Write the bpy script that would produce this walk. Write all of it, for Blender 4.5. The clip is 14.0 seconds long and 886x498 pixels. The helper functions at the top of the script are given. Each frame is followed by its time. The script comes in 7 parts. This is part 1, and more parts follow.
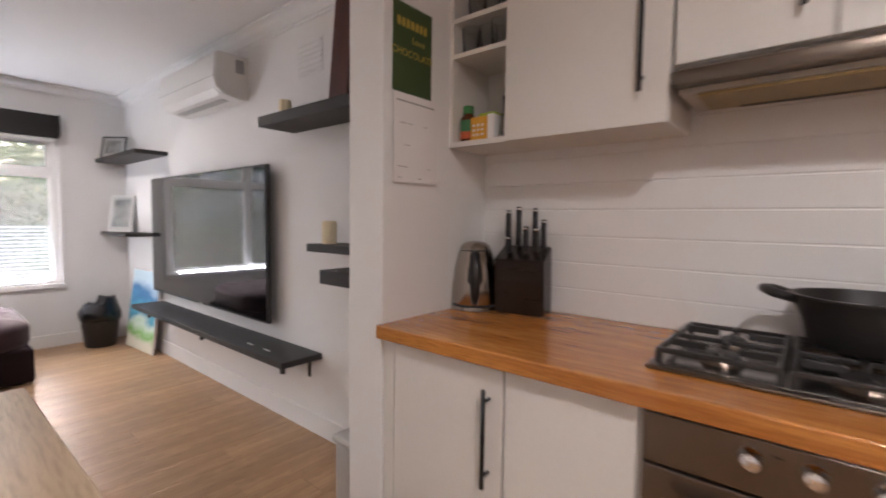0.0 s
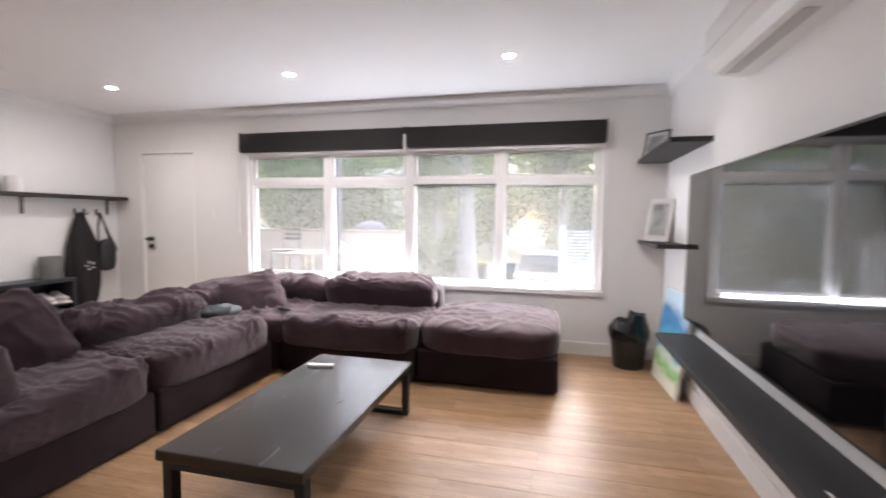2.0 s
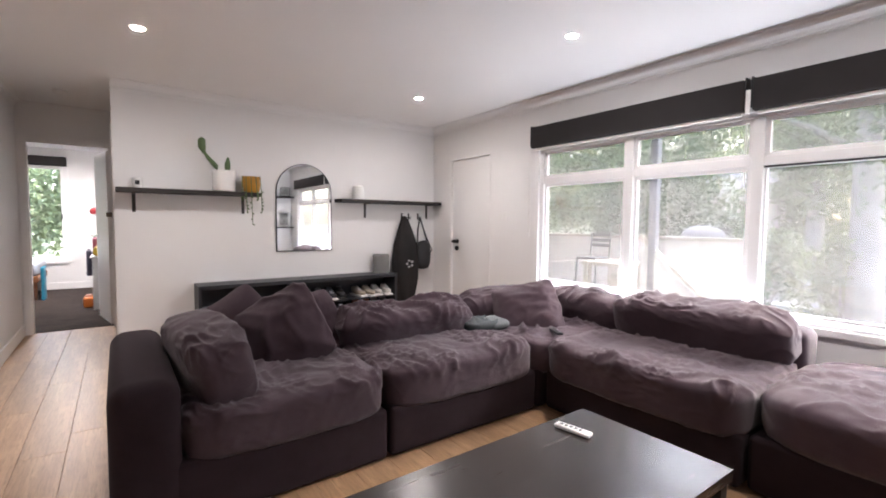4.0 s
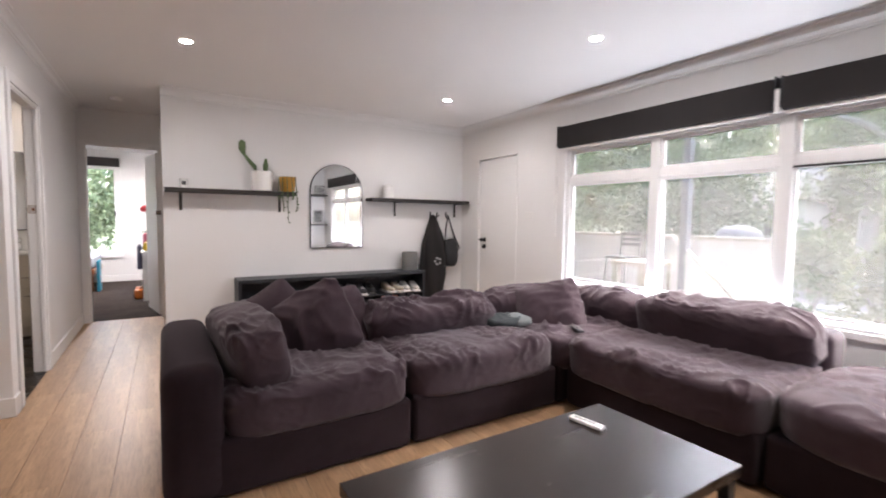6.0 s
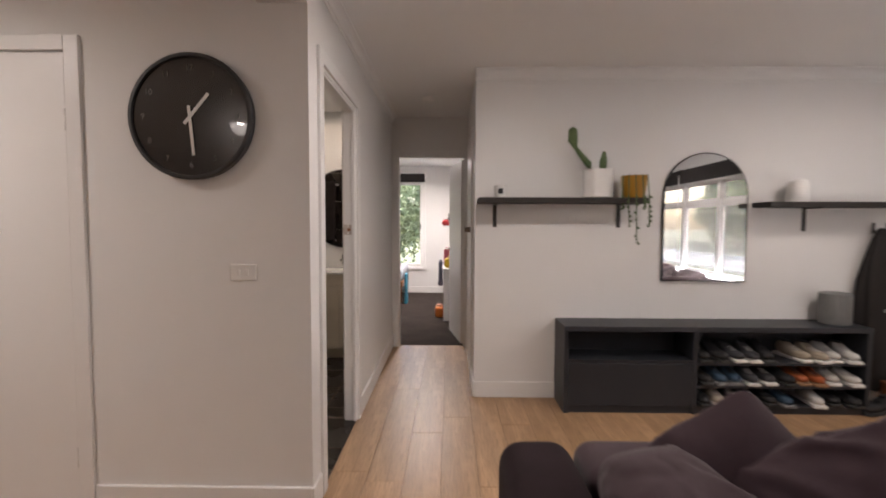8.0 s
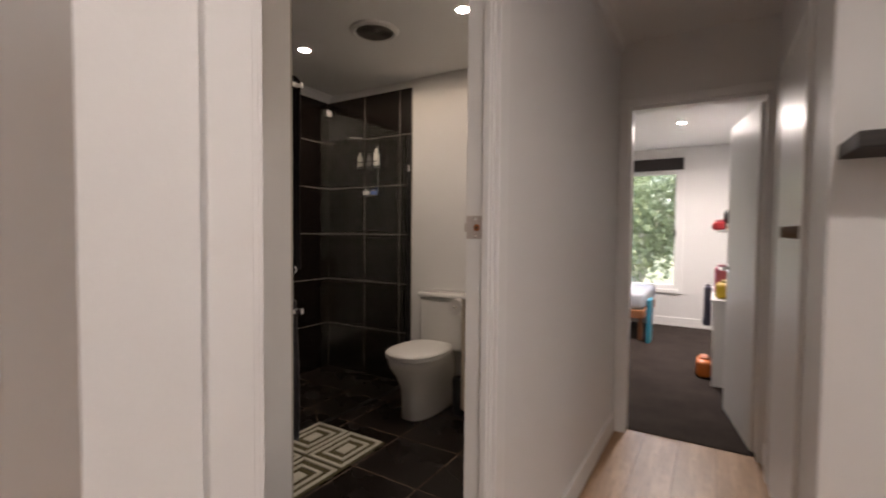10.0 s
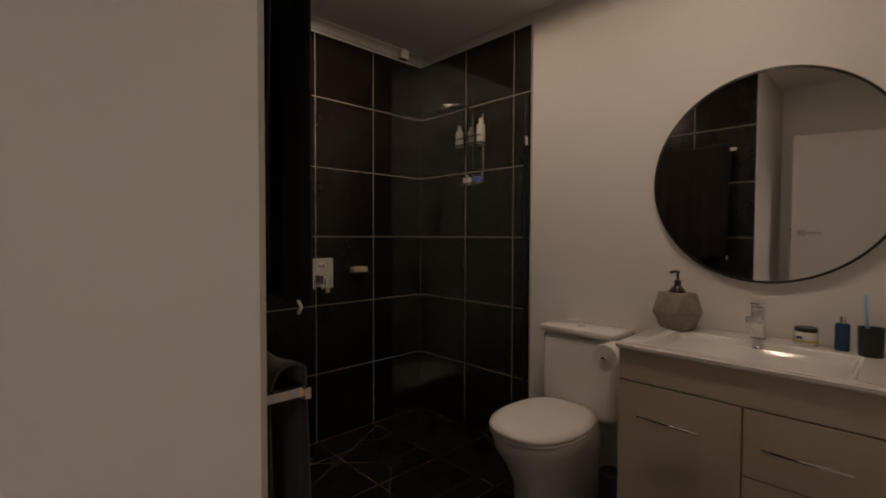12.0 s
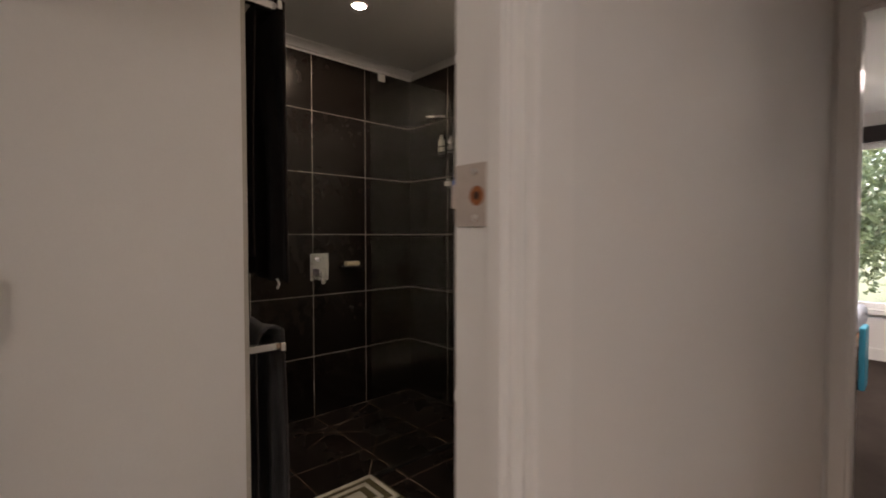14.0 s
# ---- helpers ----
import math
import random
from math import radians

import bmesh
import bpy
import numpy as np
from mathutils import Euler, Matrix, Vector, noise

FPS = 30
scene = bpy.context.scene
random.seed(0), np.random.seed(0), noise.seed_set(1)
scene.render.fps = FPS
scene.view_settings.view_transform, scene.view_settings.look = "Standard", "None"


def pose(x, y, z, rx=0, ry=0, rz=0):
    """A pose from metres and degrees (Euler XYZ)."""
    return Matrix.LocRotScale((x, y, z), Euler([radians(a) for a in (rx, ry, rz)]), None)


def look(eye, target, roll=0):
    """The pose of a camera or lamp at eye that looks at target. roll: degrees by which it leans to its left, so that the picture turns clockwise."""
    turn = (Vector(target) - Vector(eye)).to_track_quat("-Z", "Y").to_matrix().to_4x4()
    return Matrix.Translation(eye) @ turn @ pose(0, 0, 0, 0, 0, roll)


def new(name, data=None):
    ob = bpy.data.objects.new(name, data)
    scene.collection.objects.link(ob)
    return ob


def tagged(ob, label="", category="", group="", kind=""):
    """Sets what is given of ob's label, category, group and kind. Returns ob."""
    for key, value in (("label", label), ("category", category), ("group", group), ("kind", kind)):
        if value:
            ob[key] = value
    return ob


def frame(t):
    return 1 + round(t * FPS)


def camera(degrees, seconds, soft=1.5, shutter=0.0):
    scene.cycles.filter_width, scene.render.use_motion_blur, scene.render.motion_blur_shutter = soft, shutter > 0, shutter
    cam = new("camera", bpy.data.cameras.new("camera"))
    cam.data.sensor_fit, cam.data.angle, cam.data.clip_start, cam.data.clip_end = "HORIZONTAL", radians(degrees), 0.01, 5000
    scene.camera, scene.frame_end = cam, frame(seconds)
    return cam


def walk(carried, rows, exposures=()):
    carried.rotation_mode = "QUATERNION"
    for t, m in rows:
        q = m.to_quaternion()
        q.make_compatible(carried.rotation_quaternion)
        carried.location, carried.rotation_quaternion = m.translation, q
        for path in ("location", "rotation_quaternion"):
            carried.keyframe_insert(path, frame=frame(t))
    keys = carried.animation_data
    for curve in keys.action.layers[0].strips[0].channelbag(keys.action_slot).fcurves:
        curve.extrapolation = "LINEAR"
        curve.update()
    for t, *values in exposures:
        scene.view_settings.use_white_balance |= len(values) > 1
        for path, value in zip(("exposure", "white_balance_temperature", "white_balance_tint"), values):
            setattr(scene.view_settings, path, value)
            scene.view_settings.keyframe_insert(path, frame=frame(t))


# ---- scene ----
cam = camera(89.2, 14.0, soft=1.8, shutter=0.4)
PATH = [
    (0, (0.442, 0.386, 1.243), (-0.831, 1.924, 1.116), 0.8),
    (0.5, (0.238, 0.663, 1.249), (-1.375, 1.838, 1.119), 0.8),
    (1, (-0.058, 0.839, 1.257), (-1.95, 1.475, 1.128), 0.8),
    (1.1, (-0.111, 0.862, 1.252), (-2.033, 1.403, 1.143), 1.1),
    (1.5, (-0.37, 0.915, 1.257), (-2.363, 1.019, 1.126), 0.7),
    (2, (-0.707, 0.916, 1.258), (-2.645, 0.443, 1.124), 0.6),
    (2.5, (-1.03, 0.851, 1.236), (-2.832, -0.007, 1.115), 0.7),
    (3, (-1.361, 0.749, 1.246), (-2.91, -0.509, 1.122), 0.5),
    (3.5, (-1.59, 0.679, 1.233), (-2.884, -0.841, 1.115), 0.4),
    (3.7, (-1.653, 0.686, 1.22), (-2.863, -0.902, 1.105), 0.5),
    (5.8, (-1.63, 0.926, 1.202), (-2.721, -0.746, 1.08), 0.5),
    (6, (-1.628, 0.833, 1.226), (-2.683, -0.861, 1.097), 0.7),
    (6.5, (-1.602, 0.553, 1.255), (-2.39, -1.281, 1.128), 0.6),
    (7, (-1.536, 0.11, 1.272), (-1.97, -1.839, 1.155), 0.6),
    (7.5, (-1.486, -0.347, 1.291), (-1.654, -2.337, 1.178), 0.5),
    (7.7, (-1.454, -0.544, 1.297), (-1.539, -2.539, 1.191), 0.4),
    (9.8, (-1.413, -2.458, 1.259), (-0.516, -4.244, 1.187), 0.2),
    (10, (-1.375, -2.608, 1.253), (-0.333, -4.314, 1.18), 0.5),
    (10.5, (-1.263, -2.892, 1.225), (0.04, -4.408, 1.16), 0.6),
    (11, (-1.077, -3.165, 1.216), (0.326, -4.589, 1.152), 0.4),
    (11.5, (-0.902, -3.363, 1.238), (0.524, -4.763, 1.174), 0.3),
    (12, (-0.726, -3.49, 1.242), (0.713, -4.878, 1.182), 0.2),
    (12.5, (-0.639, -3.544, 1.239), (0.811, -4.92, 1.182), 0.3),
    (13, (-0.661, -3.533, 1.24), (0.804, -4.893, 1.18), 0.3),
    (13.5, (-0.824, -3.474, 1.248), (0.655, -4.818, 1.184), 0.3),
    (14, (-1.107, -3.419, 1.227), (0.375, -4.761, 1.166), 0.0),
]
EXPOSURES = [(0.0, 4.38, 6150, 17), (3.7, 4.38, 6100, 17), (5.8, 4.38, 6100, 17), (6.8, 4.25, 6300, 17), (7.7, 3.9, 6600, 18), (9.8, 3.8, 6650, 18), (10.5, 3.5, 6850, 18), (11.5, 3.05, 7400, 22), (12.5, 2.8, 7500, 22), (13.5, 2.82, 7500, 22), (14.0, 3.45, 6950, 18)]
walk(cam, [(t, look(eye, target, roll)) for t, eye, target, roll in PATH], EXPOSURES)

# ---------------------------------------------------------------- daylight
world = bpy.data.worlds.new("sky")
scene.world = world
world.use_nodes = True
wn = world.node_tree
sky = wn.nodes.new("ShaderNodeTexSky")
sky.sky_type, sky.sun_disc, sky.sun_elevation, sky.sun_rotation = "NISHITA", False, radians(44), radians(-82)
sky.dust_density, sky.air_density = 4.0, 1.2
wn.links.new(sky.outputs[0], wn.nodes["Background"].inputs[0])
wn.nodes["Background"].inputs[1].default_value = 0.15
sun_data = bpy.data.lights.new("sun", "SUN")
sun_data.energy, sun_data.angle, sun_data.color = 0.9, radians(75), (0.96, 0.98, 1.0)
sun = new("sun", sun_data)
sun.matrix_world = look((-29, 4, 28), (0, 0, 0))

# daylight thrown up from the pale ground through the living room window
opening_data = bpy.data.lights.new("window_light", "AREA")
opening_data.shape, opening_data.size, opening_data.size_y = "RECTANGLE", 3.5, 0.025
opening_data.energy, opening_data.color = 1.65, (0.93, 0.97, 1.0)
opening = new("window_light", opening_data)
opening.matrix_world = look((-5.035, -0.51, 0.614), (-4.68, -0.51, 1.6))

# ---------------------------------------------------------------- plan, in metres
CEIL, BCEIL = 2.43, 2.49
WX, TY, MY = -5.05, 1.885, -4.2          # window wall, television wall, mirror wall
HX, HR, HEND, CY = -0.83, -1.63, -5.6, -2.8  # hall walls, hall end, clock wall
BX, BACK, BY, NX, NY = -0.75, 1.717, -5.622, 0.052, -3.80  # bathroom: hall side, back, basin wall, nib corner

# ---------------------------------------------------------------- helpers
def mesh_of(name, verts, faces):
    me = bpy.data.meshes.new(name)
    me.from_pydata([tuple(v) for v in verts], [], [tuple(f) for f in faces])
    me.update()
    return me


def bx(bm, lo, hi, bev=0.0, seg=2, m=None):
    """A box from lo to hi, with its edges rounded by bev."""
    lo, hi = Vector(lo), Vector(hi)
    got = bmesh.ops.create_cube(bm, size=1.0, matrix=Matrix.Translation((lo + hi) / 2) @ Matrix.Diagonal((*(hi - lo), 1)))
    vs = got["verts"]
    if bev:
        es = list({e for v in vs for e in v.link_edges})
        out = bmesh.ops.bevel(bm, geom=es, offset=bev, segments=seg, affect="EDGES", profile=0.5)
        vs = list({v for f in out["faces"] for v in f.verts} | {v for v in vs if v.is_valid})
    if m is not None:
        bmesh.ops.transform(bm, matrix=m, verts=vs)
    return vs


def boxes(*rows, bev=0.0):
    bm = bmesh.new()
    for lo, hi in rows:
        bx(bm, lo, hi, bev, 5 if bev > 0.02 else 2)
    return bm


def lathe(profile, n=32, at=(0, 0, 0), turn=None, sx=1.0, sy=1.0):
    """A turned body: profile rows of (radius, height), closed at both ends."""
    bm = bmesh.new()
    rings = []
    for r, z in profile:
        rings.append([bm.verts.new((r * sx * math.cos(2 * math.pi * k / n), r * sy * math.sin(2 * math.pi * k / n), z)) for k in range(n)])
    for a, b in zip(rings, rings[1:]):
        for k in range(n):
            bm.faces.new((a[k], a[(k + 1) % n], b[(k + 1) % n], b[k]))
    bm.faces.new(rings[0][::-1])
    bm.faces.new(rings[-1])
    m = Matrix.Translation(at) @ (turn or Matrix.Identity(4))
    bmesh.ops.transform(bm, matrix=m, verts=bm.verts[:])
    return bm


def tube(points, r, n=10, bm=None):
    """A round bar along points."""
    bm = bm or bmesh.new()
    pts = [Vector(p) for p in points]
    rings = []
    for i, p in enumerate(pts):
        d = (pts[min(i + 1, len(pts) - 1)] - pts[max(i - 1, 0)]).normalized()
        a = d.cross(Vector((0, 0, 1)) if abs(d.z) < 0.9 else Vector((1, 0, 0))).normalized()
        b = d.cross(a)
        rr = r[i] if isinstance(r, (list, tuple)) else r
        rings.append([bm.verts.new(p + rr * (math.cos(2 * math.pi * k / n) * a + math.sin(2 * math.pi * k / n) * b)) for k in range(n)])
    for a, b in zip(rings, rings[1:]):
        for k in range(n):
            bm.faces.new((a[k], a[(k + 1) % n], b[(k + 1) % n], b[k]))
    bm.faces.new(rings[0][::-1])
    bm.faces.new(rings[-1])
    return bm


def soft(size, k=5.0, wrinkle=0.012, seed=0, n=26, stretch=(1, 1, 1), pinch=0.0, sag=0.0):
    """A stuffed cushion round the origin: a rounded block with creases. pinch thins it towards its rim."""
    hx, hy, hz = size[0] / 2, size[1] / 2, size[2] / 2
    bm = bmesh.new()
    bmesh.ops.create_cube(bm, size=2.0)
    bmesh.ops.subdivide_edges(bm, edges=bm.edges[:], cuts=n, use_grid_fill=True)
    off = Vector((seed * 7.3, seed * 3.1, seed * 5.7))
    for v in bm.verts:
        p = v.co.copy()
        q = (abs(p.x) ** k + abs(p.y) ** k + abs(p.z) ** k) ** (1 / k)
        p /= q
        edge = max(abs(p.x), abs(p.y)) ** 3
        w = Vector((p.x * hx, p.y * hy, p.z * hz * (1 - pinch * edge)))
        if sag and p.z > 0:
            w.z -= sag * (1 - p.x * p.x) * (1 - p.y * p.y)
        nrm = Vector((p.x ** 3 / hx, p.y ** 3 / hy, p.z ** 3 / hz)).normalized()
        c = Vector((w.x * stretch[0], w.y * stretch[1], w.z * stretch[2])) + off
        warp = c + 0.12 * Vector((noise.noise(c * 3.0), noise.noise(c * 3.0 + Vector((9, 0, 0))), 0))
        r1, r2 = 1 - abs(noise.noise(warp * 7.0 + off)) * 2.2, 1 - abs(noise.noise(warp * 15.0 - off)) * 2.2
        a = 0.8 * noise.noise(c * 3.0) + 1.1 * max(0.0, r1) ** 3 * (0.5 + noise.noise(c * 2.2 - off)) + 0.6 * max(0.0, r2) ** 2 * (0.35 + 1.1 * noise.noise(c * 4.0))
        v.co = w + nrm * a * wrinkle * (1.0 if pinch else 0.25 + 1.0 * max(0.0, nrm.z))
    for f in bm.faces:
        f.smooth = True
    return bm


def smooth(bm, limit=40):
    for f in bm.faces:
        f.smooth = True
    for e in bm.edges:
        if len(e.link_faces) == 2 and e.calc_face_angle(0) > radians(limit):
            e.smooth = False
    return bm


def part(name, bm, material, parent=None, label=""):
    """Links a bmesh as one mesh object under parent."""
    me = bpy.data.meshes.new(name)
    bm.normal_update()
    bm.to_mesh(me)
    bm.free()
    me.materials.append(material)
    ob = new(name, me)
    if parent is not None:
        ob.parent = parent
        ob.matrix_parent_inverse = parent.matrix_basis.inverted()
    if label:
        ob["label"] = label
    return ob


def thing(name, label, category, at=(0, 0, 0), group=""):
    ob = new(name)
    ob.empty_display_size = 0.05
    ob.location = at
    return tagged(ob, label, category, group)


def structure(name, bm, material, label="", category=""):
    return tagged(part(name, bm, material), label, category, "", "structure")


# ---------------------------------------------------------------- materials
def node_mat(name):
    m = bpy.data.materials.new(name)
    m.use_nodes = True
    t = m.node_tree
    return m, t, t.nodes["Principled BSDF"]


def mix_of(t, fac, a, b):
    n = t.nodes.new("ShaderNodeMix")
    n.data_type = "RGBA"
    t.links.new(fac, n.inputs[0])
    for k, c in ((6, a), (7, b)):
        if isinstance(c, tuple):
            n.inputs[k].default_value = (*c, 1)
        else:
            t.links.new(c, n.inputs[k])
    return n.outputs[2]


def noise_of(t, scale, detail=4, stretch=None, rough=0.6, space="Object"):
    co = t.nodes.new("ShaderNodeTexCoord")
    out = co.outputs[space]
    if stretch:
        mp = t.nodes.new("ShaderNodeMapping")
        mp.inputs["Scale"].default_value = stretch
        t.links.new(out, mp.inputs[0])
        out = mp.outputs[0]
    n = t.nodes.new("ShaderNodeTexNoise")
    n.inputs["Scale"].default_value, n.inputs["Detail"].default_value, n.inputs["Roughness"].default_value = scale, detail, rough
    t.links.new(out, n.inputs["Vector"])
    return n.outputs["Fac"]


def ramp_of(t, fac, lo, hi):
    n = t.nodes.new("ShaderNodeMapRange")
    n.inputs[1].default_value, n.inputs[2].default_value = lo, hi
    t.links.new(fac, n.inputs[0])
    return n.outputs[0]


def bump_of(t, bsdf, height, strength, distance):
    b = t.nodes.new("ShaderNodeBump")
    b.inputs["Strength"].default_value, b.inputs["Distance"].default_value = strength, distance
    t.links.new(height, b.inputs["Height"])
    t.links.new(b.outputs[0], bsdf.inputs["Normal"])


def surface(name, a, b, rough=0.5, fine=60, coarse=1.5, bump=0.1, depth=0.001, metal=0.0, stretch=None, sheen=0.0, coat=0.0, rough_vary=0.08):
    """Two scales of colour change, fine relief and uneven gloss."""
    m, t, p = node_mat(name)
    f, c = noise_of(t, fine, 5, stretch), noise_of(t, coarse, 3)
    half = tuple((x + y) / 2 for x, y in zip(a, b))
    col = mix_of(t, ramp_of(t, f, 0.3, 0.7), mix_of(t, ramp_of(t, c, 0.35, 0.65), a, half), mix_of(t, ramp_of(t, c, 0.35, 0.65), half, b))
    t.links.new(col, p.inputs["Base Color"])
    r = t.nodes.new("ShaderNodeMapRange")
    r.inputs[3].default_value, r.inputs[4].default_value = max(0.0, rough - rough_vary), min(1.0, rough + rough_vary)
    t.links.new(c, r.inputs[0])
    t.links.new(r.outputs[0], p.inputs["Roughness"])
    p.inputs["Metallic"].default_value = metal
    p.inputs["Sheen Weight"].default_value = sheen
    p.inputs["Coat Weight"].default_value = coat
    if bump:
        bump_of(t, p, f, bump, depth)
    return m


def wood(name, dark, light, rough, along=(1, 1, 1), scale=6.0, vary=0.25, bump=0.15, coat=0.0):
    """Streaked timber; along is small in the direction of the grain. Each piece has a tone of its own."""
    m, t, p = node_mat(name)
    g = noise_of(t, scale, 6, along, 0.65)
    fine = noise_of(t, scale * 7, 4, along, 0.7)
    info = t.nodes.new("ShaderNodeObjectInfo")
    col = mix_of(t, ramp_of(t, g, 0.3, 0.72), dark, light)
    col = mix_of(t, ramp_of(t, fine, 0.45, 0.85), col, tuple(0.6 * x for x in dark))
    h = t.nodes.new("ShaderNodeHueSaturation")
    v = t.nodes.new("ShaderNodeMapRange")
    v.inputs[3].default_value, v.inputs[4].default_value = 1 - vary, 1 + vary
    t.links.new(info.outputs["Random"], v.inputs[0])
    t.links.new(v.outputs[0], h.inputs["Value"])
    t.links.new(col, h.inputs["Color"])
    t.links.new(h.outputs[0], p.inputs["Base Color"])
    rr = t.nodes.new("ShaderNodeMapRange")
    rr.inputs[3].default_value, rr.inputs[4].default_value = rough - 0.06, rough + 0.1
    t.links.new(g, rr.inputs[0])
    t.links.new(rr.outputs[0], p.inputs["Roughness"])
    p.inputs["Coat Weight"].default_value = coat
    bump_of(t, p, fine, bump, 0.0006)
    return m


def glow(name, colour, strength):
    m, t, p = node_mat(name)
    p.inputs["Base Color"].default_value = (0.9, 0.9, 0.9, 1)
    p.inputs["Emission Color"].default_value = (*colour, 1)
    p.inputs["Emission Strength"].default_value = strength
    return m


PAINT = surface("wall_paint", (0.765, 0.755, 0.745), (0.80, 0.79, 0.78), 0.55, 220, 0.8, 0.12, 0.0006)
CEILING = surface("ceiling_paint", (0.785, 0.78, 0.77), (0.815, 0.81, 0.80), 0.75, 160, 0.7, 0.1, 0.0006)
GLOSS = surface("gloss_white", (0.80, 0.79, 0.78), (0.815, 0.805, 0.795), 0.36, 90, 1.3, 0.05, 0.0004, rough_vary=0.03)
PLANK = wood("laminate", (0.30, 0.172, 0.088), (0.51, 0.325, 0.182), 0.37, (9, 0.8, 9), 1.6, 0.10, 0.06)
JOINT = surface("joint_dark", (0.10, 0.06, 0.035), (0.14, 0.085, 0.05), 0.8)
CARPET = surface("carpet", (0.028, 0.0215, 0.0185), (0.06, 0.047, 0.041), 0.95, 300, 4.0, 0.8, 0.006)
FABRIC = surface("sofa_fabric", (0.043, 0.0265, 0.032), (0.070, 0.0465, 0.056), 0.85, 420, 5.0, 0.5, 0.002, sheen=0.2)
# the same cloth with shade put into its colour, for bases and arm
FABRIC_SHADED = surface("sofa_fabric_shaded", (0.017, 0.0103, 0.012), (0.029, 0.019, 0.0225), 0.9, 420, 5.0, 0.35, 0.0015, sheen=0.03)
BLACKWOOD = wood("black_stained_wood", (0.010, 0.0075, 0.006), (0.031, 0.0225, 0.018), 0.55, (0.6, 8, 8), 5.0, 0.1, 0.4)
ESPRESSO = wood("espresso_veneer", (0.013, 0.0085, 0.0068), (0.022, 0.0145, 0.0115), 0.23, (0.7, 9, 9), 3.0, 0.05, 0.03)
NAVY = surface("dark_cabinet", (0.014, 0.016, 0.021), (0.026, 0.028, 0.034), 0.45, 120, 2.0, 0.08, 0.0004)
BLIND = surface("blind_fabric", (0.030, 0.027, 0.027), (0.045, 0.041, 0.041), 0.85, 500, 2.0, 0.2, 0.0005)
BLACKPLASTIC = surface("black_plastic", (0.012, 0.012, 0.013), (0.024, 0.024, 0.026), 0.4, 140, 3.0, 0.08, 0.0004)
BLACKMETAL = surface("black_metal", (0.02, 0.02, 0.021), (0.04, 0.04, 0.042), 0.38, 120, 3.0, 0.05, 0.0003, metal=0.7)
DARKGREY = surface("dark_grey_metal", (0.05, 0.047, 0.045), (0.09, 0.085, 0.08), 0.42, 120, 3.0, 0.05, 0.0003, metal=0.8)
STEEL = surface("brushed_steel", (0.15, 0.122, 0.10), (0.23, 0.19, 0.158), 0.32, 90, 2.0, 0.1, 0.0003, metal=1.0, stretch=(1, 30, 30))
CHROME = surface("chrome", (0.80, 0.80, 0.80), (0.86, 0.86, 0.86), 0.07, 60, 2.0, 0.0, metal=1.0, rough_vary=0.03)
MIRROR = surface("mirror_silver", (0.86, 0.87, 0.87), (0.88, 0.89, 0.89), 0.02, 40, 1.0, 0.0, metal=1.0, rough_vary=0.01)
SCREEN = surface("tv_screen", (0.004, 0.004, 0.005), (0.006, 0.006, 0.007), 0.05, 60, 1.0, 0.0, rough_vary=0.02)
PORCELAIN = surface("porcelain", (0.80, 0.79, 0.77), (0.84, 0.83, 0.81), 0.12, 30, 1.0, 0.0, coat=0.4, rough_vary=0.03)
WHITEPLASTIC = surface("white_plastic", (0.76, 0.75, 0.73), (0.80, 0.79, 0.77), 0.35, 120, 2.0, 0.03, 0.0003)
BENCHTOP = wood("oiled_benchtop", (0.34, 0.110, 0.020), (0.64, 0.275, 0.062), 0.22, (0.55, 6, 9), 3.5, 0.12, 0.12, 0.35)
CABINET = surface("cream_cabinet", (0.70, 0.665, 0.62), (0.745, 0.71, 0.665), 0.4, 90, 1.4, 0.05, 0.0004)
VANITY = surface("vanity_gloss", (0.62, 0.54, 0.43), (0.66, 0.58, 0.47), 0.14, 60, 1.4, 0.02, 0.0003, coat=0.3)
TILE = surface("black_tile", (0.010, 0.0072, 0.006), (0.015, 0.011, 0.0092), 0.22, 18, 2.5, 0.02, 0.0004)
FLOORTILE = surface("black_floor_tile", (0.010, 0.0072, 0.0062), (0.016, 0.012, 0.0102), 0.28, 18, 2.5, 0.05, 0.0005)
GROUT = surface("grout", (0.38, 0.35, 0.31), (0.48, 0.45, 0.40), 0.85, 120, 3.0, 0.2, 0.0006)
FLOORGROUT = surface("brown_grout", (0.16, 0.11, 0.08), (0.22, 0.16, 0.12), 0.85, 120, 3.0, 0.2, 0.0006)
TOWEL = surface("black_towel", (0.012, 0.009, 0.009), (0.024, 0.018, 0.017), 0.95, 500, 8.0, 0.8, 0.004, sheen=0.1)
GREYTOWEL = surface("grey_towel", (0.022, 0.019, 0.020), (0.042, 0.036, 0.038), 0.95, 500, 8.0, 0.8, 0.004, sheen=0.3)
CONCRETE = surface("concrete", (0.20, 0.175, 0.145), (0.32, 0.285, 0.24), 0.8, 60, 9.0, 0.3, 0.002)
WAX = surface("candle_wax", (0.70, 0.60, 0.40), (0.78, 0.68, 0.48), 0.5, 40, 4.0, 0.05, 0.0005)
PAPER = surface("paper", (0.76, 0.74, 0.73), (0.80, 0.78, 0.77), 0.8, 200, 3.0, 0.05, 0.0003)
RENDER = surface("white_render", (0.72, 0.70, 0.66), (0.80, 0.78, 0.74), 0.85, 60, 0.8, 0.3, 0.004)
CASTIRON = surface("cast_iron", (0.012, 0.011, 0.011), (0.03, 0.028, 0.027), 0.45, 160, 6.0, 0.4, 0.001)


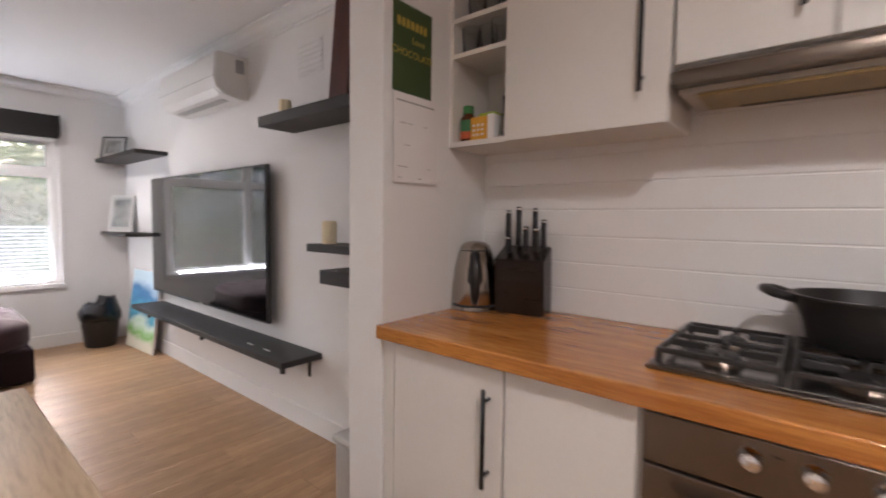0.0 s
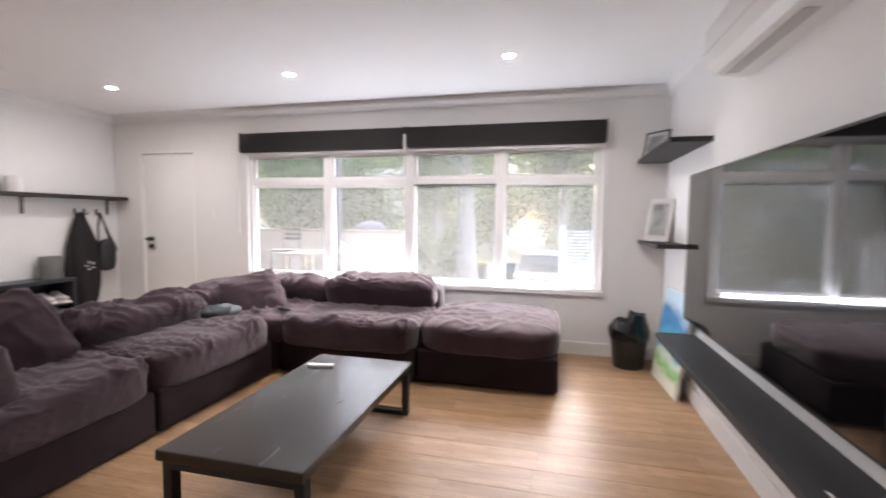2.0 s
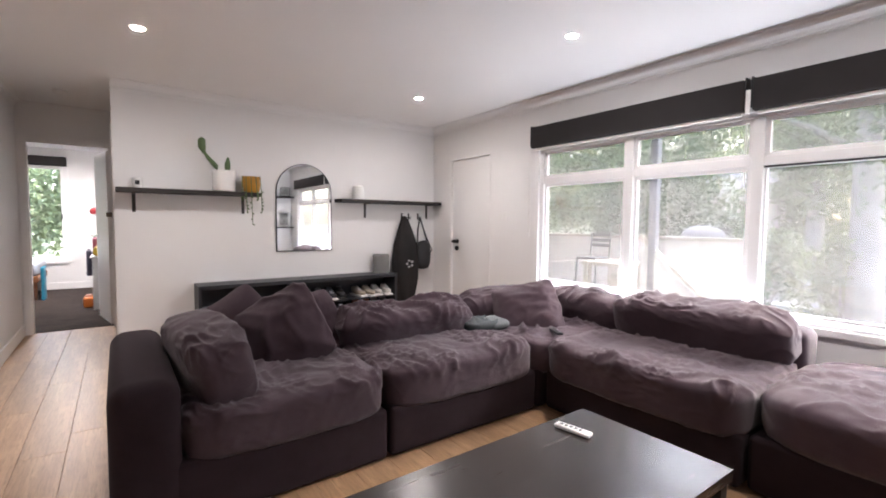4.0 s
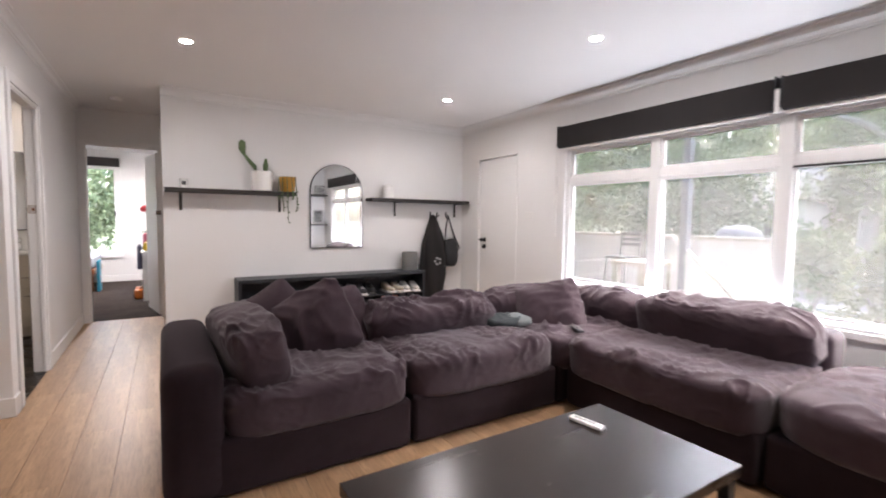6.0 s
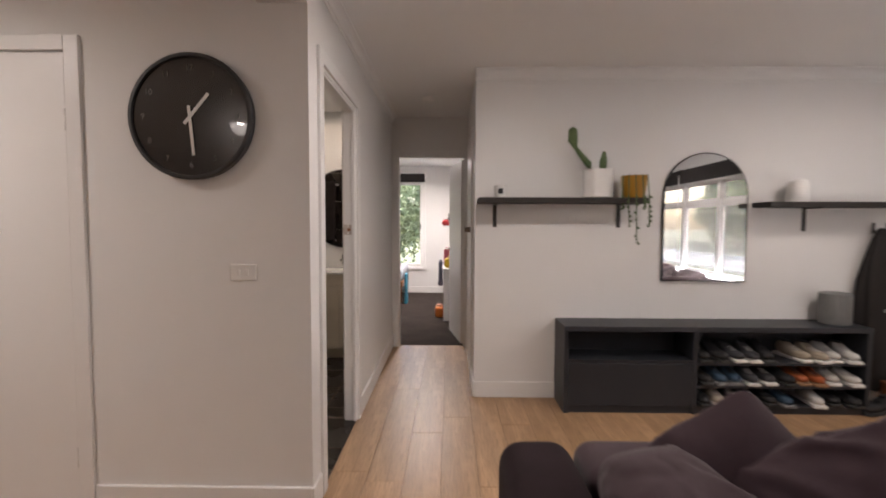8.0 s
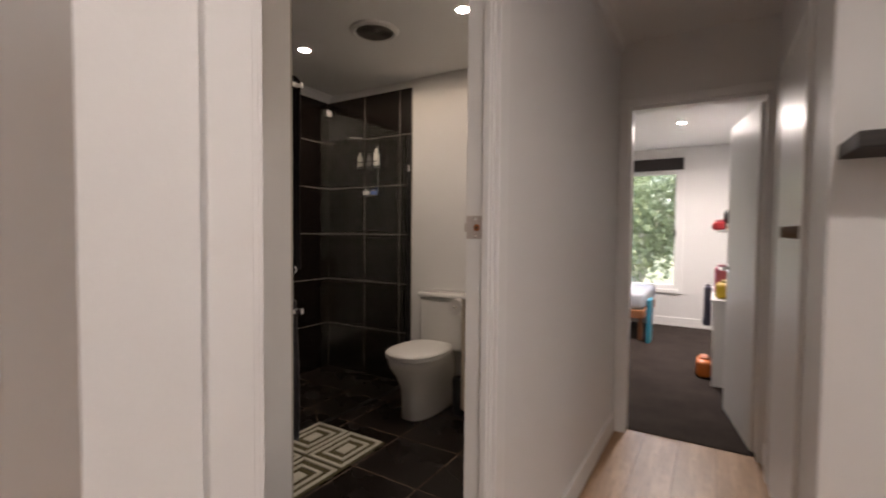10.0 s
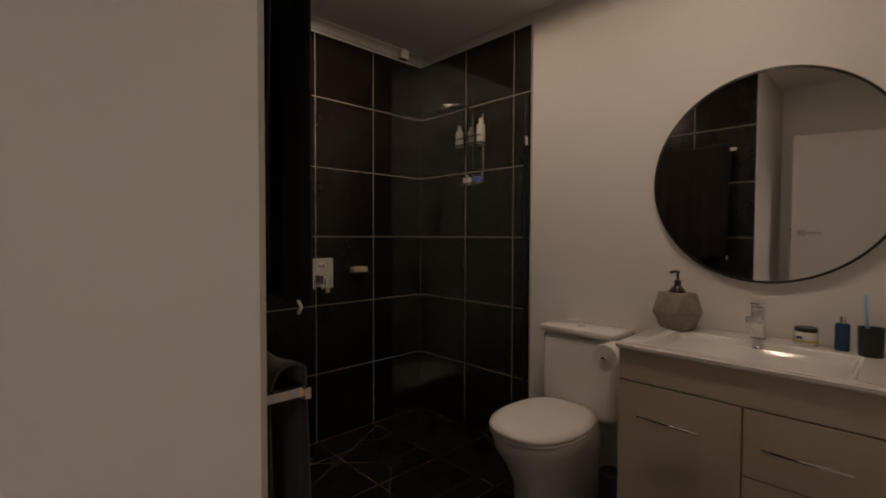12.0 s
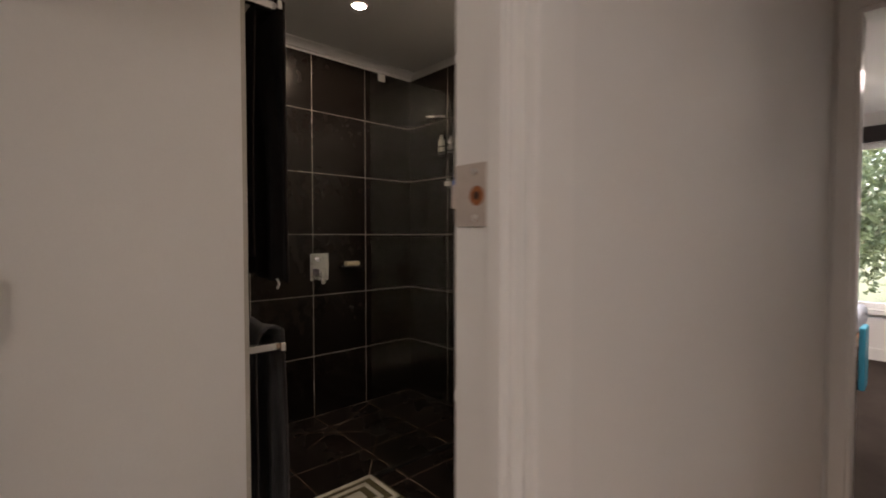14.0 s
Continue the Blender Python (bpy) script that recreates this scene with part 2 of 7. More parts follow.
# cloth has hardly any shine of its own
for cloth in (FABRIC, FABRIC_SHADED, BLIND, CARPET, TOWEL, GREYTOWEL):
    for nd in cloth.node_tree.nodes:
        if nd.type == "BSDF_PRINCIPLED":
            nd.inputs["Specular IOR Level"].default_value = 0.08


def plain(name, c, rough=0.5, metal=0.0):
    return surface(name, tuple(0.88 * x for x in c), tuple(min(1.0, 1.1 * x) for x in c), rough, 110, 4.0, 0.08, 0.0005, metal)


def glass_mat(name, tint=(1, 1, 1), rough=0.0):
    m, t, p = node_mat(name)
    p.inputs["Base Color"].default_value = (*tint, 1)
    p.inputs["Transmission Weight"].default_value = 1.0
    p.inputs["Roughness"].default_value = rough
    p.inputs["IOR"].default_value = 1.45
    return m


GLASS = glass_mat("clear_glass", (0.97, 0.98, 0.98))
WINDOWGLASS = glass_mat("window_glass", (0.30, 0.305, 0.30))
# pale veil imitating glare on the panes; their dark tint dims the view
wt = WINDOWGLASS.node_tree
veil, mixer = wt.nodes.new("ShaderNodeBsdfTranslucent"), wt.nodes.new("ShaderNodeMixShader")
veil.inputs["Color"].default_value = (0.9, 0.9, 0.88, 1)
mixer.inputs[0].default_value = 0.03
outp = next(n for n in wt.nodes if n.type == "OUTPUT_MATERIAL")
wt.links.new(outp.inputs[0].links[0].from_socket, mixer.inputs[1])
wt.links.new(veil.outputs[0], mixer.inputs[2])
wt.links.new(mixer.outputs[0], outp.inputs[0])
# a thin clear pane: straight view through, a faint mirror image on it
SHOWERGLASS, st, sp_node = node_mat("shower_glass")
see, shine, pane_mix = st.nodes.new("ShaderNodeBsdfTransparent"), st.nodes.new("ShaderNodeBsdfGlossy"), st.nodes.new("ShaderNodeMixShader")
see.inputs["Color"].default_value = (0.93, 0.955, 0.935, 1)
shine.inputs["Roughness"].default_value = 0.01
pane_mix.inputs[0].default_value = 0.022
st.links.new(see.outputs[0], pane_mix.inputs[1])
st.links.new(shine.outputs[0], pane_mix.inputs[2])
st.links.new(pane_mix.outputs[0], next(n for n in st.nodes if n.type == "OUTPUT_MATERIAL").inputs[0])
st.nodes.remove(sp_node)

# the screen's coating mirrors the room; the tiles less so
SCREEN.node_tree.nodes["Principled BSDF"].inputs["Specular IOR Level"].default_value = 0.8
SCREEN.node_tree.nodes["Principled BSDF"].inputs["Coat Weight"].default_value = 0.5
for tiles in (TILE, FLOORTILE):
    tiles.node_tree.nodes["Principled BSDF"].inputs["Specular IOR Level"].default_value = 0.35

# ---------------------------------------------------------------- lamps
LAMP = glow("lamp_disc", (1.0, 0.93, 0.82), 30.0)


def downlight(x, y, z, watts, group, colour=(1.0, 0.93, 0.85), blend=1.0):
    d = thing("downlight", "small round recessed white ceiling downlight, switched on", "downlight", (x, y, z), group)
    part("trim_ring", smooth(lathe([(0.034, -0.001), (0.036, -0.006), (0.044, -0.006), (0.047, -0.001), (0.047, 0.002)], 28, (x, y, z))), WHITEPLASTIC, d)
    part("lens", lathe([(0.033, -0.0045), (0.0335, -0.0025)], 24, (x, y, z)), LAMP, d, "glowing warm white lens")
    la = bpy.data.lights.new("lamp", "SPOT")
    la.energy, la.spot_size, la.spot_blend, la.shadow_soft_size, la.color = watts, radians(178), blend, 0.1, colour
    lo = new("lamp", la)
    lo.matrix_world = Matrix.Translation((x, y, z - 0.03))
    return d


LIVING_W, BATH_W = 3.4, 1.15
# the two at x = 0.9 are out of view, added to light the kitchen
for x, y in ((-4.02, 0.58), (-4.07, -1.22), (-4.08, -3.06), (-1.79, -2.79), (0.9, -1.9), (0.9, 0.35)):
    downlight(x, y, CEIL, LIVING_W * (1.2 if x > 0 else 1.15 if x > -2 else 0.65 if y < -2 else 1.0), "living room downlights")
downlight(1.06, -4.76, BCEIL, BATH_W, "bathroom downlights", (1.0, 0.78, 0.54), 0.1)
# unseen second lamp, added to brighten the basin side
downlight(-0.14, -4.82, BCEIL, 0.62 * BATH_W, "bathroom downlights", (1.0, 0.78, 0.54), 0.1)
downlight(-1.02, -7.97, CEIL, 7.2 * LIVING_W, "bedroom downlight")

# ---------------------------------------------------------------- floors and ceilings
structure("floor_base", boxes(((-5.2, -9.7, -0.12), (3.5, 2.0, -0.012))), JOINT, "concrete slab under the laminate boards", "floor")
structure("ceiling", boxes(((-5.2, -9.7, CEIL), (BX, 2.0, CEIL + 0.1)), ((BX, -9.7, CEIL), (3.5, BY, CEIL + 0.1)), ((BX, CY - 0.1, CEIL), (3.5, 2.0, CEIL + 0.1)), ((BACK, BY, CEIL), (3.5, CY - 0.1, CEIL + 0.1))), CEILING, "flat white painted plaster ceiling", "ceiling")
structure("ceiling_bathroom", boxes(((BX, BY, BCEIL), (BACK, CY - 0.1, CEIL + 0.098))), CEILING, "white painted bathroom ceiling", "ceiling")
structure("roof_slab", boxes(((-6.0, -10.2, CEIL + 0.1), (4.0, 2.6, CEIL + 0.35))), RENDER, "flat roof with overhanging eaves", "roof")


def wall_along_y(name, x0, x1, y0, y1, openings, mat, label, z1=CEIL):
    """A wall between x0 and x1 from y0 to y1, with openings (a, b, low, high) cut through."""
    rows, y = [], y0
    for a, b, lo, hi in sorted(openings):
        rows.append(((x0, y, -0.05), (x1, a, z1)))
        if lo > 0:
            rows.append(((x0, a, -0.05), (x1, b, lo)))
        rows.append(((x0, a, hi), (x1, b, z1)))
        y = b
    rows.append(((x0, y, -0.05), (x1, y1, z1)))
    return structure(name, boxes(*rows), mat, label, "wall")


def wall_along_x(name, y0, y1, x0, x1, openings, mat, label, z1=CEIL):
    rows, x = [], x0
    for a, b, lo, hi in sorted(openings):
        rows.append(((x, y0, -0.05), (a, y1, z1)))
        if lo > 0:
            rows.append(((a, y0, -0.05), (b, y1, lo)))
        rows.append(((a, y0, hi), (b, y1, z1)))
        x = b
    rows.append(((x, y0, -0.05), (x1, y1, z1)))
    return structure(name, boxes(*rows), mat, label, "wall")


WIN = (-2.36, 1.345, 0.60, 1.96)      # living room window: y from, y to, sill, head
DOOR = (-3.83, -3.08, 0.0, 2.0)       # entry door
BDOOR = (-3.778, -2.99, 0.0, 2.055)     # bathroom door
BWIN = (-0.93, -0.10, 0.50, 2.14)     # bedroom window: x from, x to

wall_along_y("wall_window", -5.17, WX, -4.3, 2.0, [WIN, DOOR], PAINT, "white painted plaster wall with wide window")
wall_along_x("wall_television", TY, 2.0, -5.17, 3.5, [], PAINT, "white painted plaster wall behind television and kitchen")
wall_along_x("wall_mirror", -4.3, MY, WX, HR, [], PAINT, "white painted plaster wall with shelves and mirror")
wall_along_y("wall_hall_right", HR - 0.1, HR, -5.7, -4.3, [], PAINT, "white painted hallway wall")
wall_along_x("wall_hall_end", -5.7, HEND, HR, HX, [(-1.605, -0.89, 0.0, 2.03)], PAINT, "white hallway end wall with bedroom doorway")
wall_along_y("wall_hall_left", HX, BX, -5.7, CY - 0.1, [BDOOR], PAINT, "white hallway wall with bathroom doorway", BCEIL)
wall_along_x("wall_clock", CY - 0.1, CY, HX, 3.5, [], PAINT, "white painted wall with clock and cupboard")
structure("ceiling_beam", boxes(((HX, CY, 2.245), (-0.615, 1.30, CEIL))), PAINT, "white plastered beam below the ceiling", "beam")
structure("wall_kitchen_nib", boxes(((-0.736, 1.325, -0.05), (-0.577, TY, CEIL)), bev=0.004), PAINT, "short white nib wall beside kitchen bench", "wall")
structure("wall_kitchen_far", boxes(((3.4, CY - 0.1, -0.05), (3.5, TY, CEIL))), PAINT, "plain white kitchen wall", "wall")
structure("wall_bath_nib", boxes(((NX, NY, -0.05), (BACK + 0.1, CY - 0.1, BCEIL))), PAINT, "white painted bathroom wall beside the shower", "wall")
structure("wall_bath_back", boxes(((BACK, BY - 0.1, -0.05), (BACK + 0.1, NY, BCEIL))), PAINT, "shower back wall", "wall")
structure("wall_basin", boxes(((BX, BY - 0.1, -0.05), (BACK, BY, BCEIL))), PAINT, "white painted bathroom wall behind basin", "wall")
wall_along_x("wall_bedroom_far", -9.65, -9.5, -3.3, 1.3, [BWIN], PAINT, "white painted bedroom wall with window")
structure("wall_bedroom_left", boxes(((1.2, -9.5, -0.05), (1.3, -5.7, CEIL))), PAINT, "white painted bedroom wall", "wall")
structure("wall_bedroom_right", boxes(((-3.3, -9.5, -0.05), (-3.2, -5.7, CEIL))), PAINT, "white painted bedroom wall", "wall")
structure("wall_bedroom_near", boxes(((-3.2, -5.8, -0.05), (HR - 0.1, -5.7, CEIL)), ((HX, -5.8, -0.05), (1.2, -5.7, CEIL))), PAINT, "white painted bedroom wall", "wall")
structure("floor_carpet", boxes(((-3.2, -9.5, -0.012), (1.2, -5.66, 0.004))), CARPET, "dark charcoal loop pile carpet", "carpet")


def moulding(name, a, b, inward, depth=0.075, z=CEIL, label="white coved plaster cornice"):
    """A cornice of coved section along a wall from a to b; inward is the direction into the room."""
    bm = bmesh.new()
    prof = [(0.0, -depth - 0.012), (0.006, -depth - 0.012), (0.008, -depth), (0.018, -depth + 0.004)]
    prof += [(0.018 + (depth - 0.022) * (1 - math.cos(u)), -depth + 0.004 + (depth - 0.014) * math.sin(u)) for u in (0.3, 0.7, 1.1, 1.45)]
    prof += [(depth, -0.008), (depth + 0.008, -0.008), (depth + 0.008, 0.0), (0.0, 0.0)]
    a, b, w = Vector((*a, z)), Vector((*b, z)), Vector((*inward, 0))
    ends = [[bm.verts.new(p + w * u + Vector((0, 0, v))) for u, v in prof] for p in (a, b)]
    n = len(prof)
    for k in range(n):
        bm.faces.new((ends[0][k], ends[0][(k + 1) % n], ends[1][(k + 1) % n], ends[1][k]))
    bm.faces.new(ends[0][::-1])
    bm.faces.new(ends[1])
    bmesh.ops.recalc_face_normals(bm, faces=bm.faces[:])
    return structure(name, bm, CEILING, label, "cornice")


moulding("cornice", (WX, MY), (WX, TY), (1, 0))
moulding("cornice", (WX, TY), (-0.742, TY), (0, -1))
moulding("cornice", (WX, MY), (HR, MY), (0, 1))
moulding("cornice", (HX, CY), (HX, 1.30), (-1, 0))
moulding("cornice", (-0.615, CY), (3.4, CY), (0, 1))
moulding("cornice", (HX, HEND), (HX, CY), (-1, 0), 0.05)
moulding("cornice", (BACK, BY), (BACK, NY), (-1, 0), 0.05, BCEIL)


def skirting(rows, h=0.12):
    for lo, hi in rows:
        structure("baseboard", boxes(((*lo, 0.0), (*hi, h)), bev=0.004), GLOSS, "white gloss painted skirting board", "skirting")


skirting([((WX, DOOR[1] + 0.03), (WX + 0.014, TY)), ((WX, MY), (WX + 0.014, DOOR[0] - 0.03)), ((WX + 0.014, TY - 0.014), (-0.742, TY)),
          ((WX + 0.014, MY), (HR, MY + 0.014)), ((HR, HEND + 0.014), (HR + 0.014, -5.42)), ((HR, -4.52), (HR + 0.014, MY)),
          ((HX - 0.014, HEND + 0.014), (HX, BDOOR[0] - 0.075)), ((HX - 0.014, BDOOR[1] + 0.075), (HX, CY + 0.014)),
          ((HX, CY), (0.152, CY + 0.014)), ((-3.2, -9.5), (1.2, -9.486)), ((-0.756, 1.31), (-0.742, TY - 0.014))])


def architrave(name, plane, axis, side, a, b, h, w=0.065, t=0.016):
    """A flat trim round an opening from a to b up to h on one face of a wall."""
    rows = [(a - w, a, 0, h + w), (b, b + w, 0, h + w), (a, b, h, h + w)]
    bm = bmesh.new()
    for u0, u1, z0, z1 in rows:
        p0, p1 = sorted((plane, plane + side * t))
        if axis == "y":
            bx(bm, (p0, u0, z0), (p1, u1, z1), 0.003)
        else:
            bx(bm, (u0, p0, z0), (u1, p1, z1), 0.003)
    return structure(name, bm, GLOSS, "white gloss painted door trim", "door trim")


def jamb(axis, p0, p1, a, b, h, t=0.018):
    bm = bmesh.new()
    for u0, u1, z0, z1 in ((a, a + t, 0, h), (b - t, b, 0, h), (a + t, b - t, h - t, h)):
        if axis == "y":
            bx(bm, (p0, u0, z0), (p1, u1, z1), 0.002)
        else:
            bx(bm, (u0, p0, z0), (u1, p1, z1), 0.002)
    return structure("door_jamb", bm, GLOSS, "white painted door lining", "door frame")


architrave("trim_bath_door", HX, "y", -1, BDOOR[0], BDOOR[1], BDOOR[3])
jamb("y", HX - 0.002, BX + 0.0005, BDOOR[0], BDOOR[1], BDOOR[3])
structure("door_stop", boxes(((HX + 0.004, BDOOR[0] + 0.018, 0.0), (-0.805, BDOOR[0] + 0.029, BDOOR[3] - 0.029)), ((HX + 0.004, BDOOR[1] - 0.029, 0.0), (-0.805, BDOOR[1] - 0.018, BDOOR[3] - 0.029)), ((HX + 0.004, BDOOR[0] + 0.018, BDOOR[3] - 0.029), (-0.805, BDOOR[1] - 0.018, BDOOR[3] - 0.018)), bev=0.002), GLOSS, "white painted door stop bead", "door frame")
architrave("trim_bath_door_inner", BX, "y", 1, BDOOR[0] - 0.004, BDOOR[1] + 0.004, BDOOR[3] + 0.004, 0.05, 0.012)
architrave("trim_bedroom_door", HEND, "x", 1, -1.605, -0.895, 2.03, 0.05)
jamb("x", -5.702, HEND + 0.002, -1.605, -0.89, 2.03)
architrave("trim_cupboard_door", CY, "x", 1, 0.222, 1.0, 2.045)
architrave("trim_hall_door", HR, "y", 1, -5.36, -4.58, 2.03, 0.06)


def door_leaf(name, lo, hi, label, m=None, mat=GLOSS):
    d = thing(name, label, "door")
    d.matrix_basis = m or Matrix.Identity(4)
    p = part("leaf", boxes((lo, hi), bev=0.002), mat)
    p.parent = d
    return d


def lever(parent, m, mat=CHROME, black=False):
    """A door lever on a square rose, standing on the local xz plane and reaching along x."""
    bm = boxes(((-0.028, -0.009, -0.028), (0.028, 0.0, 0.028)), bev=0.003)
    bmesh.ops.transform(bm, matrix=m, verts=bm.verts[:])
    r = part("rose", bm, mat)
    r.parent = parent
    bm = boxes(((-0.009, -0.05, -0.009), (0.009, -0.009, 0.009)), ((-0.011, -0.062, -0.010), (0.115, -0.048, 0.010)), bev=0.003)
    bmesh.ops.transform(bm, matrix=m, verts=bm.verts[:])
    h = part("lever", bm, mat)
    h.parent = parent


# entry door, closed
d = door_leaf("door_1", (WX - 0.05, DOOR[0] + 0.02, 0.005), (WX - 0.026, DOOR[1] - 0.024, DOOR[3] - 0.024), "closed flush white painted entry door")
jamb("y", WX - 0.10, WX + 0.004, DOOR[0], DOOR[1], DOOR[3], 0.02)
for z, hgt in ((0.985, 0.03), (0.90, 0.034)):
    part("lock", smooth(lathe([(0.027, 0), (0.027, 0.010), (0.020, 0.014), (0.018, 0.045), (0.024, 0.05), (0.024, 0.058)] if z > 0.95 else [(0.029, 0), (0.029, 0.02), (0.025, 0.024)], 24, (WX - 0.026, -3.71, z), pose(0, 0, 0, 0, 90, 0))), BLACKMETAL, d, "black metal lock")
part("handle", boxes(((WX + 0.016, -3.765, 0.975), (WX + 0.031, -3.65, 0.995)), bev=0.004), BLACKMETAL, d, "black lever handle")

# bathroom door, open about eighty degrees
ang = math.degrees(math.atan2(-0.228, 0.66))
bm4 = pose(-0.74, -3.03, 0, 0, 0, ang)
d = door_leaf("door_2", (0.004, -0.018, 0.008), (0.704, 0.018, 2.03), "open flush white painted bathroom door", bm4)
lever(d, Matrix.Translation((0.645, -0.018, 1.27)) @ Matrix.Diagonal((-1, 1, 1, 1)))
lever(d, Matrix.Translation((0.645, 0.018, 1.27)) @ pose(0, 0, 0, 0, 0, 180))
part("latch_plate", boxes(((0.703, -0.011, 1.225), (0.706, 0.011, 1.315))), STEEL).parent = d

# strike plate in the bathroom door lining
sp = thing("strike_plate", "worn steel strike plate on the white door lining", "strike plate", (-0.775, BDOOR[0] + 0.018, 1.268))
part("plate", boxes(((-0.803, BDOOR[0] + 0.018, 1.236), (-0.752, BDOOR[0] + 0.0205, 1.302)), ((-0.752, BDOOR[0] + 0.018, 1.256), (-0.7465, BDOOR[0] + 0.0205, 1.282)), bev=0.001), plain("worn_plate", (0.50, 0.44, 0.40), 0.4), sp)
part("latch_hole", smooth(lathe([(0.0105, 0), (0.0098, 0.0008)], 24, (-0.785, BDOOR[0] + 0.0203, 1.268), pose(0, 0, 0, -90, 0, 0))), plain("bare_timber", (0.30, 0.10, 0.03), 0.8), sp, "chipped bare timber latch hole")
part("latch_core", lathe([(0.0045, 0), (0.004, 0.0006)], 16, (-0.785, BDOOR[0] + 0.0211, 1.268), pose(0, 0, 0, -90, 0, 0)), plain("hole_dark", (0.05, 0.02, 0.01), 0.9), sp)
for z in (1.245, 1.293):
    part("screw", lathe([(0.0045, 0), (0.0035, 0.0015)], 12, (-0.782, BDOOR[0] + 0.0205, z), pose(0, 0, 0, -90, 0, 0)), CHROME, sp)

# bedroom door, open into the bedroom
d = door_leaf("door_3", (0.004, 0.0, 0.012), (0.70, 0.036, 2.0), "open flush white painted bedroom door", pose(-1.60, -5.70, 0, 0, 0, -79.5))
for z in (0.28, 1.78):
    part("hinge", smooth(tube([(0.0, -0.006, z - 0.05), (0.0, -0.006, z + 0.05)], 0.007)), DARKGREY).parent = d
lever(d, Matrix.Translation((0.64, 0.036, 1.02)) @ pose(0, 0, 0, 0, 0, 180))

# hall door, closed, and cupboard door
d = door_leaf("door_4", (HR + 0.001, -5.36, 0.008), (HR + 0.008, -4.58, 2.03), "closed flush white hallway door")
part("latch", smooth(lathe([(0.024, 0), (0.024, 0.008), (0.02, 0.05), (0.026, 0.055)], 20, (HR + 0.008, -4.635, 1.265), pose(0, 0, 0, 0, 90, 0))), STEEL, d, "round steel knob")
d = door_leaf("door_5", (0.226, CY + 0.001, 0.01), (0.996, CY + 0.010, 2.036), "closed flush white cupboard door")
for z in (0.25, 1.75):
    part("hinge", smooth(tube([(0.224, CY + 0.012, z - 0.045), (0.224, CY + 0.012, z + 0.045)], 0.006)), WHITEPLASTIC, d)

# ---------------------------------------------------------------- living room window
w = tagged(new("window_1"), "wide white timber window of four lights with fanlights", "window", "", "structure")
y0, y1, z0, z1 = WIN
FX0, FX1 = -5.13, -5.055
MULL = (-1.40, -0.487, 0.418)
TR = 1.63
part("window_frame", boxes(((FX0, y0, z0), (FX1, y0 + 0.05, z1)), ((FX0, y1 - 0.05, z0), (FX1, y1, z1)), ((FX0, y0 + 0.05, z0), (FX1, y1 - 0.05, z0 + 0.045)), ((FX0, y0 + 0.05, z1 - 0.045), (FX1, y1 - 0.05, z1)), bev=0.004), GLOSS, w)
for yy in MULL:
    part("mullion", boxes(((FX0, yy - 0.036, z0 + 0.045), (FX1 + 0.004, yy + 0.036, z1 - 0.045)), bev=0.005), GLOSS, w)
edges = [y0 + 0.05, *MULL, y1 - 0.05]
for k in range(4):
    a, b = edges[k] + (0.036 if k else 0), edges[k + 1] - (0.036 if k < 3 else 0)
    part("transom", boxes(((FX0, a, TR - 0.03), (FX1, b, TR + 0.03)), bev=0.004), GLOSS, w)
    for lo, hi, s in ((z0 + 0.045, TR - 0.03, 0.016 if k > 1 else 0.028), (TR + 0.03, z1 - 0.045, 0.026)):
        part("sash", boxes(((FX0 + 0.012, a, lo), (FX1 - 0.02, a + s, hi)), ((FX0 + 0.012, b - s, lo), (FX1 - 0.02, b, hi)), ((FX0 + 0.012, a + s, lo), (FX1 - 0.02, b - s, lo + s)), ((FX0 + 0.012, a + s, hi - s), (FX1 - 0.02, b - s, hi)), bev=0.002), GLOSS, w)
        g = part("pane", boxes(((-5.098, a + s - 0.004, lo + s - 0.004), (-5.094, b - s + 0.004, hi - s + 0.004))), WINDOWGLASS, w)
        g.visible_shadow = False
part("window_sill", boxes(((WX - 0.05, y0 - 0.02, z0 - 0.045), (WX + 0.022, y1 + 0.03, z0 + 0.002)), bev=0.006), GLOSS, w)
part("side_trim", boxes(((WX, y0 - 0.05, z0), (WX + 0.014, y0, z1 + 0.0)), bev=0.003), GLOSS, w)
part("side_trim", boxes(((WX, y1, z0), (WX + 0.014, y1 + 0.035, z1)), bev=0.003), GLOSS, w)
part("head_trim", boxes(((WX, y0 - 0.05, z1), (WX + 0.014, y1 + 0.035, z1 + 0.05)), bev=0.003), GLOSS, w)
structure("window_track", boxes(((FX1 - 0.004, MULL[1] + 0.04, TR - 0.044), (FX1 + 0.006, MULL[2] - 0.04, TR - 0.032))), BLACKPLASTIC, "dark fly screen track under the transom", "window track")


def roller_blind(lo_y, hi_y, x, z_lo, z_hi, group):
    b = thing("roller_blind", "rolled-up charcoal fabric roller blind above the window", "blind", (x, (lo_y + hi_y) / 2, z_hi), group)
    bm = boxes(((x - 0.035, lo_y, z_lo), (x + 0.035, hi_y, z_hi)), bev=0.012)
    part("cassette", smooth(bm), BLIND, b)
    part("bottom_rail", boxes(((x - 0.012, lo_y + 0.02, z_lo - 0.022), (x + 0.006, hi_y - 0.02, z_lo)), bev=0.003), WHITEPLASTIC, b, "white aluminium bottom rail")
    for yy in (lo_y - 0.006, hi_y + 0.006):
        part("bracket", boxes(((WX, yy - 0.004, z_lo + 0.02), (x + 0.03, yy + 0.004, z_hi + 0.012)), bev=0.002), BLACKPLASTIC, b)
    return b


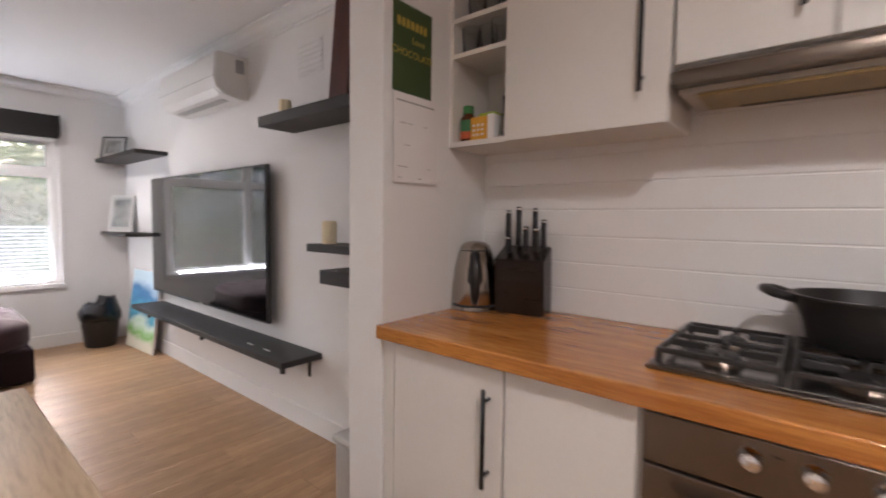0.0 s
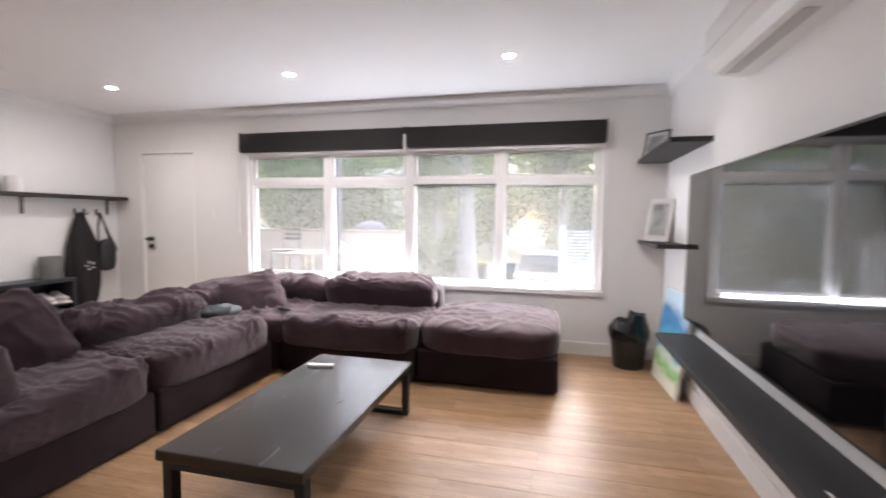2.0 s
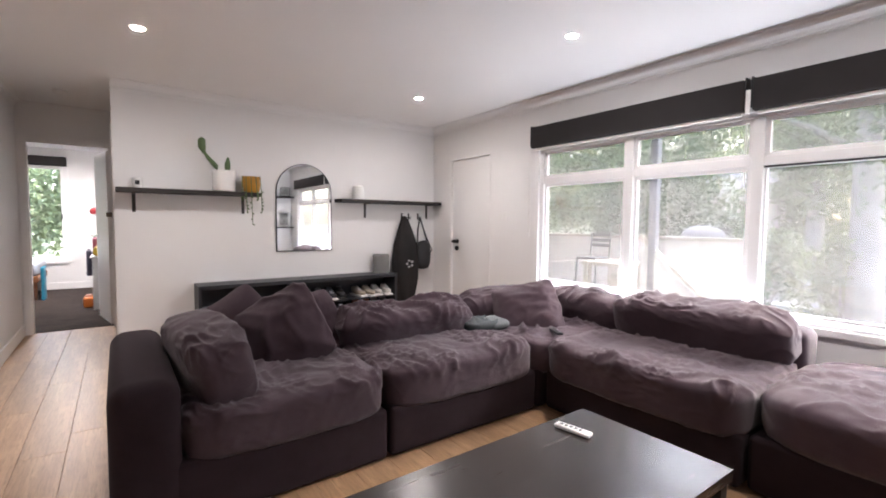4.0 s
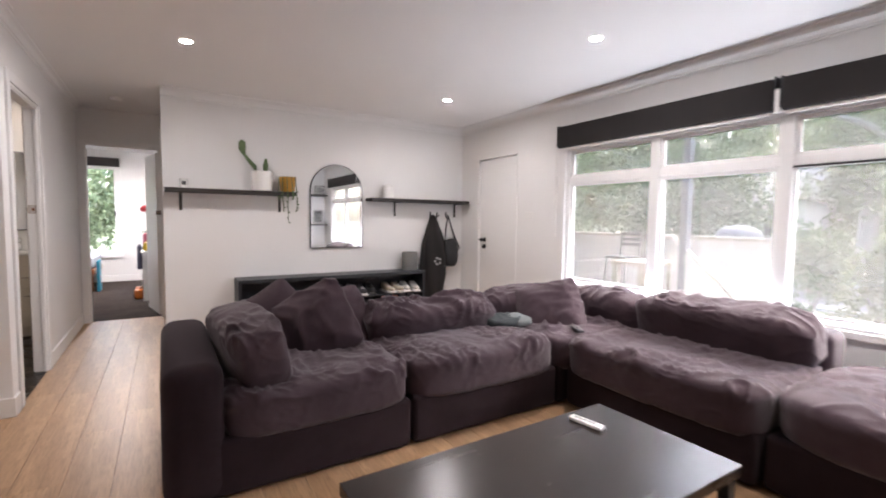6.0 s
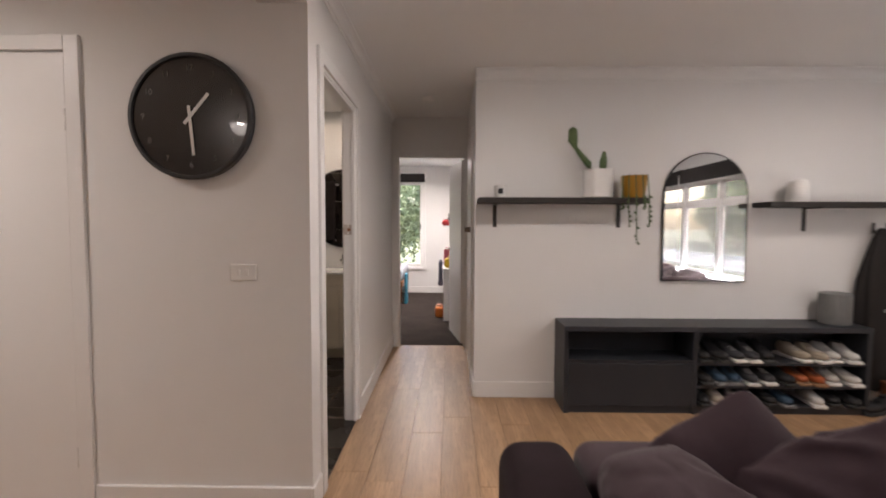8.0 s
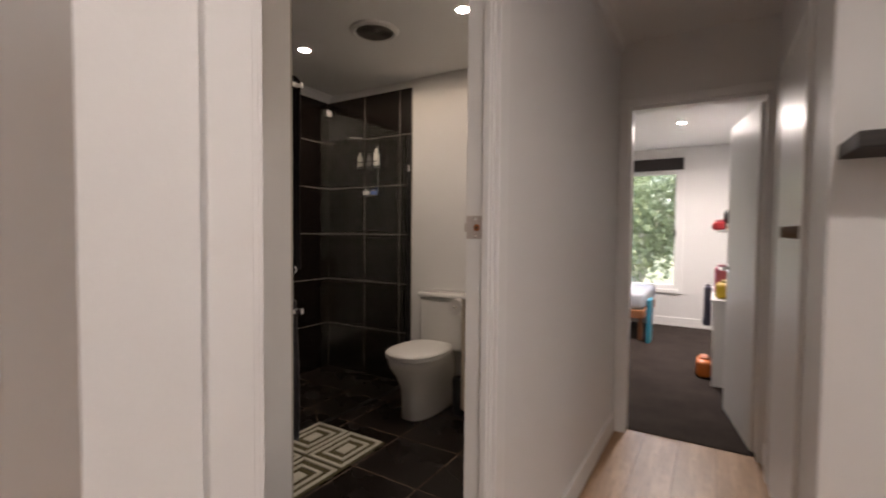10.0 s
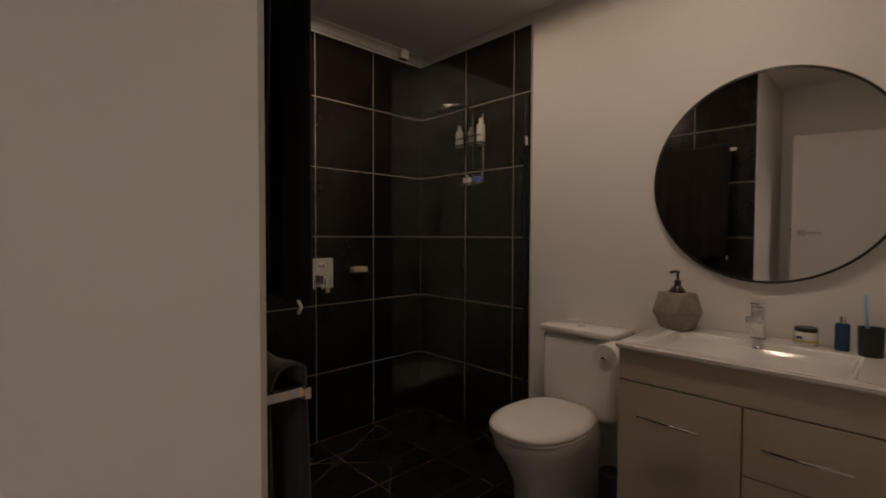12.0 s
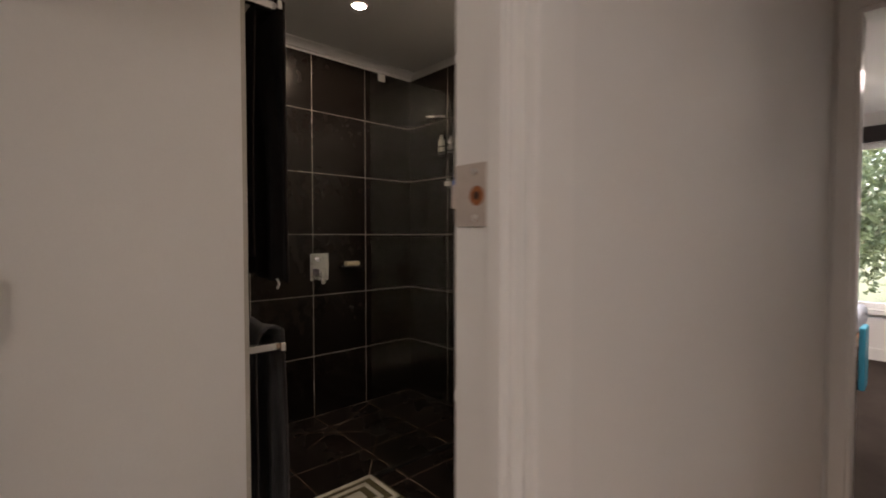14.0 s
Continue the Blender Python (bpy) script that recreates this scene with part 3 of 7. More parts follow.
roller_blind(-2.395, -0.545, -4.985, 1.945, 2.15, "window blinds")
roller_blind(-0.497, 1.352, -4.985, 1.945, 2.15, "window blinds")
c = thing("blind_chain", "white blind control chain with clip between the blinds", "blind chain", (-4.96, -0.521, 2.0))
part("clip", boxes(((-4.975, -0.535, 1.93), (-4.95, -0.507, 2.08)), bev=0.004), WHITEPLASTIC, c)
part("chain", tube([(-4.955, -0.525, 1.93), (-4.955, -0.528, 1.5), (-4.955, -0.521, 1.45), (-4.955, -0.514, 1.5), (-4.955, -0.517, 1.93)], 0.0022, 6), WHITEPLASTIC, c)
c = thing("blind_chain", "white blind control chain hanging beside the window", "blind chain", (WX + 0.03, -2.46, 1.5))
part("chain", tube([(WX + 0.02, -2.455, 1.97), (WX + 0.02, -2.46, 1.12), (WX + 0.02, -2.468, 1.08), (WX + 0.02, -2.476, 1.12), (WX + 0.02, -2.475, 1.97)], 0.003, 6), WHITEPLASTIC, c)

# ---------------------------------------------------------------- outside
structure("ground", boxes(((-400, -400, -2.6), (-5.2, 400, -1.5))), surface("lawn_ground", (0.06, 0.075, 0.03), (0.14, 0.13, 0.07), 0.95, 30, 0.4, 0.5, 0.02), "patchy garden ground sloping to the street", "ground")
structure("ground_rear", boxes(((-60, -300, -2.6), (60, -9.9, -0.6))), surface("rear_ground", (0.06, 0.075, 0.03), (0.12, 0.12, 0.06), 0.95, 30, 0.4, 0.5, 0.02), "garden ground behind the bedroom", "ground")
structure("road", boxes(((-27, -120, -1.5), (-19.5, 120, -1.47))), surface("asphalt", (0.17, 0.165, 0.16), (0.25, 0.245, 0.235), 0.9, 80, 0.5, 0.4, 0.004), "pale worn asphalt street", "road")
structure("driveway", boxes(((-19.5, -1.2, -1.5), (-9.5, 9.0, -1.46))), surface("driveway_concrete", (0.25, 0.23, 0.20), (0.34, 0.315, 0.28), 0.9, 60, 0.6, 0.3, 0.003), "weathered brown-grey concrete driveway", "driveway")
for y in (-19.2, -27.3):
    structure("kerb", boxes(((y - 0.15, -120, -1.5), (y + 0.15, 120, -1.36)), bev=0.02), RENDER, "pale concrete street kerb", "kerb")
structure("deck", boxes(((-8.6, -8.0, -0.22), (-5.17, -1.75, -0.06))), wood("deck_timber", (0.20, 0.15, 0.11), (0.36, 0.29, 0.22), 0.7, (8, 0.6, 8), 3.0, 0.1, 0.4), "grey weathered timber deck", "deck")
DECK_CAP = wood("cap_timber", (0.42, 0.36, 0.28), (0.58, 0.52, 0.42), 0.6, (1, 1, 1), 4.0, 0.1, 0.2)
bal = thing("balustrade", "white rendered deck balustrade with timber capping", "balustrade", (-8.5, -3.0, -0.06))
part("panel", boxes(((-8.6, -8.0, -1.5), (-8.48, -1.75, 0.98))), RENDER, bal)
part("cap", boxes(((-8.66, -8.0, 0.98), (-8.42, -1.72, 1.03)), bev=0.005), DECK_CAP, bal)
bm = bmesh.new()
vs = [bm.verts.new(p) for p in ((-7.4, -2.65, 1.0), (-7.4, -1.6, 0.06), (-7.4, -1.6, -1.5), (-7.4, -2.65, -1.5), (-7.52, -2.65, 1.0), (-7.52, -1.6, 0.06), (-7.52, -1.6, -1.5), (-7.52, -2.65, -1.5))]
for f in ((3, 2, 1, 0), (4, 5, 6, 7), (0, 1, 5, 4), (1, 2, 6, 5), (2, 3, 7, 6), (3, 0, 4, 7)):
    bm.faces.new([vs[i] for i in f])
part("stair_panel", bm, RENDER, bal)
part("stair_rail", smooth(tube([(-7.46, -2.7, 1.05), (-7.46, -1.5, 0.0)], 0.045, 8)), DECK_CAP, bal)
post = thing("verandah_post", "dark steel verandah post on the deck", "post", (-8.3, -2.62, -0.06))
part("shaft", boxes(((-7.5, -2.55, -0.06), (-7.4, -2.45, 2.5)), bev=0.006), plain("post_grey", (0.16, 0.17, 0.19), 0.5), post)
structure("verandah_roof", boxes(((-7.9, -8.0, 2.5), (-5.17, -2.3, 2.62))), plain("verandah_lining", (0.22, 0.22, 0.23), 0.6), "dark verandah roof over the deck", "roof")


def bar_stool(x, y, rz):
    s = thing("bar_stool", "grey metal outdoor bar stool on the deck", "stool", (x, y, -0.06))
    part("seat", boxes(((x - 0.19, y - 0.19, 0.66), (x + 0.19, y + 0.19, 0.70)), bev=0.012), DARKGREY, s)
    for i, j in ((-1, -1), (-1, 1), (1, -1), (1, 1)):
        part("leg", tube([(x + i * 0.2, y + j * 0.2, -0.06), (x + i * 0.17, y + j * 0.17, 0.66)], 0.014, 8), DARKGREY, s)
    for i in (-1, 1):
        part("back_post", tube([(x - 0.17, y + i * 0.17, 0.70), (x - 0.2, y + i * 0.17, 1.05)], 0.012, 8), DARKGREY, s)
    for z in (0.85, 0.93, 1.02):
        part("back_slat", boxes(((x - 0.21, y - 0.18, z), (x - 0.19, y + 0.18, z + 0.05)), bev=0.004), DARKGREY, s)
    part("foot_rail", tube([(x - 0.19, y - 0.19, 0.22), (x + 0.19, y - 0.19, 0.22), (x + 0.19, y + 0.19, 0.22), (x - 0.19, y + 0.19, 0.22)], 0.010, 8), DARKGREY, s)


bar_stool(-7.75, -3.65, 0)
t = thing("outdoor_table", "pale timber outdoor table on the deck", "table", (-7.3, -1.9, -0.06))
part("tabletop", boxes(((-7.7, -3.3, 0.64), (-7.0, -2.72, 0.69)), bev=0.006), DECK_CAP, t)
for x, y in ((-7.64, -3.24), (-7.64, -2.78), (-7.06, -3.24), (-7.06, -2.78)):
    part("leg", boxes(((x - 0.04, y - 0.04, -0.06), (x + 0.04, y + 0.04, 0.64)), bev=0.005), DECK_CAP, t)
b = thing("barbecue", "covered grey domed barbecue behind the balustrade", "barbecue", (-9.4, -2.75, -1.5))
part("cover", smooth(lathe([(0.33, 0.98), (0.33, 1.04), (0.28, 1.12), (0.17, 1.18), (0.05, 1.2)], 24, (-9.4, -2.75, 0.0))), plain("bbq_cover", (0.12, 0.12, 0.13), 0.6), b)
part("stand", boxes(((-9.65, -3.0, -1.5), (-9.15, -2.5, 0.98))), plain("bbq_stand", (0.08, 0.08, 0.085), 0.6), b)

BARK = surface("bark", (0.30, 0.265, 0.235), (0.46, 0.42, 0.375), 0.9, 30, 2.0, 0.7, 0.02, stretch=(1, 1, 0.25))
LEAVES = [surface("leaves_" + n, a, b, 0.7, 20, 0.7, 0.0) for n, a, b in (("dark", (0.065, 0.105, 0.040), (0.125, 0.175, 0.072)), ("olive", (0.13, 0.165, 0.075), (0.22, 0.255, 0.13)), ("light", (0.19, 0.22, 0.095), (0.30, 0.32, 0.16)))]


# sunlight shines through thin leaves
for leaf_mat in LEAVES:
    lt = leaf_mat.node_tree
    lp_node = lt.nodes["Principled BSDF"]
    thin, blend = lt.nodes.new("ShaderNodeBsdfTranslucent"), lt.nodes.new("ShaderNodeMixShader")
    lt.links.new(lp_node.inputs["Base Color"].links[0].from_socket, thin.inputs["Color"])
    blend.inputs[0].default_value = 0.5
    lo_node = next(n for n in lt.nodes if n.type == "OUTPUT_MATERIAL")
    lt.links.new(lp_node.outputs[0], blend.inputs[1])
    lt.links.new(thin.outputs[0], blend.inputs[2])
    lt.links.new(blend.outputs[0], lo_node.inputs[0])


def crown(blobs, n, size, seed):
    """Loose leaf clumps: many small folded leaves scattered in uneven clusters."""
    rng = np.random.default_rng(seed)
    verts, faces = [], []
    vol = np.array([b[3] * b[4] * b[5] for b in blobs])
    pick = rng.choice(len(blobs), n, p=vol / vol.sum())
    for k in pick:
        x, y, z, rx, ry, rz = blobs[k]
        u = rng.normal(size=3)
        u /= np.linalg.norm(u)
        r = rng.uniform(0.35, 1.08) ** 0.6
        c = np.array((x, y, z)) + u * r * np.array((rx, ry, rz))
        a, b = rng.normal(size=3), rng.normal(size=3)
        a /= np.linalg.norm(a)
        b -= a * (a @ b)
        b /= np.linalg.norm(b)
        s = size * rng.uniform(0.6, 1.5)
        i = len(verts)
        verts += [c - a * s, c + b * s * 0.45, c + a * s, c - b * s * 0.45]
        faces.append((i, i + 1, i + 2, i + 3))
    return mesh_of("crown", verts, faces)


def tree(x, y, h, r, seed, leaf=1, lean=0.0, n=3500, base=-1.5, low=0.35, label="tall eucalypt tree with thin pale foliage", size=0.14):
    rng = random.Random(seed)
    t = thing("tree", label, "tree", (x, y, base))
    tr = h * 0.028
    pts = [(x + lean * u * u * h + 0.15 * math.sin(3 * u + seed), y + 0.2 * math.sin(2.3 * u + seed), base + h * u * 0.85) for u in (0, 0.15, 0.3, 0.5, 0.7, 0.85, 1.0)]
    bm = tube(pts, [tr * 1.5, tr * 1.1, tr, tr * 0.8, tr * 0.55, tr * 0.35, tr * 0.12], 10)
    blobs = []
    for k in range(9):
        u = low + (0.95 - low) * k / 8
        p = Vector(pts[0]).lerp(Vector(pts[-1]), u)
        a = k * 2.4 + seed
        q = p + Vector((math.cos(a), math.sin(a), 0.5)) * r * rng.uniform(0.45, 0.9)
        tube([p, p.lerp(q, 0.5) + Vector((0, 0, 0.15)), q], [tr * 0.4, tr * 0.25, tr * 0.06], 6, bm)
        blobs.append((q.x, q.y, q.z, r * rng.uniform(0.35, 0.6), r * rng.uniform(0.35, 0.6), r * rng.uniform(0.25, 0.45)))
        blobs.append((p.x, p.y, p.z + 0.3, r * 0.4, r * 0.4, r * 0.35))
    part("trunk", smooth(bm), BARK, t)
    me = crown(blobs, n, size, seed)
    me.materials.append(LEAVES[leaf])
    c = new("crown", me)
    c.parent = t
    c.matrix_parent_inverse = t.matrix_basis.inverted()
    return t


def shrub(x, y, w, h, seed, leaf, label, base=-1.5, n=2200, size=0.09, name="shrub"):
    t = thing(name, label, "shrub", (x, y, base))
    rng = random.Random(seed)
    bm = bmesh.new()
    blobs = []
    for k in range(7):
        a = k * 2.4 + seed
        q = (x + math.cos(a) * w * rng.uniform(0.1, 0.6), y + math.sin(a) * w * rng.uniform(0.1, 0.6), base + h * rng.uniform(0.3, 0.8))
        tube([(x, y, base), q], [0.05, 0.015], 6, bm)
        blobs.append((*q, w * rng.uniform(0.35, 0.5), w * rng.uniform(0.35, 0.5), h * rng.uniform(0.2, 0.32)))
    part("stems", bm, BARK, t)
    me = crown(blobs, n, size, seed)
    me.materials.append(LEAVES[leaf])
    c = new("foliage", me)
    c.parent = t
    c.matrix_parent_inverse = t.matrix_basis.inverted()
    return t


tree(-15.5, -1.85, 11.0, 3.4, 3, 1, 0.0, 11000, low=0.38, size=0.075)
tree(-30.0, 9.0, 13.0, 4.5, 5, 2, 0.0, 9500, size=0.15)
tree(-31.0, 1.5, 14.0, 5.0, 8, 1, 0.0, 9500, size=0.15)
tree(-30.0, -6.5, 13.0, 4.6, 11, 1, 0.0, 9500, size=0.15)
tree(-24.0, -13.0, 12.0, 4.4, 13, 0, 0.0, 9000, size=0.14)
tree(-34.0, 17.0, 14.0, 5.0, 15, 2, 0.0, 9000, size=0.16)
tree(-17.0, 12.5, 10.0, 3.6, 18, 2, 0.0, 8000, size=0.11)
tree(-20.0, -22.0, 13.0, 5.0, 21, 0, 0.0, 9000, size=0.15)
shrub(-12.5, -5.2, 2.4, 5.4, 2, 0, "dense dark green garden shrub beyond the deck", n=12000, size=0.075)
shrub(-11.5, -9.5, 2.6, 5.8, 4, 0, "dense dark green garden shrub beyond the deck", n=10000, size=0.075)
shrub(-17.2, 2.2, 1.3, 4.0, 6, 0, "dark green upright conifer-like garden shrub", n=3200)
shrub(-16.0, -2.4, 1.3, 3.2, 7, 2, "small yellow-green garden shrub in flower", n=2600)
shrub(-18.0, -4.6, 1.5, 3.0, 9, 1, "low grey-green garden shrub near the kerb", n=2400)
for k, y in enumerate(range(-46, 60, 6)):
    shrub(-37 - (k % 3), y, 4.2, 7.5, 30 + k, 1 + k % 2, "far belt of grey-green bushland", n=4500, size=0.2, name="bush")
for k, y in enumerate(range(-70, 90, 9)):
    shrub(-52 - 3 * (k % 3), y, 7.5, 19, 90 + k, 2 - k % 2, "wooded hillside beyond the street", n=5000, size=0.4, name="bush")


def car(x, y, z):
    """A parked light silver wagon seen from afar."""
    c = thing("car", "light silver car parked at the street", "car", (x, y, z))
    body = plain("car_paint", (0.55, 0.56, 0.58), 0.25, 0.3)
    bm = boxes(((x - 2.1, y - 0.88, z + 0.28), (x + 2.1, y + 0.88, z + 0.92)), bev=0.12)
    part("body", smooth(bm), body, c)
    bm = bmesh.new()
    v = bx(bm, (x - 1.5, y - 0.8, z + 0.9), (x + 1.2, y + 0.8, z + 1.48), 0.0)
    for q in bm.verts:
        if q.co.z > z + 1.2:
            q.co.x += -0.45 if q.co.x > x else 0.35
            q.co.y += -0.14 if q.co.y > y else 0.14
    bmesh.ops.bevel(bm, geom=bm.edges[:], offset=0.06, segments=2, affect="EDGES")
    part("cabin", smooth(bm), plain("car_glass", (0.05, 0.055, 0.06), 0.1), c, "dark tinted cabin glass")
    part("roof", smooth(boxes(((x - 1.05, y - 0.66, z + 1.46), (x + 0.65, y + 0.66, z + 1.52)), bev=0.03)), body, c)
    for i in (-1.3, 1.3):
        for j in (-0.84, 0.84):
            w = part("wheel", smooth(lathe([(0.2, -0.1), (0.3, -0.1), (0.32, -0.06), (0.32, 0.06), (0.3, 0.1), (0.2, 0.1)], 20, (x + i, y + j, z + 0.32), pose(0, 0, 0, 90, 0, 0))), BLACKPLASTIC, c)
    for j in (-0.6, 0.6):
        part("headlight", boxes(((x + 2.06, y + j - 0.16, z + 0.62), (x + 2.13, y + j + 0.16, z + 0.78)), bev=0.02), CHROME, c)
    part("grille", boxes(((x + 2.08, y - 0.4, z + 0.42), (x + 2.125, y + 0.4, z + 0.58)), bev=0.01), BLACKPLASTIC, c)


car(-17.5, 0.55, -1.46)
for k, (x, y, col) in enumerate(((-18.6, -2.6, (0.05, 0.12, 0.05)), (-18.6, -1.9, (0.35, 0.25, 0.04)), (-18.7, -0.75, (0.04, 0.05, 0.09)))):
    b = thing("wheelie_bin", "council wheelie bin standing at the kerb", "bin", (x, y, -1.5), "street bins")
    cm = plain("bin_body", (0.04, 0.07, 0.045), 0.5)
    part("body", boxes(((x - 0.27, y - 0.25, -1.46), (x + 0.27, y + 0.25, -0.52)), bev=0.04), cm, b)
    part("lid", boxes(((x - 0.31, y - 0.28, -0.52), (x + 0.31, y + 0.28, -0.44)), bev=0.03), plain("bin_lid", col, 0.5), b)
h = thing("neighbour_house", "white weatherboard house with pitched roof among trees", "house", (-33, -12.5, -1.5))
part("wall", boxes(((-38, -16.5, -1.5), (-32, -9.8, 2.6))), RENDER, h)
bm = bmesh.new()
vs = [bm.verts.new(p) for p in ((-38.5, -17.0, 2.6), (-31.5, -17.0, 2.6), (-31.5, -9.3, 2.6), (-38.5, -9.3, 2.6), (-35, -17.0, 5.2), (-35, -9.3, 5.2))]
for f in ((0, 1, 4), (1, 2, 5, 4), (2, 3, 5), (3, 0, 4, 5), (3, 2, 1, 0)):
    bm.faces.new([vs[i] for i in f])
part("roof", bm, plain("roof_tiles", (0.35, 0.32, 0.30), 0.8), h)
for y in (-15.5, -13.2, -11.2):
    wd = part("window", boxes(((-32.02, y - 0.6, 0.3), (-31.96, y + 0.6, 1.6)), bev=0.01), plain("far_pane", (0.06, 0.07, 0.08), 0.1), h)
fence = thing("lattice_screen", "white slatted garden screen beside the driveway", "fence", (-10.2, 1.8, -1.5))
for z in range(36):
    part("slat", boxes(((-10.25, 1.1, -1.3 + z * 0.066), (-10.22, 2.6, -1.268 + z * 0.066))), RENDER, fence)
for y in (1.1, 2.6):
    part("post", boxes(((-10.3, y - 0.05, -1.5), (-10.2, y + 0.05, 1.15))), RENDER, fence)
for k, (x, y) in enumerate(((0.6, -17.0), (-2.6, -16.0), (-6.0, -18.0), (3.5, -18.0))):
    shrub(x, y, 2.6, 6.5, 60 + k, 1 + k % 2, "grey-green trees behind the bedroom", base=-0.6, n=11000, size=0.075)

# bedroom window
w = tagged(new("window_2"), "white bedroom casement window", "window", "", "structure")
x0, x1, z0, z1 = BWIN
part("window_frame", boxes(((x0, -9.6, z0), (x0 + 0.06, -9.53, z1)), ((x1 - 0.06, -9.6, z0), (x1, -9.53, z1)), ((x0 + 0.06, -9.6, z0), (x1 - 0.06, -9.53, z0 + 0.06)), ((x0 + 0.06, -9.6, z1 - 0.06), (x1 - 0.06, -9.53, z1)), bev=0.004), GLOSS, w)
part("window_trim", boxes(((x0 - 0.05, -9.5, z0 - 0.05), (x0, -9.485, z1)), ((x1, -9.5, z0 - 0.05), (x1 + 0.05, -9.485, z1)), ((x0, -9.5, z0 - 0.05), (x1, -9.47, z0)), bev=0.003), GLOSS, w)
g = part("pane", boxes(((x0 + 0.055, -9.567, z0 + 0.055), (x1 - 0.055, -9.563, z1 - 0.055))), GLASS, w)
g.visible_shadow = False
part("window_latch", boxes(((x0 + 0.045, -9.53, 1.22), (x0 + 0.07, -9.50, 1.32)), bev=0.004), BLACKPLASTIC, w)
rb = thing("roller_blind", "rolled-up dark blind over the bedroom window", "blind", (-0.5, -9.45, 2.29))
part("cassette", boxes(((-0.965, -9.49, 2.13), (-0.06, -9.42, 2.285)), bev=0.01), BLIND, rb)

# ---------------------------------------------------------------- television wall
def shelf(name, lo, hi, label, mat=BLACKWOOD, group=""):
    s = thing(name, label, "shelf", lo, group)
    part("board", boxes((lo, hi), bev=0.003), mat, s)
    return s


shelf("floating_shelf", (-1.945, 1.66, 1.74), (-0.742, TY, 1.795), "chunky black-stained floating wooden shelf", group="television wall shelves")
shelf("floating_shelf", (-1.53, 1.687, 1.078), (-0.742, TY, 1.117), "chunky black-stained floating wooden shelf", group="television wall shelves")
shelf("floating_shelf", (-1.42, 1.687, 0.925), (-0.742, TY, 0.993), "chunky black-stained floating wooden shelf", group="television wall shelves")
shelf("floating_shelf", (WX + 0.002, 1.635, 1.765), (-3.895, TY, 1.80), "black-stained wooden corner shelf with picture frame", group="television wall shelves")
shelf("floating_shelf", (WX + 0.002, 1.66, 1.055), (-4.29, TY, 1.088), "black-stained wooden corner shelf with picture frame", group="television wall shelves")
s = shelf("media_shelf", (-4.085, 1.632, 0.447), (-1.678, TY, 0.482), "long low black-stained shelf under the television", surface("matt_black_board", (0.018, 0.018, 0.019), (0.035, 0.034, 0.035), 0.5, 90, 3.0, 0.3, 0.0006))
for x in (-3.9, -2.85, -1.80):
    part("bracket", boxes(((x - 0.012, 1.70, 0.38), (x + 0.012, 1.72, 0.447)), ((x - 0.012, TY - 0.006, 0.32), (x + 0.012, TY, 0.447)), ((x - 0.012, 1.72, 0.44), (x + 0.012, TY - 0.006, 0.447))), DARKGREY, s)
for x in (-2.15, -1.96):
    part("cable_hole", boxes(((x - 0.035, 1.70, 0.4822), (x + 0.035, 1.712, 0.4835)), bev=0.0005), WHITEPLASTIC, s, "pale scuff mark")
tv = thing("television", "large flat black television mounted on the wall", "television", (-3.1, 1.82, 1.07))
part("casing", boxes(((-4.075, 1.806, 0.59), (-2.125, 1.832, 1.57)), bev=0.004), BLACKPLASTIC, tv)
part("screen", boxes(((-4.063, 1.802, 0.605), (-2.137, 1.807, 1.558)), bev=0.001), SCREEN, tv, "glossy black screen reflecting the window")
part("wall_mount", boxes(((-3.4, 1.832, 0.9), (-2.8, TY, 1.3))), BLACKMETAL, tv)
part("status_lamp", boxes(((-3.12, 1.8045, 0.594), (-3.06, 1.8065, 0.602))), CHROME, tv)

ac = thing("air_conditioner", "white split system air conditioner below the cornice", "air conditioner", (-2.94, 1.78, 2.15))
bm = bmesh.new()
prof = [(0.0, 2.285), (-0.19, 2.285), (-0.212, 2.262), (-0.222, 2.12), (-0.205, 2.062), (-0.16, 2.025), (-0.05, 2.01), (0.0, 2.01)]
ends = [[bm.verts.new((x, TY + u, v)) for u, v in prof] for x in (-3.40, -2.478)]
for k in range(len(prof)):
    bm.faces.new((ends[0][k], ends[0][(k + 1) % 8], ends[1][(k + 1) % 8], ends[1][k]))
bm.faces.new(ends[0][::-1])
bm.faces.new(ends[1])
bmesh.ops.recalc_face_normals(bm, faces=bm.faces[:])
bmesh.ops.bevel(bm, geom=[e for e in bm.edges if abs(e.verts[0].co.x - e.verts[1].co.x) < 0.01], offset=0.008, segments=2, affect="EDGES")
part("body", smooth(bm), WHITEPLASTIC, ac)
part("louvre", boxes(((-3.36, -0.028, -0.003), (-2.52, 0.028, 0.002)), bev=0.001), WHITEPLASTIC, ac).matrix_basis = pose(0, TY - 0.1835, 2.0425, -39.5, 0, 0)
part("outlet_slot", boxes(((-3.33, TY - 0.13, 2.013), (-2.60, TY - 0.06, 2.0165))), plain("slot_grey", (0.52, 0.52, 0.51), 0.6), ac)
part("rating_label", boxes(((-2.4785, TY - 0.085, 2.17), (-2.4765, TY - 0.03, 2.255))), plain("label_grey", (0.35, 0.35, 0.36), 0.6), ac, "grey and white rating label")
part("seam", boxes(((-3.395, TY - 0.2235, 2.125), (-2.483, TY - 0.221, 2.128))), plain("seam_grey", (0.45, 0.45, 0.44), 0.6), ac)

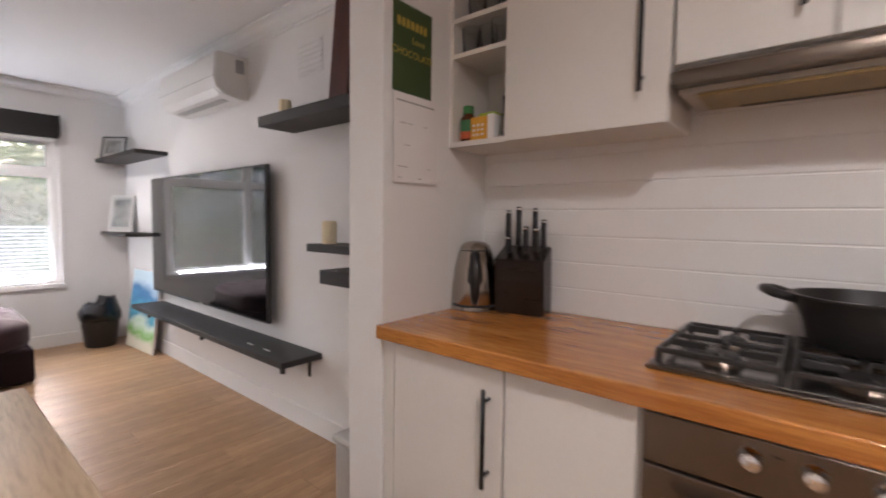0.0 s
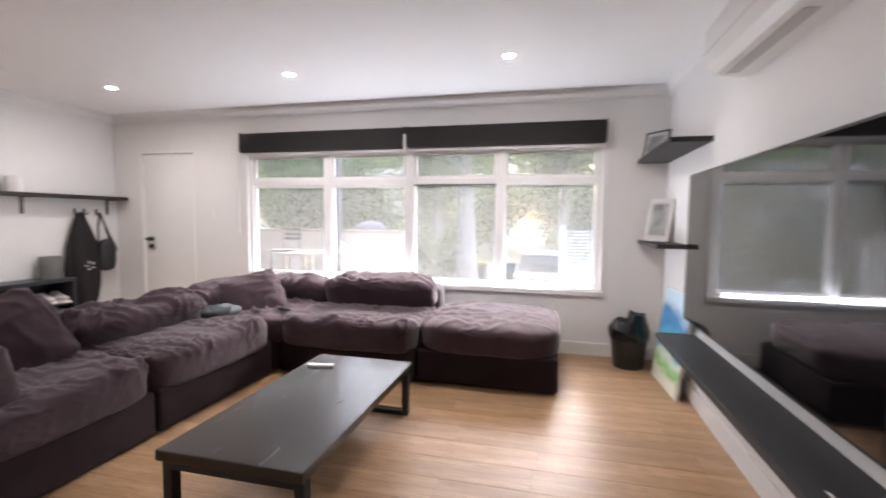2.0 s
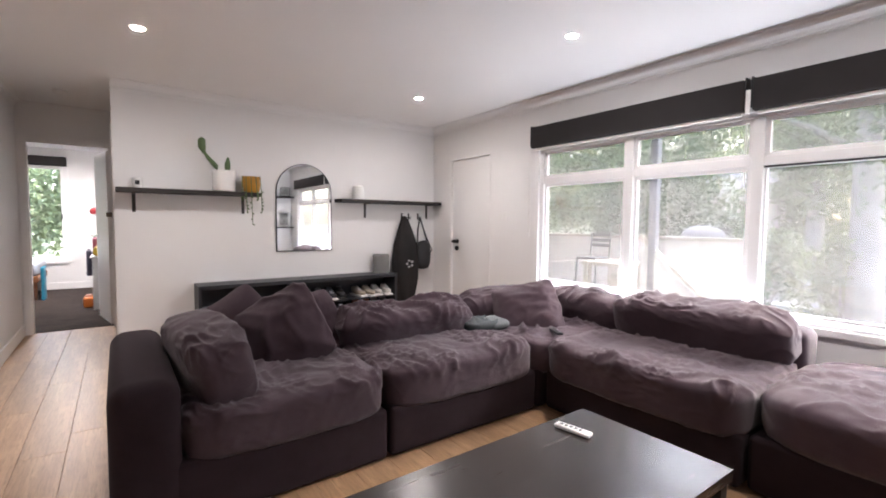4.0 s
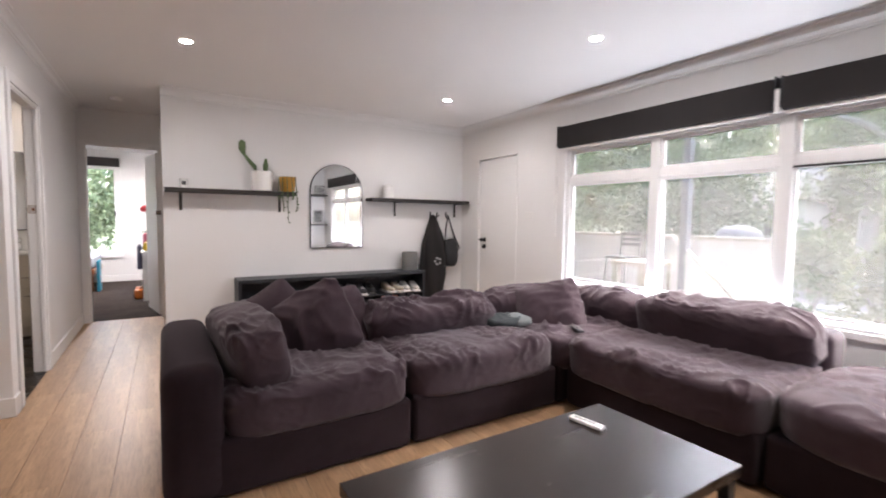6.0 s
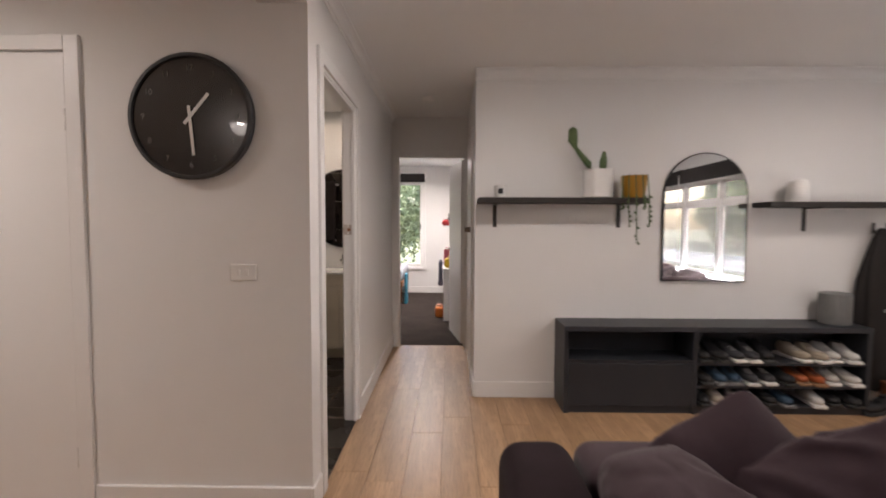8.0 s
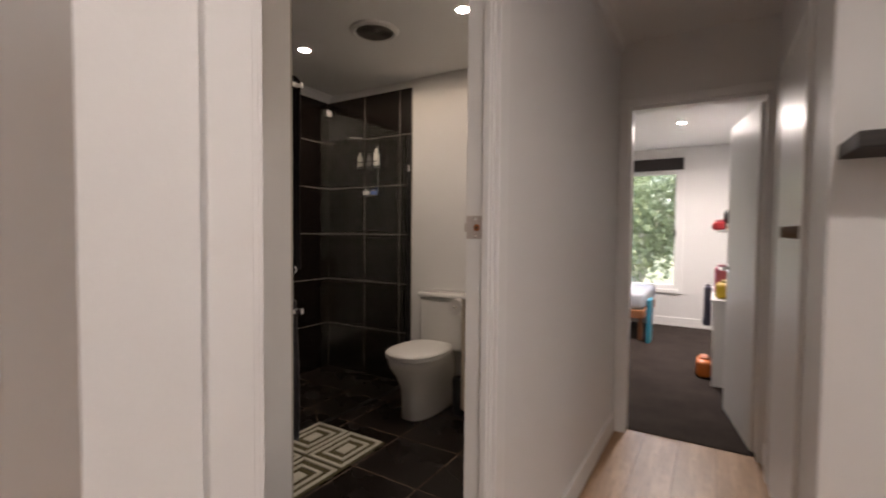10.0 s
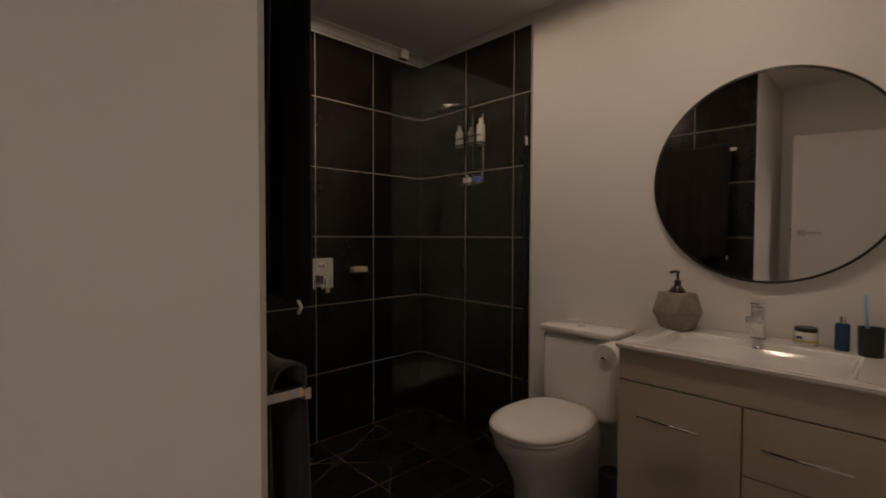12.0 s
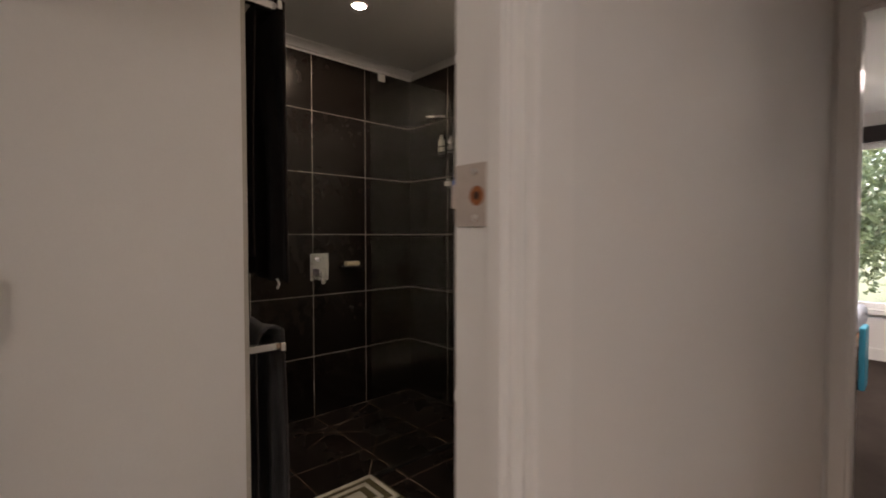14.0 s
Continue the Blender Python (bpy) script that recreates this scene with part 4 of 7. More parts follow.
vent = thing("wall_vent", "white slatted plaster wall vent under the cornice", "vent", (-1.83, TY, 2.1))
part("frame", boxes(((-1.90, TY - 0.005, 2.05), (-1.66, TY, 2.24)), bev=0.002), PAINT, vent)
for k in range(6):
    part("slat", boxes(((-1.89, TY - 0.011, 2.065 + k * 0.029), (-1.67, TY - 0.005, 2.078 + k * 0.029)), bev=0.002), PAINT, vent)
for x, y, z, r, hgt in ((-1.86, 1.775, 1.795, 0.032, 0.10), (-1.445, 1.765, 1.117, 0.036, 0.115)):
    c = thing("candle", "cream pillar candle with drips on the shelf", "candle", (x, y, z), "pillar candles")
    bm = lathe([(r * 0.98, 0), (r, 0.006), (r * 0.985, hgt * 0.4), (r * 1.02, hgt * 0.75), (r, hgt - 0.008), (r * 0.9, hgt), (r * 0.6, hgt - 0.012), (0.004, hgt - 0.014)], 28, (x, y, z))
    part("wax", smooth(bm), WAX, c)
    part("wick", tube([(x, y, z + hgt - 0.014), (x + 0.002, y, z + hgt + 0.004)], 0.0012, 6), BLACKPLASTIC, c)
b = thing("wooden_board", "tall dark red-brown wooden board leaning on the shelf", "board", (-1.43, 1.80, 1.795))
bm = boxes(((-0.075, -0.011, 0.0), (0.075, 0.011, 0.58)), ((-0.032, -0.011, 0.58), (0.032, 0.011, 0.60)), bev=0.004)
part("panel", bm, wood("red_cedar", (0.06, 0.014, 0.009), (0.12, 0.03, 0.018), 0.35, (8, 8, 0.6), 4.0, 0.05, 0.2), b).matrix_basis = pose(-1.43, 1.81, 1.796, -5, 0, 0)
part("hook", tube([(-1.43, 1.845, 2.37), (-1.43, 1.83, 2.36), (-1.43, 1.836, 2.34)], 0.004, 6), BLACKMETAL, b)


def picture_frame(x, y, z, w, h, lean, rz, label, tone, group="framed photographs"):
    p = thing("picture_frame", label, "picture frame", (x, y, z), group)
    p.matrix_basis = pose(x, y, z, lean, 0, rz)
    fr = boxes(((-w / 2, -0.008, 0), (-w / 2 + 0.014, 0.008, h)), ((w / 2 - 0.014, -0.008, 0), (w / 2, 0.008, h)), ((-w / 2 + 0.014, -0.008, 0), (w / 2 - 0.014, 0.008, 0.014)), ((-w / 2 + 0.014, -0.008, h - 0.014), (w / 2 - 0.014, 0.008, h)), bev=0.002)
    part("frame", fr, tone).parent = p
    part("mount", boxes(((-w / 2 + 0.013, -0.003, 0.013), (w / 2 - 0.013, 0.006, h - 0.013)))  , PAPER).parent = p
    part("photograph", boxes(((-w / 2 + 0.04, -0.0045, 0.05), (w / 2 - 0.04, -0.003, h - 0.04))), surface("photo_print", (0.08, 0.08, 0.085), (0.75, 0.74, 0.72), 0.35, 9, 5.0, 0.0)).parent = p
    part("glass_front", boxes(((-w / 2 + 0.013, -0.0065, 0.013), (w / 2 - 0.013, -0.0052, h - 0.013))), GLASS).parent = p
    return p


picture_frame(-4.86, 1.73, 1.80, 0.24, 0.22, -12, 38, "small black framed photograph leaning on the corner shelf", BLACKPLASTIC)
picture_frame(-4.83, 1.76, 1.088, 0.26, 0.36, -10, 30, "white framed black and white photograph on the corner shelf", WHITEPLASTIC)

# painted canvas leaning in the corner
cv = thing("canvas_painting", "unframed canvas painted with blue sea and green swirls leaning on wall", "painting", (-4.4, 1.80, 0))
cv.matrix_basis = pose(-4.36, 1.765, 0.0, -7.5, 0, 4)
part("canvas", boxes(((-0.29, -0.012, 0.0), (0.29, 0.012, 0.74)), bev=0.004), PAPER).parent = cv
m, t, p = node_mat("canvas_paint")
bands = noise_of(t, 3.0, 3, (1.0, 1.0, 1.6), 0.5)
co = t.nodes.new("ShaderNodeTexCoord")
sep = t.nodes.new("ShaderNodeSeparateXYZ")
t.links.new(co.outputs["Object"], sep.inputs[0])
ad = t.nodes.new("ShaderNodeMath")
ad.operation = "MULTIPLY_ADD"
t.links.new(bands, ad.inputs[0])
ad.inputs[1].default_value = 0.42
t.links.new(sep.outputs[2], ad.inputs[2])
cr = t.nodes.new("ShaderNodeValToRGB")
stops = ((0.0, (0.70, 0.66, 0.5)), (0.28, (0.72, 0.70, 0.6)), (0.36, (0.22, 0.50, 0.12)), (0.45, (0.62, 0.72, 0.62)), (0.52, (0.05, 0.30, 0.45)), (0.62, (0.10, 0.45, 0.62)), (0.74, (0.04, 0.20, 0.46)), (0.86, (0.55, 0.72, 0.82)))
while len(cr.color_ramp.elements) < len(stops):
    cr.color_ramp.elements.new(0.5)
for e, (pos, c) in zip(cr.color_ramp.elements, stops):
    e.position, e.color = pos, (*c, 1)
t.links.new(ad.outputs[0], cr.inputs[0])
t.links.new(cr.outputs[0], p.inputs["Base Color"])
p.inputs["Roughness"].default_value = 0.5
part("painted_face", boxes(((-0.284, -0.0135, 0.004), (0.284, -0.0115, 0.736))), m).parent = cv

bn = thing("waste_bin", "black plastic waste bin with black liner bag", "bin", (-4.80, 1.575, 0))
part("body", smooth(lathe([(0.118, 0.0), (0.125, 0.01), (0.155, 0.30), (0.162, 0.31), (0.162, 0.325), (0.15, 0.325), (0.14, 0.30), (0.112, 0.02)], 32, (-4.80, 1.575, 0.0))), BLACKPLASTIC, bn)
bm = lathe([(0.15, 0.24), (0.166, 0.26), (0.17, 0.32), (0.160, 0.345), (0.125, 0.40), (0.07, 0.37), (0.02, 0.36)], 36, (-4.80, 1.575, 0.0))
for v in bm.verts:
    q = noise.noise(v.co * 13.0)
    v.co.z += 0.04 * q + (0.06 if v.co.z > 0.35 and v.co.y > 1.58 else 0)
    v.co.x += 0.012 * noise.noise(v.co * 17.0 + Vector((5, 0, 0)))
part("liner", smooth(bm, 60), surface("bag_plastic", (0.008, 0.008, 0.009), (0.016, 0.016, 0.017), 0.25, 60, 4.0, 0.3, 0.003), bn, "crumpled black bin liner")

# grey bin behind the nib wall
b = thing("slim_bin", "pale grey slim kitchen bin beside the nib wall", "bin", (-0.83, 1.48, 0))
part("body", boxes(((-0.90, 1.385, 0.0), (-0.755, 1.58, 0.43)), bev=0.02), plain("grey_bin", (0.42, 0.40, 0.38), 0.45), b)
part("rim", boxes(((-0.908, 1.377, 0.415), (-0.75, 1.588, 0.445)), bev=0.012), plain("grey_rim", (0.5, 0.48, 0.46), 0.4), b)

# ---------------------------------------------------------------- sofa
def sofa_base(name, lo, hi, label):
    s = thing(name, label, "sofa module", ((lo[0] + hi[0]) / 2, (lo[1] + hi[1]) / 2, 0), "sectional sofa modules")
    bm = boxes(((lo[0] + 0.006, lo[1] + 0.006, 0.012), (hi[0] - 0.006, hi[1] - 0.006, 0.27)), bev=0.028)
    part("base", smooth(bm), FABRIC_SHADED, s)
    for x in (lo[0] + 0.08, hi[0] - 0.08):
        for y in (lo[1] + 0.08, hi[1] - 0.08):
            part("foot", lathe([(0.025, 0.0), (0.028, 0.016)], 12, (x, y, 0)), BLACKPLASTIC, s)
    return s


def cushion(name, parent, centre, size, label="", rot=(0, 0, 0), mat=None, **kw):
    bm = soft(size, **kw)
    bmesh.ops.transform(bm, matrix=pose(*centre, *rot), verts=bm.verts[:])
    return part(name, bm, mat or FABRIC, parent, label)


SB, SF = -2.30, -1.235      # back and front of the run along the room
XS = (-1.60, -2.745, -3.83, -4.94)
m1 = sofa_base("sofa_arm_module", (XS[1], SB), (XS[0], SF), "dark plum-grey fabric sofa end module with arm and creased cushion")
part("arm", smooth(boxes(((-1.835, SB, 0.012), (-1.60, SF + 0.02, 0.612)), bev=0.075)), FABRIC_SHADED, m1)
part("back", smooth(boxes(((XS[1] + 0.005, SB, 0.2), (-1.84, SB + 0.24, 0.61)), bev=0.06)), FABRIC, m1)
cushion("seat_cushion", m1, (-2.285, -1.625, 0.345), (0.93, 0.80, 0.24), k=6.2, wrinkle=0.029, seed=1, stretch=(1.6, 1, 1), n=64)
m2 = sofa_base("sofa_middle_module", (XS[2], SB), (XS[1], SF), "dark plum-grey fabric sofa middle module with creased cushion")
part("back", smooth(boxes(((XS[2] + 0.005, SB, 0.2), (XS[1] - 0.005, SB + 0.24, 0.61)), bev=0.06)), FABRIC, m2)
cushion("seat_cushion", m2, (-3.285, -1.63, 0.345), (1.09, 0.83, 0.25), k=6.2, wrinkle=0.028, seed=2, stretch=(1.6, 1, 1), n=64)
m3 = sofa_base("sofa_corner_module", (XS[3], SB), (XS[2], SF), "dark plum-grey fabric sofa corner module")
part("back", smooth(boxes(((XS[3], SB, 0.2), (XS[2] - 0.005, SB + 0.24, 0.61)), bev=0.06)), FABRIC, m3)
part("side_back", smooth(boxes(((XS[3], SB + 0.24, 0.2), (XS[3] + 0.24, SF, 0.61)), bev=0.06)), FABRIC, m3)
cushion("seat_cushion", m3, (-4.28, -1.62, 0.345), (0.92, 0.86, 0.25), k=7, wrinkle=0.03, seed=3, n=50)
m4 = sofa_base("sofa_window_module", (XS[3], SF), (-3.885, -0.085), "dark plum-grey fabric sofa module under the window")
part("back", smooth(boxes(((XS[3], SF + 0.005, 0.2), (XS[3] + 0.24, -0.085, 0.63)), bev=0.06)), FABRIC, m4)
cushion("seat_cushion", m4, (-4.27, -0.655, 0.345), (0.88, 1.14, 0.25), k=7, wrinkle=0.028, seed=4, stretch=(1, 1.6, 1), n=56)
m5 = sofa_base("sofa_chaise_module", (XS[3], -0.085), (-3.925, 0.985), "dark plum-grey fabric sofa ottoman end module")
cushion("seat_cushion", m5, (-4.42, 0.45, 0.35), (1.04, 1.08, 0.26), k=4.6, wrinkle=0.018, seed=5, n=56)


def loose(name, label, centre, size, rot, seed, k=3.0, wrinkle=0.02, pinch=0.0, group="loose sofa cushions"):
    c = thing(name, label, "cushion", centre, group)
    if pinch:
        bm = soft(size, k=k, wrinkle=wrinkle, seed=seed, n=30, pinch=pinch)
        tilt, spin, yaw = rot
        m = Matrix.Translation(centre) @ pose(0, 0, 0, 0, 0, yaw) @ pose(0, 0, 0, tilt) @ pose(0, 0, 0, 0, 0, spin)
        bmesh.ops.transform(bm, matrix=m, verts=bm.verts[:])
        part("cover", bm, FABRIC, c)
    else:
        cushion("cover", c, centre, size, rot=rot, k=k, wrinkle=wrinkle, seed=seed, n=44)
    return c


loose("back_cushion", "plump creased plum-grey cushion slumped against the arm", (-1.985, -1.66, 0.555), (0.27, 0.74, 0.37), (0, 12, 5), 11, 4.2, 0.034)
loose("back_cushion", "plump creased plum-grey back cushion lying on the seat", (-3.22, -1.87, 0.515), (0.98, 0.32, 0.31), (-16, 0, -6), 12, 3.4, 0.04)
loose("back_cushion", "plump plum-grey back cushion in the sofa corner", (-4.18, -1.99, 0.515), (0.80, 0.32, 0.33), (-12, 0, 0), 13, 3.4, 0.02)
loose("back_cushion", "long creased plum-grey back cushion under the window", (-4.585, -0.62, 0.575), (0.30, 1.06, 0.32), (0, 14, 0), 14, 4.2, 0.03)
loose("back_cushion", "plum-grey back cushion in the corner under the window", (-4.63, -1.50, 0.53), (0.30, 0.72, 0.32), (0, 12, 0), 15, 3.6, 0.02)
loose("scatter_cushion", "square plum-grey scatter cushion standing on its corner", (-2.38, -1.80, 0.58), (0.46, 0.46, 0.16), (68, 32, 148), 16, 9, 0.014, 0.85)
loose("scatter_cushion", "square plum-grey scatter cushion leaning behind another", (-2.19, -1.97, 0.58), (0.44, 0.44, 0.16), (70, 40, 160), 17, 9, 0.014, 0.85)
loose("scatter_cushion", "square plum-grey scatter cushion leaning on the back", (-2.58, -1.99, 0.55), (0.42, 0.42, 0.15), (66, 20, 165), 18, 9, 0.014, 0.85)
loose("scatter_cushion", "square plum-grey scatter cushion lying in the corner", (-4.13, -1.62, 0.545), (0.48, 0.48, 0.17), (52, 18, 128), 19, 9, 0.014, 0.85)
bl = thing("folded_clothes", "crumpled grey-green clothes lying on the sofa seat", "clothes", (-3.72, -1.68, 0.49))
cushion("cloth", bl, (-3.73, -1.70, 0.50), (0.30, 0.20, 0.11), mat=plain("cloth_teal", (0.035, 0.042, 0.045), 0.9), k=2.6, wrinkle=0.05, seed=21, n=24)
cushion("cloth_fold", bl, (-3.86, -1.66, 0.485), (0.18, 0.14, 0.07), mat=plain("cloth_pale", (0.13, 0.14, 0.14), 0.9), k=2.6, wrinkle=0.03, seed=22, n=18)


def remote(name, x, y, z, rz, mat, label):
    r = thing(name, label, "remote control", (x, y, z))
    r.matrix_basis = pose(x, y, z, 0, 0, rz)
    part("body", smooth(boxes(((-0.08, -0.022, 0.0), (0.08, 0.022, 0.017)), bev=0.006)), mat).parent = r
    for k in range(5):
        part("button", boxes(((-0.06 + k * 0.022, -0.008, 0.0168), (-0.047 + k * 0.022, 0.008, 0.0185)), bev=0.001), DARKGREY).parent = r
    return r


remote("remote_control", -4.05, -1.28, 0.474, 60, BLACKPLASTIC, "black remote control on the sofa seat")

# ---------------------------------------------------------------- coffee table
ct = thing("coffee_table", "low rectangular espresso veneer coffee table with dark metal legs", "coffee table", (-2.78, -0.275, 0))
TX0, TX1, TY0, TY1 = -3.44, -2.115, -0.60, 0.055
part("tabletop", boxes(((TX0, TY0, 0.285), (TX1, TY1, 0.33)), bev=0.004), ESPRESSO, ct)
part("apron", boxes(((TX0 + 0.03, TY0 + 0.03, 0.272), (TX1 - 0.03, TY1 - 0.03, 0.285))), BLACKPLASTIC, ct)
for x in (TX0 + 0.05, TX1 - 0.05):
    part("leg_frame", boxes(((x - 0.025, TY0 + 0.01, 0.0), (x + 0.025, TY0 + 0.05, 0.272)), ((x - 0.025, TY1 - 0.05, 0.0), (x + 0.025, TY1 - 0.01, 0.272)), ((x - 0.025, TY0 + 0.05, 0.0), (x + 0.025, TY1 - 0.05, 0.03)), ((x - 0.025, TY0 + 0.05, 0.242), (x + 0.025, TY1 - 0.05, 0.272)), bev=0.002), BLACKMETAL, ct)
remote("remote_control", -3.20, -0.47, 0.33, 100, WHITEPLASTIC, "white remote control on the coffee table")

# ---------------------------------------------------------------- mirror wall
def bracket_shelf(lo, hi, brackets, label):
    s = shelf("wall_shelf", lo, hi, label, BLACKWOOD, "mirror wall shelves")
    for x in brackets:
        part("bracket", boxes(((x - 0.014, MY, lo[2] - 0.17), (x + 0.014, MY + 0.006, lo[2])), ((x - 0.014, MY + 0.006, lo[2] - 0.007), (x + 0.014, hi[1] - 0.02, lo[2]))), DARKGREY, s)


bracket_shelf((-2.83, MY, 1.458), (-1.645, -4.0, 1.497), (-1.775, -2.69), "dark-stained wooden shelf on metal brackets holding plants")
bracket_shelf((-5.035, MY, 1.435), (-3.67, -4.0, 1.473), (-4.05, -4.93), "dark-stained wooden shelf on metal brackets above the hooks")
mr = thing("arched_mirror", "arched wall mirror with thin black frame", "mirror", (-3.32, MY, 1.35))


def arch(half, z0, z1, inset=0.0, n=28):
    r = half - inset
    zc = z1 - half
    pts = [(-r, z0 + inset), (r, z0 + inset)]
    pts += [(r * math.cos(a), zc + r * math.sin(a)) for a in np.linspace(0, math.pi, n)]
    return pts


def slab(pts, y0, y1, cx=0.0):
    bm = bmesh.new()
    a = [bm.verts.new((cx + u, y0, v)) for u, v in pts]
    b = [bm.verts.new((cx + u, y1, v)) for u, v in pts]
    n = len(pts)
    bm.faces.new(a)
    bm.faces.new(b[::-1])
    for k in range(n):
        bm.faces.new((a[k], b[k], b[(k + 1) % n], a[(k + 1) % n]))
    bmesh.ops.recalc_face_normals(bm, faces=bm.faces[:])
    return bm


part("frame", slab(arch(0.307, 0.892, 1.838), MY, MY + 0.02, -3.32), BLACKMETAL, mr)
part("silvered_glass", slab(arch(0.307, 0.892, 1.838, 0.008), MY + 0.018, MY + 0.0215, -3.32), MIRROR, mr)

# shoe cabinet
SC0, SC1, CF, CT = -4.33, -2.235, -3.905, 0.61
sc = thing("shoe_cabinet", "long low black shoe cabinet, half open shelves and half drawer", "cabinet", (-3.28, -4.05, 0))
part("top", boxes(((SC0, MY + 0.003, CT - 0.035), (SC1, CF, CT)), bev=0.002), NAVY, sc)
for x in (SC0, -3.15, SC1 - 0.03):
    part("side_panel", boxes(((x, MY + 0.003, 0.0), (x + 0.03, CF - 0.004, CT - 0.035)), bev=0.001), NAVY, sc)
part("back_panel", boxes(((SC0 + 0.03, MY + 0.003, 0.04), (SC1 - 0.03, MY + 0.012, CT - 0.035))), NAVY, sc)
part("plinth", boxes(((SC0 + 0.03, MY + 0.012, 0.0), (SC1 - 0.03, CF - 0.02, 0.05))), NAVY, sc)
part("shelf", boxes(((-3.12, MY + 0.012, 0.355), (SC1 - 0.03, CF - 0.01, 0.375))), NAVY, sc)
part("drawer_front", boxes(((-3.118, CF - 0.022, 0.055), (SC1 - 0.032, CF - 0.003, 0.35)), bev=0.003), NAVY, sc)
for z in (0.36, 0.20):
    part("shelf", boxes(((SC0 + 0.03, MY + 0.012, z - 0.018), (-3.15, CF - 0.01, z))), NAVY, sc)


def shoe(x, y, z, rz, mat, sole, label, group, s=1.0):
    o = thing("shoe", label, "shoe", (x, y, z), group)
    o.matrix_basis = pose(x, y, z, 0, 0, rz)
    bm = bmesh.new()
    bmesh.ops.create_cube(bm, size=2.0)
    bmesh.ops.subdivide_edges(bm, edges=bm.edges[:], cuts=5, use_grid_fill=True)
    for v in bm.verts:
        p = v.co
        p = p / ((abs(p.x) ** 3 + abs(p.y) ** 3 + abs(p.z) ** 3) ** (1 / 3))
        top = 0.055 if p.y > 0.1 else 0.055 + 0.045 * min(1.0, (0.1 - p.y) / 0.6)
        wide = 0.047 - 0.012 * max(0.0, -p.y) - 0.01 * max(0.0, p.y) ** 3
        v.co = Vector((p.x * wide, p.y * 0.135, 0.018 + (p.z + 1) / 2 * top)) * s
    part("upper", smooth(bm, 70), mat).parent = o
    part("sole", smooth(boxes(((-0.045 * s, -0.135 * s, 0.0), (0.045 * s, 0.137 * s, 0.024 * s)), bev=0.01)), sole).parent = o
    part("collar", smooth(lathe([(0.026 * s, 0.0), (0.03 * s, 0.006 * s), (0.022 * s, 0.008 * s)], 16, (0, -0.075 * s, 0.112 * s), None, 1.0, 1.5)), BLACKPLASTIC).parent = o
    part("laces", boxes(*[((-0.022 * s, (0.0 + k * 0.022) * s, (0.083 - k * 0.006) * s), (0.022 * s, (0.007 + k * 0.022) * s, (0.088 - k * 0.006) * s)) for k in range(3)], bev=0.002), WHITEPLASTIC if sole is WHITEPLASTIC else DARKGREY).parent = o
    return o


SHOES = {"black": (plain("shoe_black", (0.02, 0.02, 0.022), 0.6), plain("sole_dark", (0.03, 0.03, 0.03), 0.6)), "white": (plain("shoe_white", (0.62, 0.60, 0.57), 0.5), WHITEPLASTIC),
         "mixed": (plain("shoe_charcoal", (0.05, 0.05, 0.055), 0.6), WHITEPLASTIC), "blue": (plain("shoe_blue", (0.04, 0.08, 0.13), 0.6), plain("sole_grey", (0.2, 0.2, 0.2), 0.6)),
         "orange": (plain("shoe_orange", (0.42, 0.11, 0.035), 0.6), plain("sole_tan", (0.30, 0.16, 0.08), 0.6)), "beige": (plain("shoe_beige", (0.42, 0.36, 0.28), 0.6), WHITEPLASTIC)}
rows = [(0.36, ["black", "black", "mixed", "mixed", "black", None, "beige", "beige", "white", "white"]), (0.20, ["black", "blue", "blue", "mixed", "mixed", "black", "orange", "orange", "white", "white"]), (0.05, ["black", "beige", "mixed", "mixed", "black", "blue", None, "white", "black", "black"])]
for z, kinds in rows:
    for k, kind in enumerate(kinds):
        if kind:
            um, so = SHOES[kind]
            shoe(-3.215 - k * 0.113, -4.035 + 0.015 * math.sin(k * 3), z, 8 * math.sin(k * 5 + z * 9), um, so, kind + " shoe standing on the cabinet shelf", "shoes in the cabinet", 0.98)
for k, (x, rz) in enumerate(((-4.62, 25), (-4.76, 50))):
    o = thing("boot", "tan leather ankle boot on the floor by the door", "boot", (x, -3.98, 0), "boots by the door")
    o.matrix_basis = pose(x, -3.98 + 0.03 * k, 0, 0, 0, rz)
    bt = plain("boot_leather", (0.23, 0.085, 0.03), 0.55)
    part("upper", smooth(lathe([(0.05, 0.02), (0.056, 0.05), (0.05, 0.1), (0.048, 0.17), (0.052, 0.19), (0.044, 0.19)], 20, (0, -0.06, 0), None, 0.85, 1.2), 60), bt).parent = o
    part("toe", smooth(boxes(((-0.048, -0.10, 0.022), (0.048, 0.16, 0.085)), bev=0.03), 60), bt).parent = o
    part("sole", smooth(boxes(((-0.05, -0.13, 0.0), (0.05, 0.165, 0.024)), bev=0.008)), SHOES["orange"][1]).parent = o
shoe(-4.43, -3.96, 0.0, -70, *SHOES["black"], "black flat shoe on the floor", "shoes by the door")

